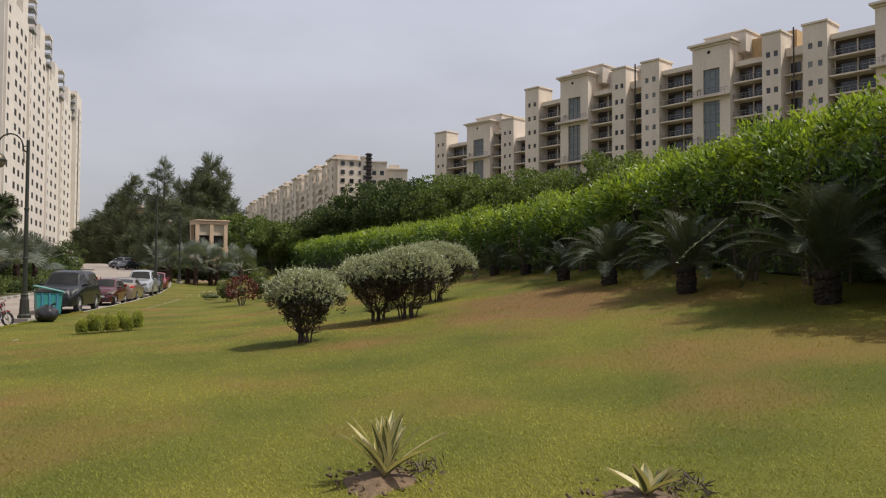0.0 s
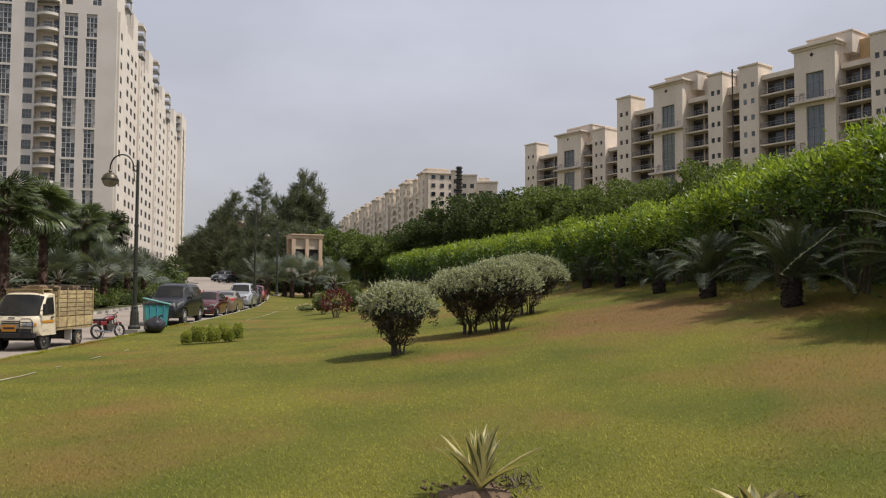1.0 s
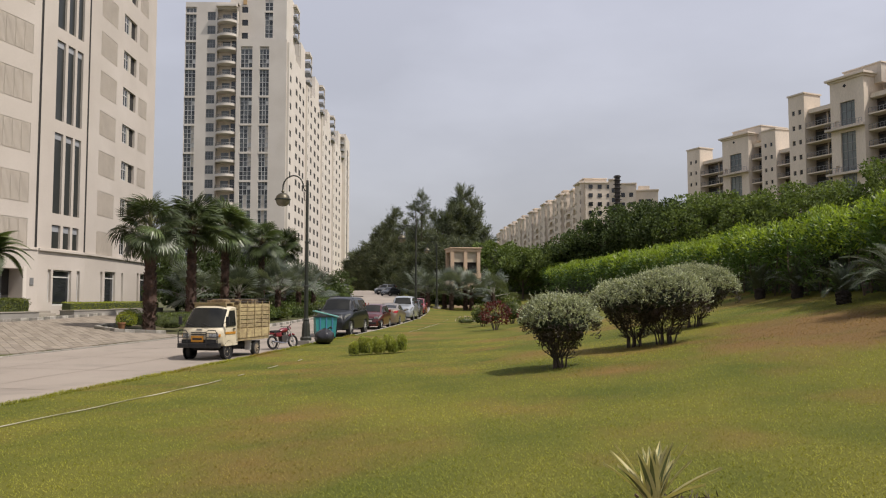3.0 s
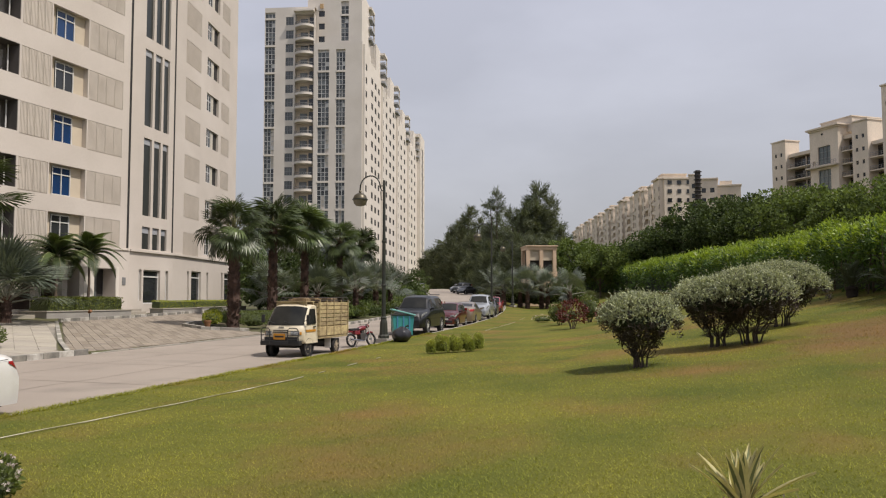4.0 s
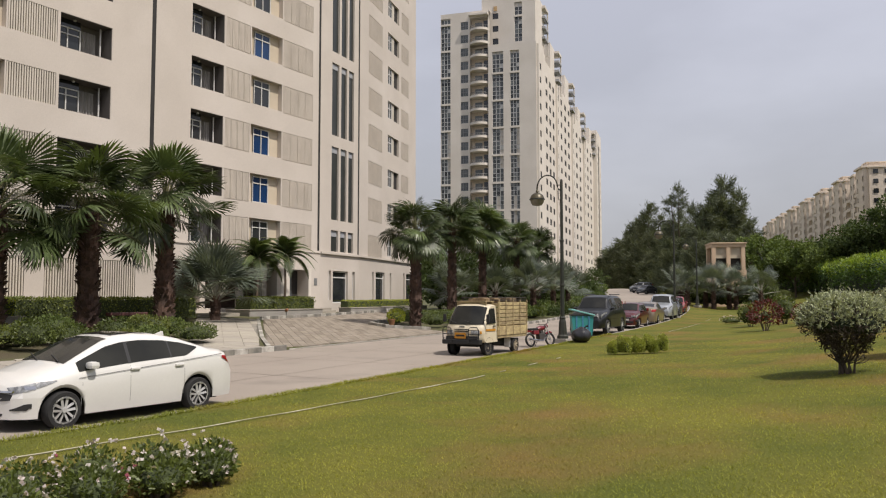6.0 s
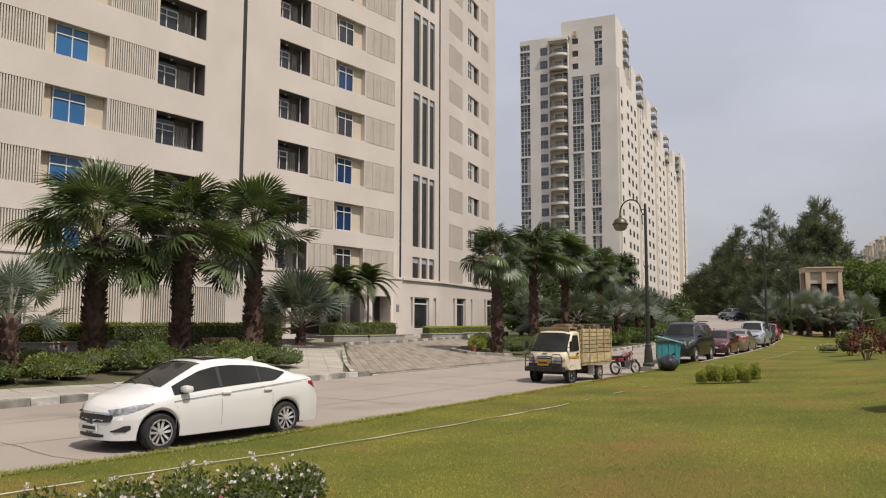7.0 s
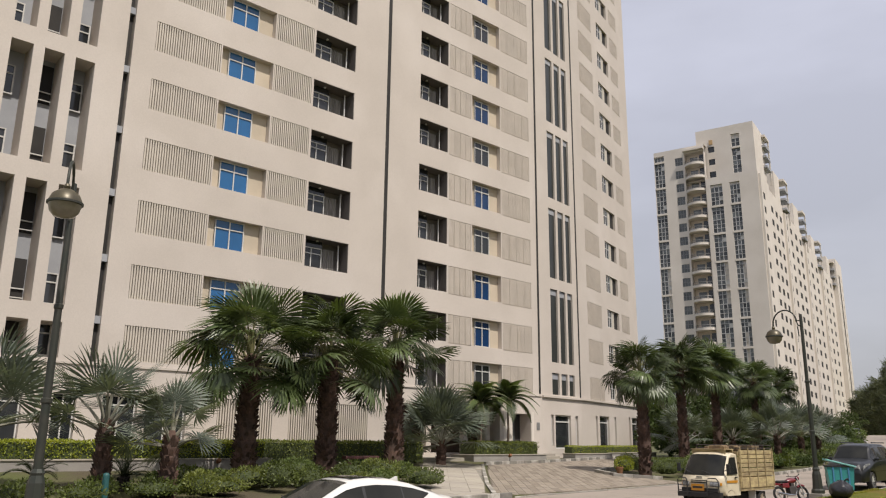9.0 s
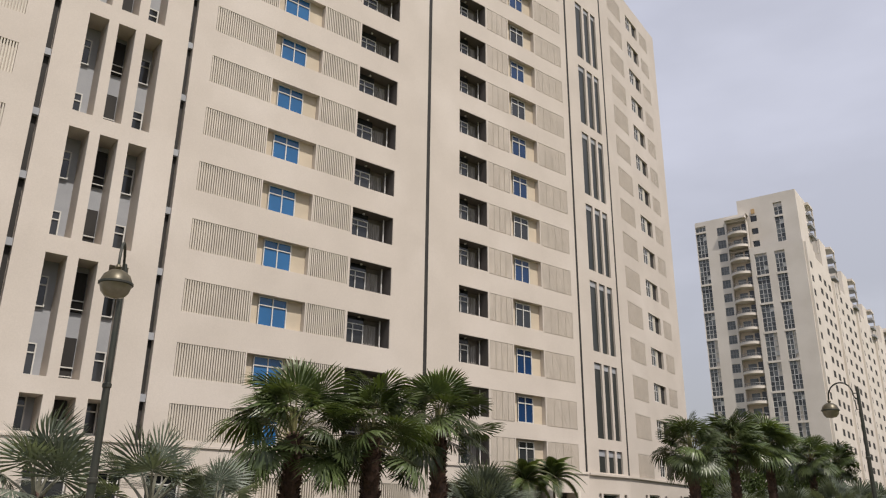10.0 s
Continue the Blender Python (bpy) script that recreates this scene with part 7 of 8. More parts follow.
def topiary(x, y, w, h, seed, label):
    z = lawn_z(x, y)
    t = thing("pruned_shrub", pose(x, y, z), label, "shrub", "grey-leaved shrubs on the lawn")
    rng = np.random.default_rng(seed)
    rg_ = random.Random(seed)
    for i in range(13):
        s = Acc()
        a = 2 * math.pi * i / 13 + rg_.uniform(-0.3, 0.3)
        r1 = w * rg_.uniform(0.16, 0.42)
        p = [(0.09 * w * math.cos(a), 0.09 * w * math.sin(a), -0.08)]
        for k in range(1, 6):
            f = k / 5
            p.append((r1 * f ** 0.8 * math.cos(a) + rg_.uniform(-0.05, 0.05), r1 * f ** 0.8 * math.sin(a) + rg_.uniform(-0.05, 0.05), h * 0.66 * f))
        s.tube(p, [0.022, 0.018, 0.015, 0.012, 0.009, 0.006], 5)
        for k in (1, 1, 2, 2, 3, 3, 4):
            a2 = a + rg_.uniform(-1.5, 1.5)
            e = (p[k][0] + 0.24 * math.cos(a2), p[k][1] + 0.24 * math.sin(a2), p[k][2] + rg_.uniform(0.08, 0.3))
            s.tube([p[k], ((p[k][0] + e[0]) / 2 + 0.03, (p[k][1] + e[1]) / 2, (p[k][2] + e[2]) / 2 - 0.02), e], [0.009, 0.007, 0.003], 4)
        part("stem", s, TWIG, t)

    # flat-domed crown of short upright shoots, each set with small pale-edged leaves
    def dome(n, lo, hi):
        an = rng.uniform(0, 6.283, n)
        rho = np.sqrt(rng.uniform(0, 1, n))
        out = np.array([1 + 0.13 * noise.noise((math.cos(v) * 1.6 + seed, math.sin(v) * 1.6, 1.0)) + 0.07 * noise.noise((math.cos(v) * 5 + seed, math.sin(v) * 5, 4.0)) for v in an])
        R = rho * out * w / 2
        lump = np.array([0.05 * noise.noise((r_ * math.cos(v) * 2.6 + seed, r_ * math.sin(v) * 2.6, 2.0)) for r_, v in zip(R, an)])
        top_ = h * (0.66 + 0.32 * (1 - rho ** 3.0) ** 0.7) + lump
        zc = top_ - h * 0.13 * (lo + (hi - lo) * rng.uniform(0, 1, n)) * (0.25 + 0.75 * rho ** 2)
        return np.stack([R * np.cos(an), R * np.sin(an), zc], axis=1), rho, an

    def shoots(n, lo, hi, ln, leaves, llen):
        p, rho, an = dome(n, lo, hi)
        d = unit(np.stack([np.cos(an) * rho ** 2 * 0.9, np.sin(an) * rho ** 2 * 0.9, np.full(n, 0.75)], axis=1) + rng.normal(size=(n, 3)) * 0.28)
        L = ln * rng.uniform(0.5, 1.3, n)[:, None]
        q = []
        for k in range(leaves):
            b = p + d * L * (k + 0.5) / leaves
            q.append(leaf_quads(b, d * 0.75 + rng.normal(size=(n, 3)) * 0.6, llen * (1.15 - 0.4 * k / leaves), llen * 0.36, rng))
        return np.concatenate(q)

    part("crown", quads_mesh("crown", shoots(int(620 * w * w), 0.0, 0.9, 0.13, 9, 0.058), LEAF_SILVER), None, t, "pale grey-green clipped crown")
    part("young_shoot", quads_mesh("young_shoot", shoots(int(60 * w), -0.05, 0.15, 0.24, 8, 0.055), LEAF_SILVER), None, t, kind="stuff")
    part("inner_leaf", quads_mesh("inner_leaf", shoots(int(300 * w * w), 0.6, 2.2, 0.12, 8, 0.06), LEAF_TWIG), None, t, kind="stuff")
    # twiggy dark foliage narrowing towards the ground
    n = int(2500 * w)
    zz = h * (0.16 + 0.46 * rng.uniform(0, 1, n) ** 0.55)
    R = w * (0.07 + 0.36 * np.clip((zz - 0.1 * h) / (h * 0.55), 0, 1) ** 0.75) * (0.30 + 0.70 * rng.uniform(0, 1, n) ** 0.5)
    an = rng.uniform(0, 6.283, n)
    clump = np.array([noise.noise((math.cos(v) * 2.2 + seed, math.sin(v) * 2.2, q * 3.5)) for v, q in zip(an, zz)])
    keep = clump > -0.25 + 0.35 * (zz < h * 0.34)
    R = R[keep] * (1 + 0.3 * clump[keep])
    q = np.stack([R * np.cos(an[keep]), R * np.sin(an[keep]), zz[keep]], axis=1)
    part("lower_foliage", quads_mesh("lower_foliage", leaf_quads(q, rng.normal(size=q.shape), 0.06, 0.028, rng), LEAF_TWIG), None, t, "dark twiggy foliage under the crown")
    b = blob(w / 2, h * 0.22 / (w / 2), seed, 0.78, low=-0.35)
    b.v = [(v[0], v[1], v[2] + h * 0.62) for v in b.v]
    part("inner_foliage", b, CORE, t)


topiary(-1.32, 15.7, 1.46, 1.37, 21, "grey-green pruned shrub with a flat dome on bare stems")
topiary(0.16, 18.9, 1.95, 1.50, 22, "grey-green pruned shrub merging with its neighbour")
topiary(0.84, 18.7, 1.95, 1.60, 23, "broad grey-green pruned shrub on many thin stems")
topiary(1.85, 23.4, 2.3, 1.68, 24, "grey-green pruned shrub on the slope by the hedge")

# small lawn plants
bush(-6.33, 38.2, lawn_z(-6.33, 38.2), 0.78, 1.35, LEAF_RED, "open wine-red leaved shrub on the lawn", 620, 0.15, "red_shrub", heart=0.3)
bush(-5.2, 41.0, lawn_z(-5.2, 41.0), 0.5, 1.0, LEAF_RED, "smaller wine-red shrub behind its neighbour", 300, 0.13, "red_shrub", heart=0.3)
bush(-8.0, 44.0, lawn_z(-8.0, 44.0), 0.7, 1.25, LEAF_OLIVE, "rounded olive green shrub on the lawn", 800, 0.12)
bush(-6.4, 44.5, lawn_z(-6.4, 44.5), 0.7, 1.5, LEAF_OLIVE, "olive shrub with a few pale flowers", 700, 0.12, flowers=((PETAL, 14),))
bush(-10.2, 50.0, lawn_z(-10.2, 50), 0.7, 0.4, LEAF_OLIVE, "low clump of white flowers in the grass", 300, 0.1, "flower_clump", stems=False, flowers=((PETAL, 90),))
for i in range(8):
    x, y = -8.58 + 0.195 * i, 24.05 + 0.08 * i + 0.22 * (i % 2)
    bush(x, y, lawn_z(x, y) - 0.08, 0.15 + 0.03 * (i % 3), 0.52 + 0.07 * (i % 2) + 0.04 * (i % 3), LEAF_FEATHER, "small upright feathery bush in a tight row", 1500, 0.055, "feathery_bush", "row of feathery bushes", False, heart=0.5)
for i, (x, y, r, h) in enumerate(((-6.55, 3.75, 0.36, 0.42), (-6.4, 4.35, 0.34, 0.44), (-6.3, 4.95, 0.32, 0.42), (-6.2, 5.5, 0.26, 0.36), (-6.6, 3.1, 0.36, 0.44), (-6.5, 2.4, 0.36, 0.42), (-6.05, 4.1, 0.30, 0.34), (-6.0, 4.75, 0.28, 0.33), (-5.95, 5.3, 0.24, 0.30), (-6.1, 3.4, 0.30, 0.36))):
    bush(x, y, lawn_z(x, y), r, h, LEAF_OLIVE, "bushy rose clump with small white and pink blooms", 700, 0.055, "rose_bush", "rose bushes on the lawn", True, ((PETAL, 24), (PETAL_P, 1)))


def agave(x, y, n, ln, seed, label):
    z = lawn_z(x, y)
    t = thing("agave", pose(x, y, z), label, "agave", "variegated agaves")
    rg_ = random.Random(seed)
    for i in range(n):
        a = 360 / n * i * 2.4 + rg_.uniform(-14, 14)
        el = rg_.uniform(38, 86)
        L = ln * rg_.uniform(0.75, 1.1)
        c, mg = Acc(), Acc()
        rows_ = []
        for k in range(7):
            f = k / 6
            w = 0.033 * (0.55 + 0.75 * math.sin(math.pi * min(1, f * 0.75 + 0.2))) * (1 - f ** 4)
            px = L * f * math.cos(radians(el)) + 0.10 * f * f * L
            pz = L * f * math.sin(radians(el)) - 0.16 * f * f * L
            rows_.append((px, w + 0.002, pz))
        for (x0, w0, z0), (x1, w1, z1) in zip(rows_, rows_[1:]):
            c.quad((x0, -w0 * 0.42, z0 - 0.006), (x1, -w1 * 0.42, z1 - 0.006), (x1, w1 * 0.42, z1 - 0.006), (x0, w0 * 0.42, z0 - 0.006))
            for s in (-1, 1):
                mg.quad((x0, s * w0 * 0.42, z0 - 0.006), (x1, s * w1 * 0.42, z1 - 0.006), (x1, s * w1, z1 + 0.012), (x0, s * w0, z0 + 0.012))
        lf = part("leaf", c, AGAVE_G, t, "", pose(0, 0, 0.03, 0, 0, a))
        part("leaf_margin", mg, AGAVE_Y, lf)
    s = Acc().lathe([(0.34, -0.02), (0.25, 0.012), (0.1, 0.03), (0.001, 0.03)], 16)
    s.v = [(p[0] * (1 + 0.75 * noise.noise((p[0] * 4, p[1] * 4, seed))), p[1] * (1 + 0.75 * noise.noise((p[0] * 4, p[1] * 4, seed + 3))), p[2]) for p in s.v]
    part("soil_mound", s, SOIL, t, "bare soil round the plant")
    cl = Acc()
    for i in range(60):
        a, r = rg_.uniform(0, 6.28), rg_.uniform(0.12, 0.5)
        q = rg_.uniform(0.006, 0.016)
        cl.box(-q, q, -q, q, -q * 0.6, q * 0.6, Matrix.Translation((r * math.cos(a), r * math.sin(a), 0.02)) @ pose(0, 0, 0, rg_.uniform(0, 60), rg_.uniform(0, 60), rg_.uniform(0, 90)))
    part("clod", cl, SOIL, t, kind="stuff")
    lit = RNG.normal(size=(120, 3)) * np.array([0.1, 0.14, 0.0]) + np.array([0.27, 0.12, 0.05])
    part("dead_grass", quads_mesh("dead_grass", leaf_quads(lit, RNG.normal(size=lit.shape), 0.09, 0.012), BARK), None, t, kind="stuff")


agave(0.17, 5.6, 22, 0.52, 3, "variegated agave with cream-edged leaves in bare soil")
agave(1.72, 4.62, 6, 0.30, 9, "young variegated agave in the grass")


# fan palms
def fan(radius, segs, droop, spread=300, fused=0.62, seed=0):
    """A fan blade in the plane of its stalk (+x): pleated, joined to a part of its length, then split into hanging tips."""
    rg_ = random.Random(seed)
    q = []
    step = radians(spread) / segs
    for i in range(segs):
        a = radians(-spread / 2) + step * (i + 0.5)
        L = radius * (0.80 + 0.20 * math.cos(a * 0.5)) * rg_.uniform(0.92, 1.06)
        fold = 0.030 * radius * (-1) ** i
        hang = droop * rg_.uniform(0.6, 1.5)
        lean = rg_.uniform(-0.12, 0.12)
        prev = None
        for f, k in ((0.03, 1.0), (fused * 0.6, 1.0), (fused, 1.0), (fused + (1 - fused) * 0.45, 0.62), (1.0, 0.06)):
            r = L * f
            aa = a + lean * max(0.0, f - fused)
            z = fold * min(1.0, f * 2) * k - hang * max(0.0, f - 0.45) ** 1.6 * radius - 0.10 * radius * (1 - math.cos(a)) * f
            hw = 0.52 * step * L * min(f, fused) * k
            c = np.array([r * math.cos(aa), r * math.sin(aa), z])
            w = np.array([-math.sin(aa), math.cos(aa), 0]) * hw
            if prev is not None:
                q.append([prev[0], prev[1], c + w, c - w])
            prev = (c - w, c + w)
    return np.array(q)


FANS = [quads_mesh("blade", fan(1.0, 38, dr, sp, 0.70, k), PALM_GREEN) for k, (dr, sp) in enumerate(((0.25, 250), (0.5, 270), (0.9, 245), (1.3, 260), (0.4, 235)))]
SFANS = [quads_mesh("blade", fan(1.0, 34, dr, sp, 0.55, 20 + k), PALM_SILVER) for k, (dr, sp) in enumerate(((0.08, 220), (0.2, 240), (0.35, 210)))]


def fan_palm(x, y, z, trunk, r0, n, stalk, scale, seed, label, silver=False, group="fan palms", name="fan_palm"):
    t = thing(name, pose(x, y, z), label, "palm tree", group)
    rg_ = random.Random(seed)
    rows_ = [(r0 * 1.25, -0.15), (r0 * 1.15, 0.15)] + [(r0 * (1.05 - 0.25 * k / 10) * (1 + 0.06 * (-1) ** k), 0.15 + (trunk - 0.15) * (k + 1) / 11) for k in range(11)] + [(r0 * 0.4, trunk + 0.25)]
    a = Acc().lathe(rows_, 14)
    bt = Acc()
    for k in range(int(trunk * 60)):
        h = rg_.uniform(0.05, trunk)
        an = rg_.uniform(0, 6.283)
        rr = r0 * (1.05 - 0.25 * h / trunk)
        bt.add([(rr * 0.9, -0.08, 0), (rr * 0.9, 0.08, 0), (rr * 1.36, 0.05, 0.2), (rr * 1.36, -0.05, 0.2), (rr * 0.85, 0, 0.18)], [(0, 1, 2, 3), (0, 3, 4), (1, 4, 2), (3, 2, 4)], pose(0, 0, h, 0, 0, math.degrees(an)))
    tr_ = part("trunk", a, PALM_BARK, t)
    part("leaf_scar", bt, PALM_BARK, tr_, kind="stuff")
    arch = (0.10, 0.0) if not silver else (0.03, 0.0)
    st_me = Acc().tube([(0, 0, 0), (stalk * 0.5, 0, stalk * arch[0]), (stalk, 0, 0)], [0.045, 0.028, 0.018] if not silver else [0.06, 0.04, 0.024], 5).mesh("stalk", PALM_PALE if silver else PALM_STEM)
    for i in range(n):
        f = i / max(1, n - 1)
        el = 86 - 118 * f ** 0.95 + rg_.uniform(-12, 12) if not silver else 86 - 82 * f + rg_.uniform(-8, 8)
        yaw = 137.5 * i + rg_.uniform(-14, 14)
        far_ = rg_.uniform(0.72, 1.08)
        m = pose(0, 0, trunk + 0.12 - 0.35 * f, 0, 0, yaw) @ pose(0.05, 0, 0, 0, -el, 0) @ Matrix.Diagonal((far_, 1, 1, 1))
        s = part("frond", st_me, None, t, "", m)
        tip = rg_.uniform(-6, 48) if not silver else rg_.uniform(-12, 26)
        part("blade", rg_.choice(SFANS if silver else FANS), None, s, "", pose(stalk * 0.98, 0, 0, rg_.uniform(-32, 32), tip, 0) @ Matrix.Diagonal((1 / far_, 1, 1, 1)) @ Matrix.Scale(scale * rg_.uniform(0.85, 1.12), 4))
    return t


def ypos(x, y):
    return (x, y, yard_z(x, y))


for i, (x, y, tr, sc) in enumerate(((-28.3, 15.3, 4.5, 1.4), (-27.8, 18.7, 4.7, 1.35), (-30.4, 24.4, 5.7, 1.45), (-25.4, 38.1, 5.4, 1.2), (-29.4, 48.9, 6.5, 1.6), (-31.3, 57.0, 7.0, 1.65), (-32.6, 66.0, 6.5, 1.3), (-34.4, 74.5, 6.6, 1.3))):
    fan_palm(*ypos(x, y), tr, 0.39 if i not in (3, 4, 5, 6, 7) else 0.3, 34 if i < 5 else 30, 1.9 if i not in (3, 4, 5, 6, 7) else 1.3, sc * (0.98 if i not in (3, 4, 5, 6, 7) else 0.92), 40 + i, "tall fan palm with a shaggy brown trunk" if i != 3 else "fan palm on the planted traffic island")
for i, (x, y, tr, st_, sc, n) in enumerate(((-24.6, 8.6, 2.0, 1.35, 1.25, 14), (-23.8, 10.3, 1.7, 1.2, 0.95, 8), (-26.2, 5.8, 2.0, 1.4, 1.3, 15), (-32.6, 29.5, 1.2, 1.9, 1.7, 26), (-31.5, 52.5, 1.6, 1.6, 1.4, 16), (-32.5, 61.5, 1.9, 1.6, 1.4, 16), (-35.0, 70.0, 2.0, 1.6, 1.4, 15), (-37.0, 80.0, 2.0, 1.6, 1.5, 14), (-21.8, 85.3, 1.4, 1.8, 1.35, 10), (-19.2, 85.8, 1.7, 2.0, 1.4, 9), (-17.0, 86.2, 1.8, 2.0, 1.4, 9), (-14.6, 86.4, 1.6, 2.0, 1.4, 10), (-20.4, 87.4, 1.9, 1.8, 1.5, 14), (-18.0, 87.8, 2.2, 1.8, 1.5, 14), (-22.9, 87.0, 1.6, 1.8, 1.4, 12), (-27.6, 12.0, 1.2, 1.3, 1.1, 10), (-27.4, 58.5, 2.2, 1.5, 1.4, 15), (-28.9, 66.0, 2.4, 1.5, 1.4, 15), (-31.2, 75.0, 2.4, 1.6, 1.5, 14))):
    g = (lambda a, b: (a, b, lawn_z(a, b))) if x > -24 and y > 82 else ypos
    fan_palm(*g(x, y), tr, 0.24, n, st_, sc, 70 + i, "young silver-blue fan palm with stiff leaves", True, "silver fan palms", "silver_palm")


# slender feather palms by the doorway
def feather_frond(ln):
    P = np.array([(ln * f * (1 - 0.25 * f), 0, ln * (0.55 * f - 0.95 * f * f)) for f in np.linspace(0, 1, 11)])
    q = []
    for k in range(38):
        f = 0.1 + 0.9 * k / 37
        i = min(int(f * 10), 9)
        c = P[i] + (P[i + 1] - P[i]) * (f * 10 - i)
        t = unit((P[i + 1] - P[i])[None])[0]
        for s in (-1, 1):
            d = unit((t * 0.5 + np.array([0, s, -0.35]))[None])[0]
            L = ln * 0.24 * math.sin(math.pi * (0.15 + 0.8 * f))
            q.append([c - t * 0.04, c + d * L * 0.5 - t * 0.045, c + d * L, c + t * 0.04])
    return np.array(q), [tuple(p) for p in P]


FQ, FP = feather_frond(2.5)
FEATHER, FRACH = quads_mesh("leaflet", FQ, PALM_GREEN), Acc().tube(FP, [0.02 * (1 - i / 11) + 0.004 for i in range(11)], 4).mesh("frond", PALM_STEM)
for i, (x, y, h) in enumerate(((-35.2, 37.6, 3.4), (-35.0, 34.9, 3.1))):
    t = thing("feather_palm", pose(x, y, 1.2), "slender feather palm in the planter by the entrance", "palm tree", "feather palms")
    part("trunk", Acc().tube([(0, 0, -0.2), (0.06, 0.03, h * 0.5), (0.02, 0, h)], [0.10, 0.075, 0.06], 9), BARK, t)
    for k in range(20):
        f = part("frond", FRACH, None, t, "", pose(0, 0, h, 0, 0, 137 * k) @ pose(0, 0, 0, 0, -66 + 15 * (k % 6), 0))
        part("leaflet", FEATHER, None, f, kind="stuff")


# clipped hedges and mixed beds beside the tower
def clipped(x0, y0, x1, y1, z, w, h, leaf, label, n, ll=0.07):
    t = thing("clipped_hedge", pose(x0, y0, z, 0, 0, math.degrees(math.atan2(y1 - y0, x1 - x0))), label, "hedge", "clipped hedges by the tower")
    L = math.hypot(x1 - x0, y1 - y0)
    rng = np.random.default_rng(int(abs(x0 * 31 + y0 * 17)))
    p = np.stack([rng.uniform(0, L, n), rng.uniform(-w / 2, w / 2, n), rng.uniform(0, h, n)], axis=1)
    k = rng.integers(0, 5, n)
    p[k < 2, 2] = h * rng.uniform(0.93, 1.04, (k < 2).sum())
    p[k == 2, 1] = -w / 2 + rng.normal(size=(k == 2).sum()) * 0.02
    p[k == 3, 1] = w / 2 + rng.normal(size=(k == 3).sum()) * 0.02
    p[:, 2] += np.array([0.06 * noise.noise((v * 1.1, x0, 2.0)) for v in p[:, 0]])
    part("foliage", quads_mesh("foliage", leaf_quads(p, rng.normal(size=p.shape) + np.array([0, 0, 0.5]), ll, ll * 0.55, rng), leaf), None, t)
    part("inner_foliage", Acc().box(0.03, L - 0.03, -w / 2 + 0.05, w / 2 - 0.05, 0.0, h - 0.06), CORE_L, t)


clipped(-31.9, 6.2, -31.9, 18.0, 1.25, 0.9, 0.65, LEAF_LIME, "clipped yellow-green hedge along the planter", 9000, 0.1)
clipped(-33.5, 16.5, -33.5, 28.5, 0.95, 1.2, 1.0, LEAF_MID, "clipped dark green hedge before the louvres", 9000, 0.11)
clipped(-35.2, 34.0, -35.2, 39.8, 1.28, 1.3, 0.75, LEAF_MID, "clipped green hedge in the entrance planter", 5000, 0.11)
clipped(-35.6, 44.2, -36.0, 48.9, 1.32, 0.7, 0.5, LEAF_LIME, "clipped yellow-green hedge below the windows", 2600)
clipped(-36.9, 49.8, -39.3, 59.6, 1.34, 0.8, 0.5, LEAF_LIME, "clipped yellow-green hedge below the windows", 3600)
clipped(-27.6, 41.0, -28.6, 47.5, yard_z(-28, 44) - 0.05, 1.6, 0.7, LEAF_OLIVE, "low green hedge on the planted island", 3000, 0.09)
rg = random.Random(8)
for i in range(22):
    f = i / 21
    if i in (6, 13, 18):
        continue
    x, y = -23.2 - 1.4 * (i % 2) + rg.uniform(-0.4, 0.4) - 1.2 * f, 9.8 + 11.5 * f
    bush(x, y, yard_z(x, y), rg.uniform(0.45, 1.0), rg.uniform(0.5, 1.05), (LEAF_OLIVE, LEAF_TREE, LEAF_MID, LEAF_OLIVE, LEAF_MID)[i % 5], "leafy green shrub in the roadside bed", 900, 0.1, "bed_shrub", "roadside bed shrubs", False)
for i in range(8):
    x, y = -22.5 - 1.2 * (i % 2), 2.0 + 0.9 * i
    bush(x, y, yard_z(x, y), 0.6, 0.6, LEAF_OLIVE, "leafy green shrub in the roadside bed", 500, 0.11, "bed_shrub", "roadside bed shrubs", False)
for x, y, r, h, lf, lb in ((-26.3, 37.4, 0.62, 0.95, LEAF_LIME, "round yellow-green bush clipped to a ball"), (-26.9, 38.6, 0.7, 1.05, LEAF_OLIVE, "round dark green clipped bush"), (-24.2, 38.4, 0.8, 0.9, LEAF_OLIVE, "low green bush on the island"), (-23.9, 40.2, 0.8, 0.8, LEAF_OLIVE, "low green bush on the island"), (-24.6, 42.0, 0.9, 0.9, LEAF_TREE, "low green bush on the island")):
    bush(x, y, yard_z(x, y), r, h, lf, lb, 1500, 0.075, "round_bush", "island bushes", False)
for i in range(60):
    y = 44 + 1.35 * i
    x = edge_x(y) - road_w(y) - rg.uniform(1.2, 5.5)
    bush(x, y, yard_z(x, y), rg.uniform(0.7, 1.3), rg.uniform(0.6, 1.3), (LEAF_OLIVE, LEAF_TREE, LEAF_DARK)[i % 3], "mixed green shrub in the verge planting", 500, 0.2, "verge_shrub", "verge shrubs", False)
for i in range(34):
    y = 118 + 3.0 * i
    x = edge_x(y) - road_w(y) - rg.uniform(1.0, 7.0)
    bush(x, y, yard_z(x, y), rg.uniform(1.4, 2.6), rg.uniform(1.4, 3.4), (LEAF_DARK, LEAF_TREE, LEAF_DARK)[i % 3], "dark green shrub beside the far bend of the road", 420, 0.42, "verge_shrub", "far verge shrubs", False)
for i, (x, y) in enumerate(((-25.4, 9.6), (-26.0, 7.2))):
    cycad(x, y, yard_z(x, y), 0.4, 0.9, 22, 90 + i, "small cycad in the roadside bed", "bed cycads")


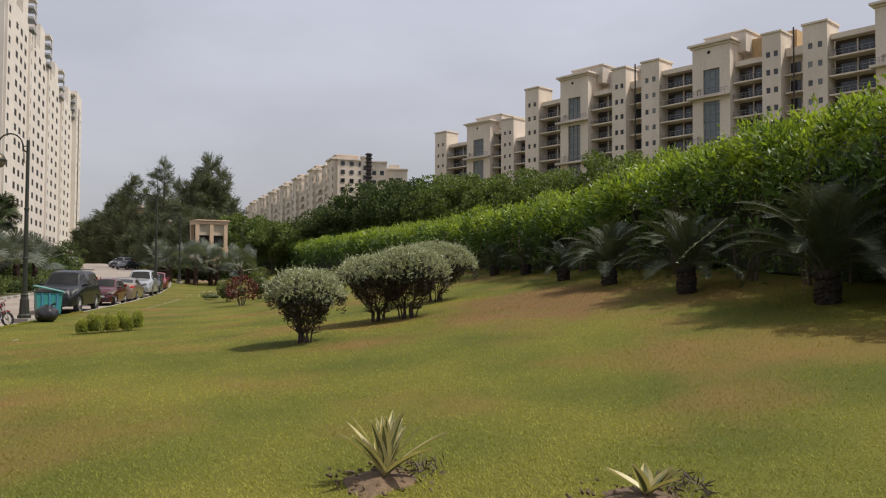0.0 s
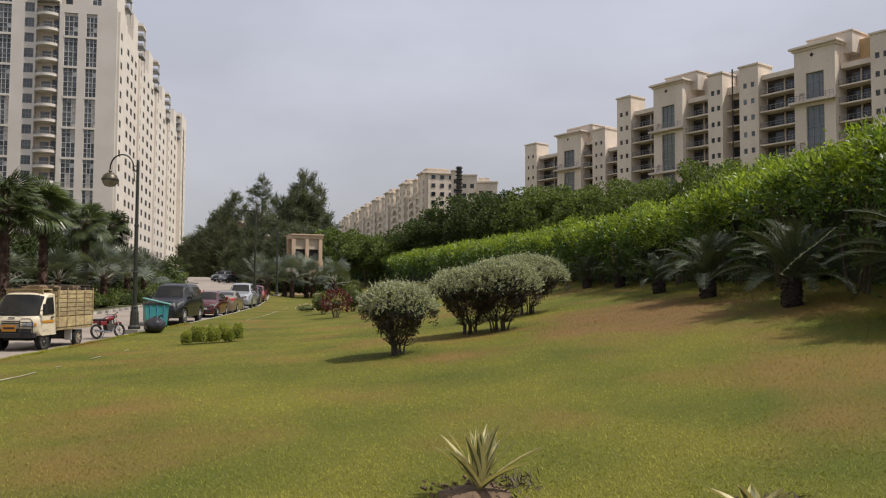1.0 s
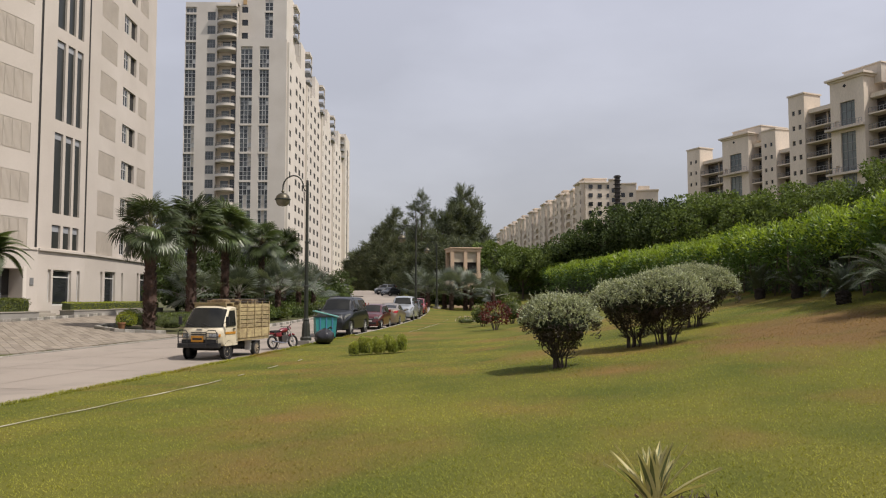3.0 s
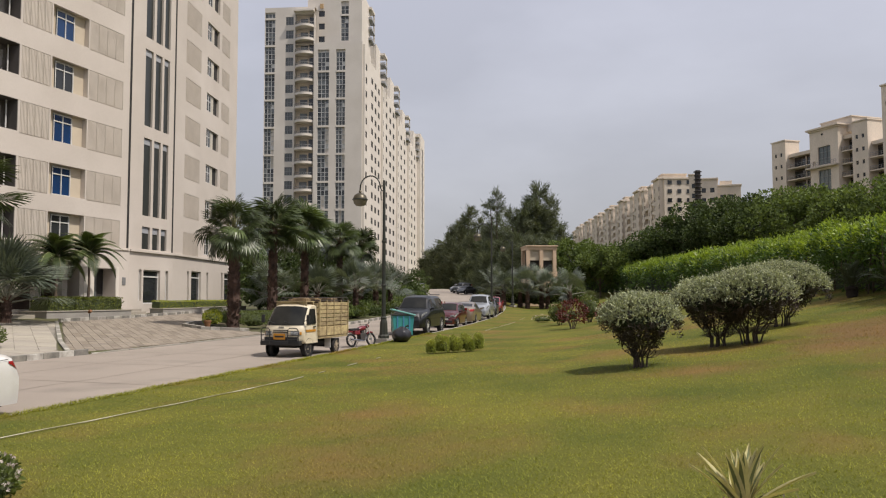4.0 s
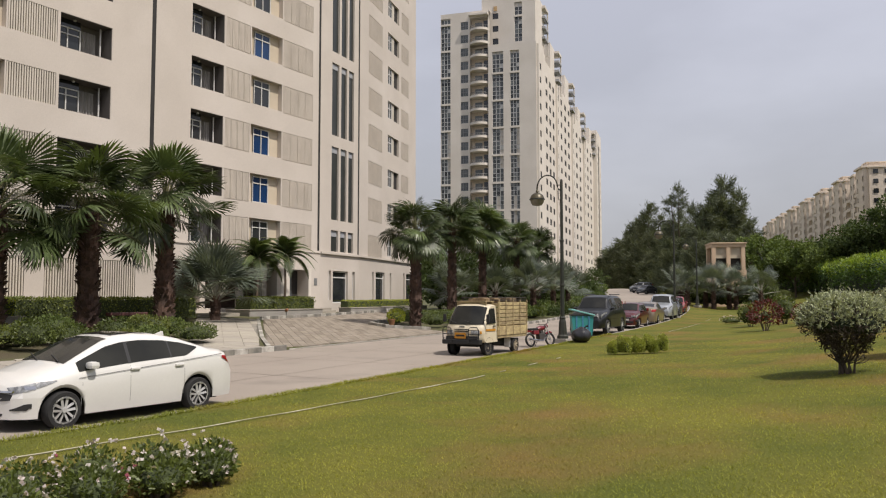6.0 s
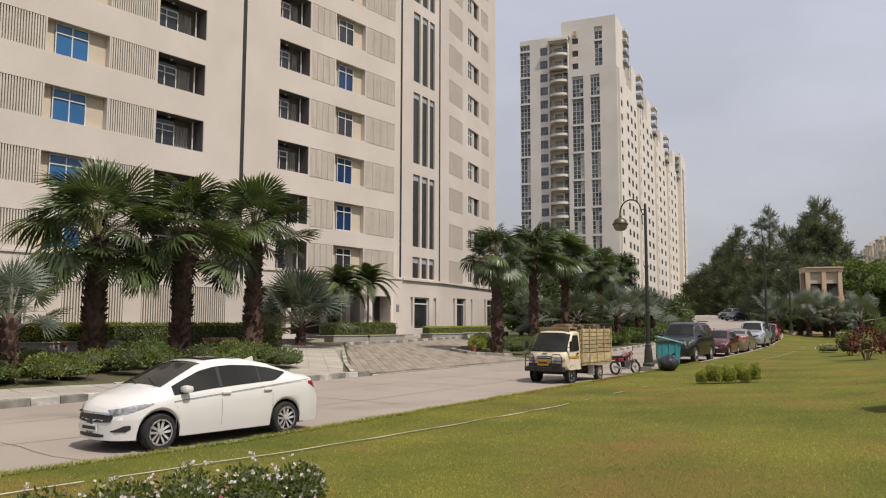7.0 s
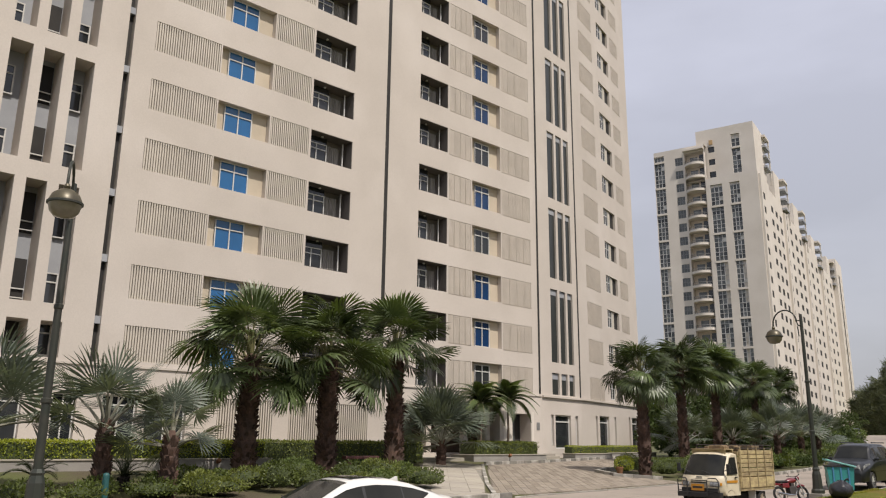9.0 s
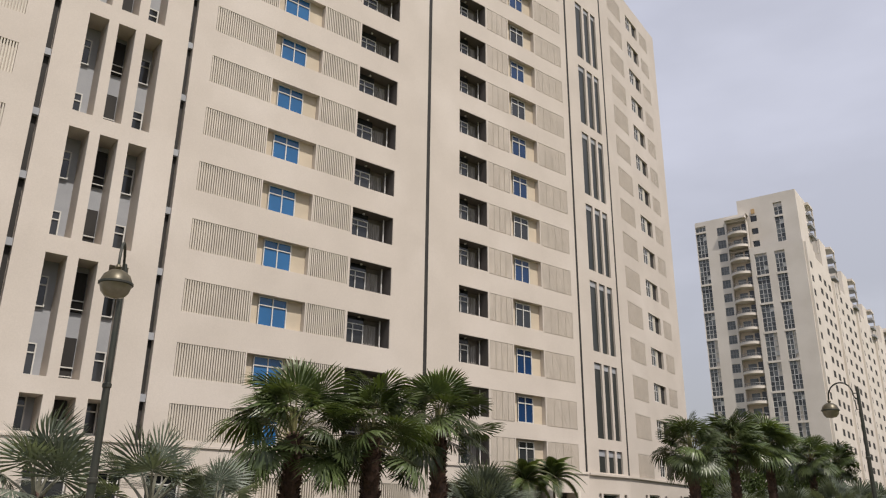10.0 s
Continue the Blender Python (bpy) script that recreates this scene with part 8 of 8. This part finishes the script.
# trees
def tree(x, y, z, h, r, leaf, label, seed, n=2600, ll=0.5, name="tree", group="trees behind the hedge"):
    t = thing(name, pose(x, y, z), label, "tree", group)
    rng = np.random.default_rng(seed)
    rg_ = random.Random(seed)
    tr = Acc()
    tr.tube([(0, 0, -0.5), (rg_.uniform(-0.2, 0.2), 0, h * 0.35), (rg_.uniform(-0.4, 0.4), rg_.uniform(-0.3, 0.3), h * 0.75), (0, 0, h * 0.93)], [h * 0.022, h * 0.018, h * 0.009, 0.03], 8)
    cl = []
    limbs = 15
    for i in range(limbs):
        f = (i + 0.5) / limbs
        hz = h * ((0.12 if name == "verge_tree" else 0.28) + (0.78 if name == "verge_tree" else 0.62) * f)
        a = 2.4 * i + rg_.uniform(-0.4, 0.4)
        reach = r * 0.95 * math.sin(math.pi * (0.22 + 0.68 * f))
        rise = r * 0.25
        e = (reach * math.cos(a), reach * math.sin(a), hz + rise)
        tr.tube([(0, 0, hz - 0.2 * r), (e[0] * 0.5, e[1] * 0.5, hz + rise * 0.2), e], [h * 0.008, h * 0.005, 0.02], 5)
        cl += [(e, r * rg_.uniform(0.22, 0.36)), ((e[0] * 0.55, e[1] * 0.55, hz + rise * 0.5), r * rg_.uniform(0.22, 0.32))]
    part("trunk", tr, BARK, t)
    per = n // len(cl)
    q = []
    for c, cr in cl:
        p, d = lump_points(per, cr, 0.75, rng, 0.5)
        q.append(leaf_quads(p + np.array(c), d + rng.normal(size=p.shape) * 0.7, ll, ll * 0.6, rng))
    part("crown", quads_mesh("crown", np.concatenate(q), leaf), None, t)


def place(azim, dist):
    return -math.sin(radians(azim)) * dist, math.cos(radians(azim)) * dist


def casuarina(x, y, z, h, r, seed, leaders=3):
    """A ragged casuarina: several leaders, rising limbs, and drooping plumes of needles with gaps between them."""
    t = thing("casuarina_tree", pose(x, y, z), "tall dark feathery casuarina tree by the road", "tree", "casuarinas")
    rng = np.random.default_rng(seed)
    rg_ = random.Random(seed)
    tr = Acc()
    tips = []
    for k in range(leaders):
        a = 6.283 * k / leaders + rg_.uniform(-0.6, 0.6)
        top_ = h * (1.0 if k == 0 else rg_.uniform(0.72, 0.97))
        off_ = r * (0.12 if k == 0 else rg_.uniform(0.25, 0.6))
        pts = [Vector((off_ * math.cos(a) * f ** 1.3 + rg_.uniform(-0.1, 0.1), off_ * math.sin(a) * f ** 1.3, -0.4 + (top_ + 0.4) * f)) for f in np.linspace(0, 1, 7)]
        tr.tube(pts, [h * 0.017 * (1 - 0.93 * f) for f in np.linspace(0, 1, 7)], 7)
        n = int(26 if k == 0 else 18)
        for i in range(n):
            f = 0.10 + 0.88 * (i + rg_.random()) / n
            seg = min(int(f * 6), 5)
            b = pts[seg].lerp(pts[seg + 1], f * 6 - seg)
            az = rg_.uniform(0, 6.283)
            ln = r * rg_.uniform(0.45, 1.05) * (1.0 - 0.72 * f ** 1.5)
            up = rg_.uniform(0.35, 1.1) * (0.6 + 0.6 * f)
            d = Vector((math.cos(az), math.sin(az), up)).normalized()
            e = b + d * ln
            mid_ = b + d * ln * 0.5 + Vector((0, 0, -0.06 * ln))
            tr.tube([b, mid_, e], [0.06, 0.04, 0.015], 4)
            for g in (0.30, 0.48, 0.66, 0.84, 1.0):
                tips.append((b.lerp(mid_, g * 2) if g < 0.5 else mid_.lerp(e, g * 2 - 1), d, 0.55 + 0.45 * g))
        tips += [(pts[-1] - Vector((0, 0, 0.5 * q_)), Vector((0, 0, 1)), 0.7) for q_ in range(3)]
    part("trunk", tr, BARK, t)
    q = []
    c = np.array([tuple(p) for p, _, _ in tips])
    dd = np.array([tuple(v) for _, v, _ in tips])
    for per, spread, ln, wd, wild in ((22, 0.085, 0.17, 0.022, 0.55), (7, 0.05, 0.30, 0.022, 0.28)):
        which = np.repeat(np.arange(len(tips)), per)
        p = c[which] + rng.normal(size=(len(which), 3)) * r * spread
        q.append(leaf_quads(p, dd[which] + rng.normal(size=p.shape) * wild + np.array([0, 0, -0.10]), r * ln, r * wd, rng))
    part("crown", quads_mesh("crown", np.concatenate(q), LEAF_CAS), None, t)


for i, (azi, d, h, r, ld) in enumerate(((12.0, 132, 20.0, 4.8, 6), (11.0, 134, 18.2, 4.4, 4), (13.0, 128, 16.5, 4.2, 4), (14.9, 142, 20.5, 3.8, 2), (15.3, 160, 15.0, 4.6, 3), (17.0, 215, 23.5, 6.0, 3), (17.7, 225, 20.0, 6.4, 4), (18.6, 235, 16.0, 6.4, 4), (16.2, 210, 19.5, 6.0, 3), (14.1, 150, 15.5, 4.6, 3), (13.5, 120, 10.5, 4.2, 3), (12.3, 117, 10.0, 4.0, 3), (11.2, 116, 9.5, 4.0, 3), (14.6, 134, 10.0, 4.6, 3), (15.6, 185, 14.0, 5.4, 3), (17.4, 222, 13.0, 6.0, 3), (10.3, 124, 12.0, 4.0, 3), (19.4, 250, 13.0, 6.5, 4), (14.0, 124, 8.0, 4.0, 3), (18.2, 240, 11.0, 6.0, 3), (16.6, 205, 10.0, 5.5, 3))):
    x, y = place(azi, d)
    casuarina(x, y, min(land_z(y), 4.0) - 0.3, h, r, 200 + i, ld)
for i, (azi, d, zt, r) in enumerate(((9.3, 112, 9.8, 4), (7.4, 110, 8.6, 4), (5.4, 108, 8.4, 4), (3.4, 106, 9.6, 4.4), (1.7, 104, 11.6, 4.8), (0.1, 102, 13.2, 5), (-1.8, 100, 13.3, 5.2), (-3.4, 98, 13.3, 5.2), (-5.4, 94, 13.2, 5), (-7.4, 92, 13.0, 5), (-9.6, 90, 12.2, 5), (-11.8, 88, 13.2, 5), (-14.2, 86, 12.4, 5), (-17.0, 84, 14.4, 5), (-19.4, 82, 13.6, 5), (-22.0, 80, 13.4, 5), (-25.0, 76, 13.4, 5), (-28.5, 72, 13.0, 5), (-6.4, 104, 13.6, 5))):
    x, y = place(azi, d)
    z = lawn_z(x, y)
    tree(x, y, z, zt - z, r, LEAF_DARK if -4.5 < azi < 4 else LEAF_TREE, "broad leafy green tree behind the hedge", 300 + i, 7000, 0.36)
for i, (azi, d, h, r) in enumerate(((23.8, 96, 3.2, 1.8), (25.4, 88, 6.5, 2.6), (26.8, 80, 6.5, 2.6), (22.6, 112, 3.0, 2.0), (21.6, 135, 4.6, 2.4), (28.4, 78, 6.5, 2.6), (30.2, 74, 5.8, 2.4), (20.6, 190, 6.0, 3.2), (32.0, 70, 5.2, 2.2))):
    x, y = place(azi, d)
    tree(x, y, land_z(y) + 0.3, h, r, LEAF_DARK, "mid-height leafy tree in the verge planting", 400 + i, 4200, 0.3, "verge_tree", "verge trees")
# far woods that close the distance
w = []
for k in range(420):
    azi, d = RNG.uniform(-60, 80), RNG.uniform(190, 420)
    if 11 < azi < 15.5 or 17.5 < azi < 30:
        continue
    x, y = place(azi, d)
    hz = RNG.uniform(6, 12)
    gz = land_z(min(y, 400)) * 0.8
    p, dd = lump_points(170, RNG.uniform(5, 8), 0.8, RNG, 0.6)
    w.append(leaf_quads(p + np.array([x, y, gz + hz * 0.5]), dd + RNG.normal(size=p.shape) * 0.6, 2.0, 1.3))
solo("far_woods", quads_mesh("far_woods", np.concatenate(w), LEAF_TREE), None, "distant belt of dark green trees", "woods", "", "stuff")
# bushes at the gatehouse foot
for i in range(9):
    x, y = -22.6 + 1.0 * i, 90.5 + 0.4 * (i % 3)
    bush(x, y, lawn_z(x, y), 1.3, 2.7, LEAF_DARK if i % 2 else LEAF_OLIVE, "dark green shrub before the pavilion", 700, 0.24, "verge_shrub", "pavilion shrubs", False)

# ---- street furniture ----
GLOBE_TOP = mat("bronze_lamp_dome", (0.10, 0.085, 0.05), (0.07, 0.06, 0.04), 3, 0.4, metal=0.4)
GLOBE_LOW = mat("smoky_lamp_bowl", (0.20, 0.18, 0.13), (0.15, 0.135, 0.10), 3, 0.25, fine=0.05)


def street_lamp(x, y, z, ang, label, size=1.0):
    """A cast iron lamp post; its arm reaches along local +x."""
    t = thing("street_lamp", pose(x, y, z, 0, 0, ang) @ Matrix.Scale(size, 4), label, "street lamp", "street lamps")
    part("foot", Acc().box(-0.32, 0.32, -0.32, 0.32, -0.15, 0.08, bev=0.02), KERB, t, "square concrete footing")
    part("base", Acc().lathe([(0.26, 0.08), (0.26, 0.2), (0.2, 0.26), (0.17, 0.8), (0.13, 0.95), (0.15, 1.0), (0.11, 1.08)], 8), IRON, t)
    part("pole", Acc().lathe([(0.095, 1.05), (0.09, 2.4), (0.115, 2.42), (0.115, 2.5), (0.085, 2.52), (0.078, 4.4), (0.098, 4.42), (0.098, 4.5), (0.07, 4.52), (0.062, 7.15), (0.05, 7.25)], 12), IRON, t, smooth=True)
    arm = [(0.0, 0, 6.75), (0.14, 0, 6.8), (0.2, 0, 6.95)] + [(0.72 - 0.52 * math.cos(math.pi * i / 12), 0, 6.95 + 0.55 * math.sin(math.pi * i / 12)) for i in range(1, 13)] + [(1.24, 0, 6.8)]
    a = part("arm", Acc().tube(arm, 0.032, 8), IRON, t, "curved swan-neck arm", smooth=True)
    part("bracket", Acc().tube([(0.0, 0, 6.35), (0.15, 0, 6.35), (0.17, 0, 6.75)], 0.022, 6), IRON, a)
    part("bracket", Acc().tube([(0.0, 0, 7.0), (0.2, 0, 7.0)], 0.022, 6), IRON, a)
    lan = part("lantern", Acc().lathe([(0.04, 6.86), (0.07, 6.8), (0.05, 6.74), (0.14, 6.72), (0.27, 6.62), (0.33, 6.48), (0.335, 6.45)], 20, pose(1.24, 0, 0)), GLOBE_TOP, t, "bronze dome lantern", smooth=True)
    part("rim", Acc().lathe([(0.335, 6.46), (0.36, 6.45), (0.36, 6.41), (0.33, 6.40)], 20, pose(1.24, 0, 0)), IRON, lan)
    part("bowl", Acc().lathe([(0.325, 6.40), (0.29, 6.26), (0.2, 6.15), (0.001, 6.11)], 20, pose(1.24, 0, 0)), GLOBE_LOW, lan, smooth=True)
    return t


street_lamp(-13.52, 31.75, 0.15, 176, "dark swan-neck street lamp at the lawn edge", 0.97)
street_lamp(-16.0, 58.9, road_z(58.9) + 0.12, 170, "dark swan-neck street lamp at the lawn edge", 0.97)
street_lamp(-20.35, 83.6, road_z(83.6) + 0.12, 165, "dark swan-neck street lamp at the lawn edge", 0.97)
street_lamp(-19.75, 5.46, 0.14, -22, "dark swan-neck street lamp on the footpath", 1.095)

# wheeled refuse bin and a full sack
TEAL = mat("teal_bin_plastic", (0.035, 0.26, 0.25), (0.03, 0.22, 0.22), 2, 0.45, fine=0.06)
TEAL_LID = mat("pale_aqua_bin_lid", (0.22, 0.50, 0.47), (0.18, 0.43, 0.41), 2, 0.4, fine=0.06)
BLUE_BIN = mat("blue_bin_plastic", (0.07, 0.24, 0.42), (0.06, 0.2, 0.36), 2, 0.45, fine=0.06)
SACK = mat("black_polythene", (0.022, 0.022, 0.025), None, 5, 0.28, 0.03, 9, fine=0.1)
bx, by = -13.5, 33.9
bn = thing("refuse_bin", pose(bx, by, lawn_z(bx, by), 0, 0, 30), "teal and blue wheeled refuse bin with tilted lid", "bin")
part("body", Acc().prism([(-0.42, 0.12), (0.42, 0.12), (0.5, 1.02), (-0.5, 1.02)], -0.36, 0.36), TEAL, bn)
part("side_panel", Acc().add([(0.425, -0.36, 0.14), (0.425, 0.36, 0.14), (0.505, 0.36, 1.02), (0.505, -0.36, 1.02)], [(0, 1, 2, 3)]), BLUE_BIN, bn, "blue side of the bin")
rb = Acc()
for x in (-0.3, -0.02, 0.26):
    rb.box(x, x + 0.05, -0.385, -0.36, 0.16, 1.0)
part("rib", rb, BLUE_BIN, bn)
part("rim", Acc().box(-0.54, 0.54, -0.4, 0.4, 1.0, 1.06, bev=0.015), PLASTIC, bn)
part("lid", Acc().box(-0.56, 0.56, -0.42, 0.4, 0.0, 0.07, pose(0, 0, 1.12, 0, 14, 0), bev=0.02), TEAL_LID, bn, "pale aqua lid")
for x in (-0.35, 0.35):
    for y in (-0.3, 0.3):
        part("caster", Acc().lathe([(0.001, -0.03), (0.07, -0.03), (0.07, 0.03), (0.001, 0.03)], 12, pose(x, y, 0.07, 90)), RUBBER, bn)
        part("leg", Acc().box(x - 0.02, x + 0.02, y - 0.02, y + 0.02, 0.07, 0.16), PLASTIC, bn)
sk = Acc()
seg, ring = 22, 12
for i in range(ring):
    ph = -math.pi / 2 + math.pi * i / (ring - 1)
    for j in range(seg):
        th = 2 * math.pi * j / seg
        q = 1 + 0.18 * noise.noise((math.cos(th) * 1.8, math.sin(th) * 1.8, ph)) + 0.07 * noise.noise((math.cos(th) * 6, math.sin(th) * 6, ph * 5))
        sk.v.append((0.42 * q * math.cos(ph) * math.cos(th), 0.4 * q * math.cos(ph) * math.sin(th), max(0.0, 0.27 + 0.31 * q * math.sin(ph) + 0.06 * max(0, math.sin(ph)) ** 6)))
sk.f = [(i * seg + j, i * seg + (j + 1) % seg, (i + 1) * seg + (j + 1) % seg, (i + 1) * seg + j) for i in range(ring - 1) for j in range(seg)]
bgx, bgy = -12.32, 30.9
bag = thing("refuse_sack", pose(bgx, bgy, lawn_z(bgx, bgy)), "full black plastic refuse sack lying on the grass", "refuse sack")
part("sack", sk, SACK, bag, smooth=True)
part("knot", Acc().tube([(0.1, 0.05, 0.56), (0.16, 0.08, 0.66), (0.25, 0.12, 0.68)], [0.05, 0.03, 0.06], 7), SACK, bag)

# small things in the beds across the road
MAROON = mat("maroon_painted_wood", (0.075, 0.022, 0.02), (0.055, 0.018, 0.016), 2, 0.6)
be = thing("garden_bench", pose(-26.6, 19.6, yard_z(-26.6, 19.6), 0, 0, 80), "small dark red garden seat among the shrubs", "bench")
part("seat", Acc().box(-0.75, 0.75, -0.2, 0.2, 0.86, 0.98, bev=0.02), MAROON, be)
for x in (-0.62, 0.5):
    part("leg", Acc().box(x, x + 0.13, -0.16, 0.16, -0.05, 0.86, bev=0.015), MAROON, be)
TEAL_P = mat("teal_post_paint", (0.02, 0.10, 0.10), None, 3, 0.5)
po = thing("marker_post", pose(-22.9, 8.15, yard_z(-22.9, 8.15)), "short teal metal post in the bed", "post")
part("post", Acc().lathe([(0.09, -0.1), (0.09, 0.75), (0.07, 0.8), (0.001, 0.82)], 12), TEAL_P, po)
TERRA = mat("terracotta", (0.26, 0.12, 0.055), None, 3, 0.8, fine=0.15)
tp = thing("flower_pot", pose(-26.1, 36.7, yard_z(-26.1, 36.7)), "terracotta pot by the island bushes", "pot")
part("pot", Acc().lathe([(0.001, 0.0), (0.13, 0.0), (0.19, 0.34), (0.21, 0.34), (0.21, 0.42), (0.17, 0.42), (0.16, 0.36), (0.001, 0.36)], 16), TERRA, tp)
for x, y in ((-31.0, 15.6), (-33.9, 36.4)):
    sp = thing("garden_spotlight", pose(x, y, yard_z(x, y)), "small dark garden spotlight on a spike", "spotlight", "garden spotlights")
    part("spike", Acc().tube([(0, 0, -0.1), (0, 0, 0.3)], 0.02, 6), PLASTIC, sp)
    part("head", Acc().lathe([(0.001, 0.14), (0.09, 0.12), (0.1, 0.0), (0.05, -0.1), (0.001, -0.12)], 12, pose(0, 0, 0.36, 0, 60)), TERRA, sp)


# ---- mown grass blades on the lawn ----
BLADE = mat("grass_blade", (0.316, 0.303, 0.056), (0.180, 0.203, 0.038), 0.42, 0.6, fine=0, island=0.35, leaf=0.35, spec=0.15, col3=(0.26, 0.165, 0.056), scale3=0.34, band=(0.50, 0.73), worn=(3.9, 17.6, 2.6, 4.2, (0.24, 0.135, 0.062)))


def lawn_np(x, y):
    return np.array([lawn_z(a, b) for a, b in zip(x, y)])


n = 440000
r = 0.9 * (32.0 / 0.9) ** RNG.uniform(0, 1, n) ** 0.72
th = np.where(RNG.uniform(0, 1, n) < 0.82, RNG.uniform(-36, 82, n) + RNG.normal(size=n) * 9, RNG.uniform(-180, 180, n))
th = np.radians(th)
gx, gy = -np.sin(th) * r, np.cos(th) * r
bxs = np.where(gy > 8, -10.5 - 0.095 * (gy - 8) - 0.0007 * (gy - 8) ** 2, -10.5)
keep = (gx > np.array([edge_x(v) for v in gy]) + 0.08) & (gx - bxs < 18.6) & (np.hypot(gx - 0.17, gy - 5.6) > 0.27)
# longer uncut blades that hang over the edging
fy = 38.0 * RNG.uniform(0, 1, 16000) ** 1.3 - 1.0
fx = np.array([edge_x(v) + 0.10 * noise.noise((v * 0.9, 0.0, 0.0)) for v in fy]) + RNG.uniform(-0.03, 0.20, 16000)
gx, gy, r = np.concatenate([gx[keep], fx]), np.concatenate([gy[keep], fy]), np.concatenate([r[keep], np.hypot(fx, fy)])
gz = lawn_np(gx, gy)
m_ = len(gx)
# mown blades lie over, each with its flat side to the sky
ang = RNG.uniform(0, 6.283, m_)
reach = RNG.uniform(0.016, 0.05, m_)
hgt = RNG.uniform(0.010, 0.030, m_)
reach[-16000:] *= 2.2
hgt[-16000:] *= 2.6
wid = 0.0027 * (1 + 0.11 * r)
base = np.stack([gx, gy, gz - 0.003], axis=1)
sd = np.stack([-np.sin(ang) * wid, np.cos(ang) * wid, np.zeros(m_)], axis=1)
tipv = base + np.stack([np.cos(ang) * reach, np.sin(ang) * reach, hgt], axis=1)
solo("grass", quads_mesh("grass", np.stack([base - sd, base + sd, tipv], axis=1), BLADE, 3), None, "short mown grass blades with dry patches", "grass", "", "stuff")

# ---- paving ----
for nm_, outline, piece, material, label, turn in PAVE_JOBS:
    paved(nm_, outline, piece, material, label, turn=turn)
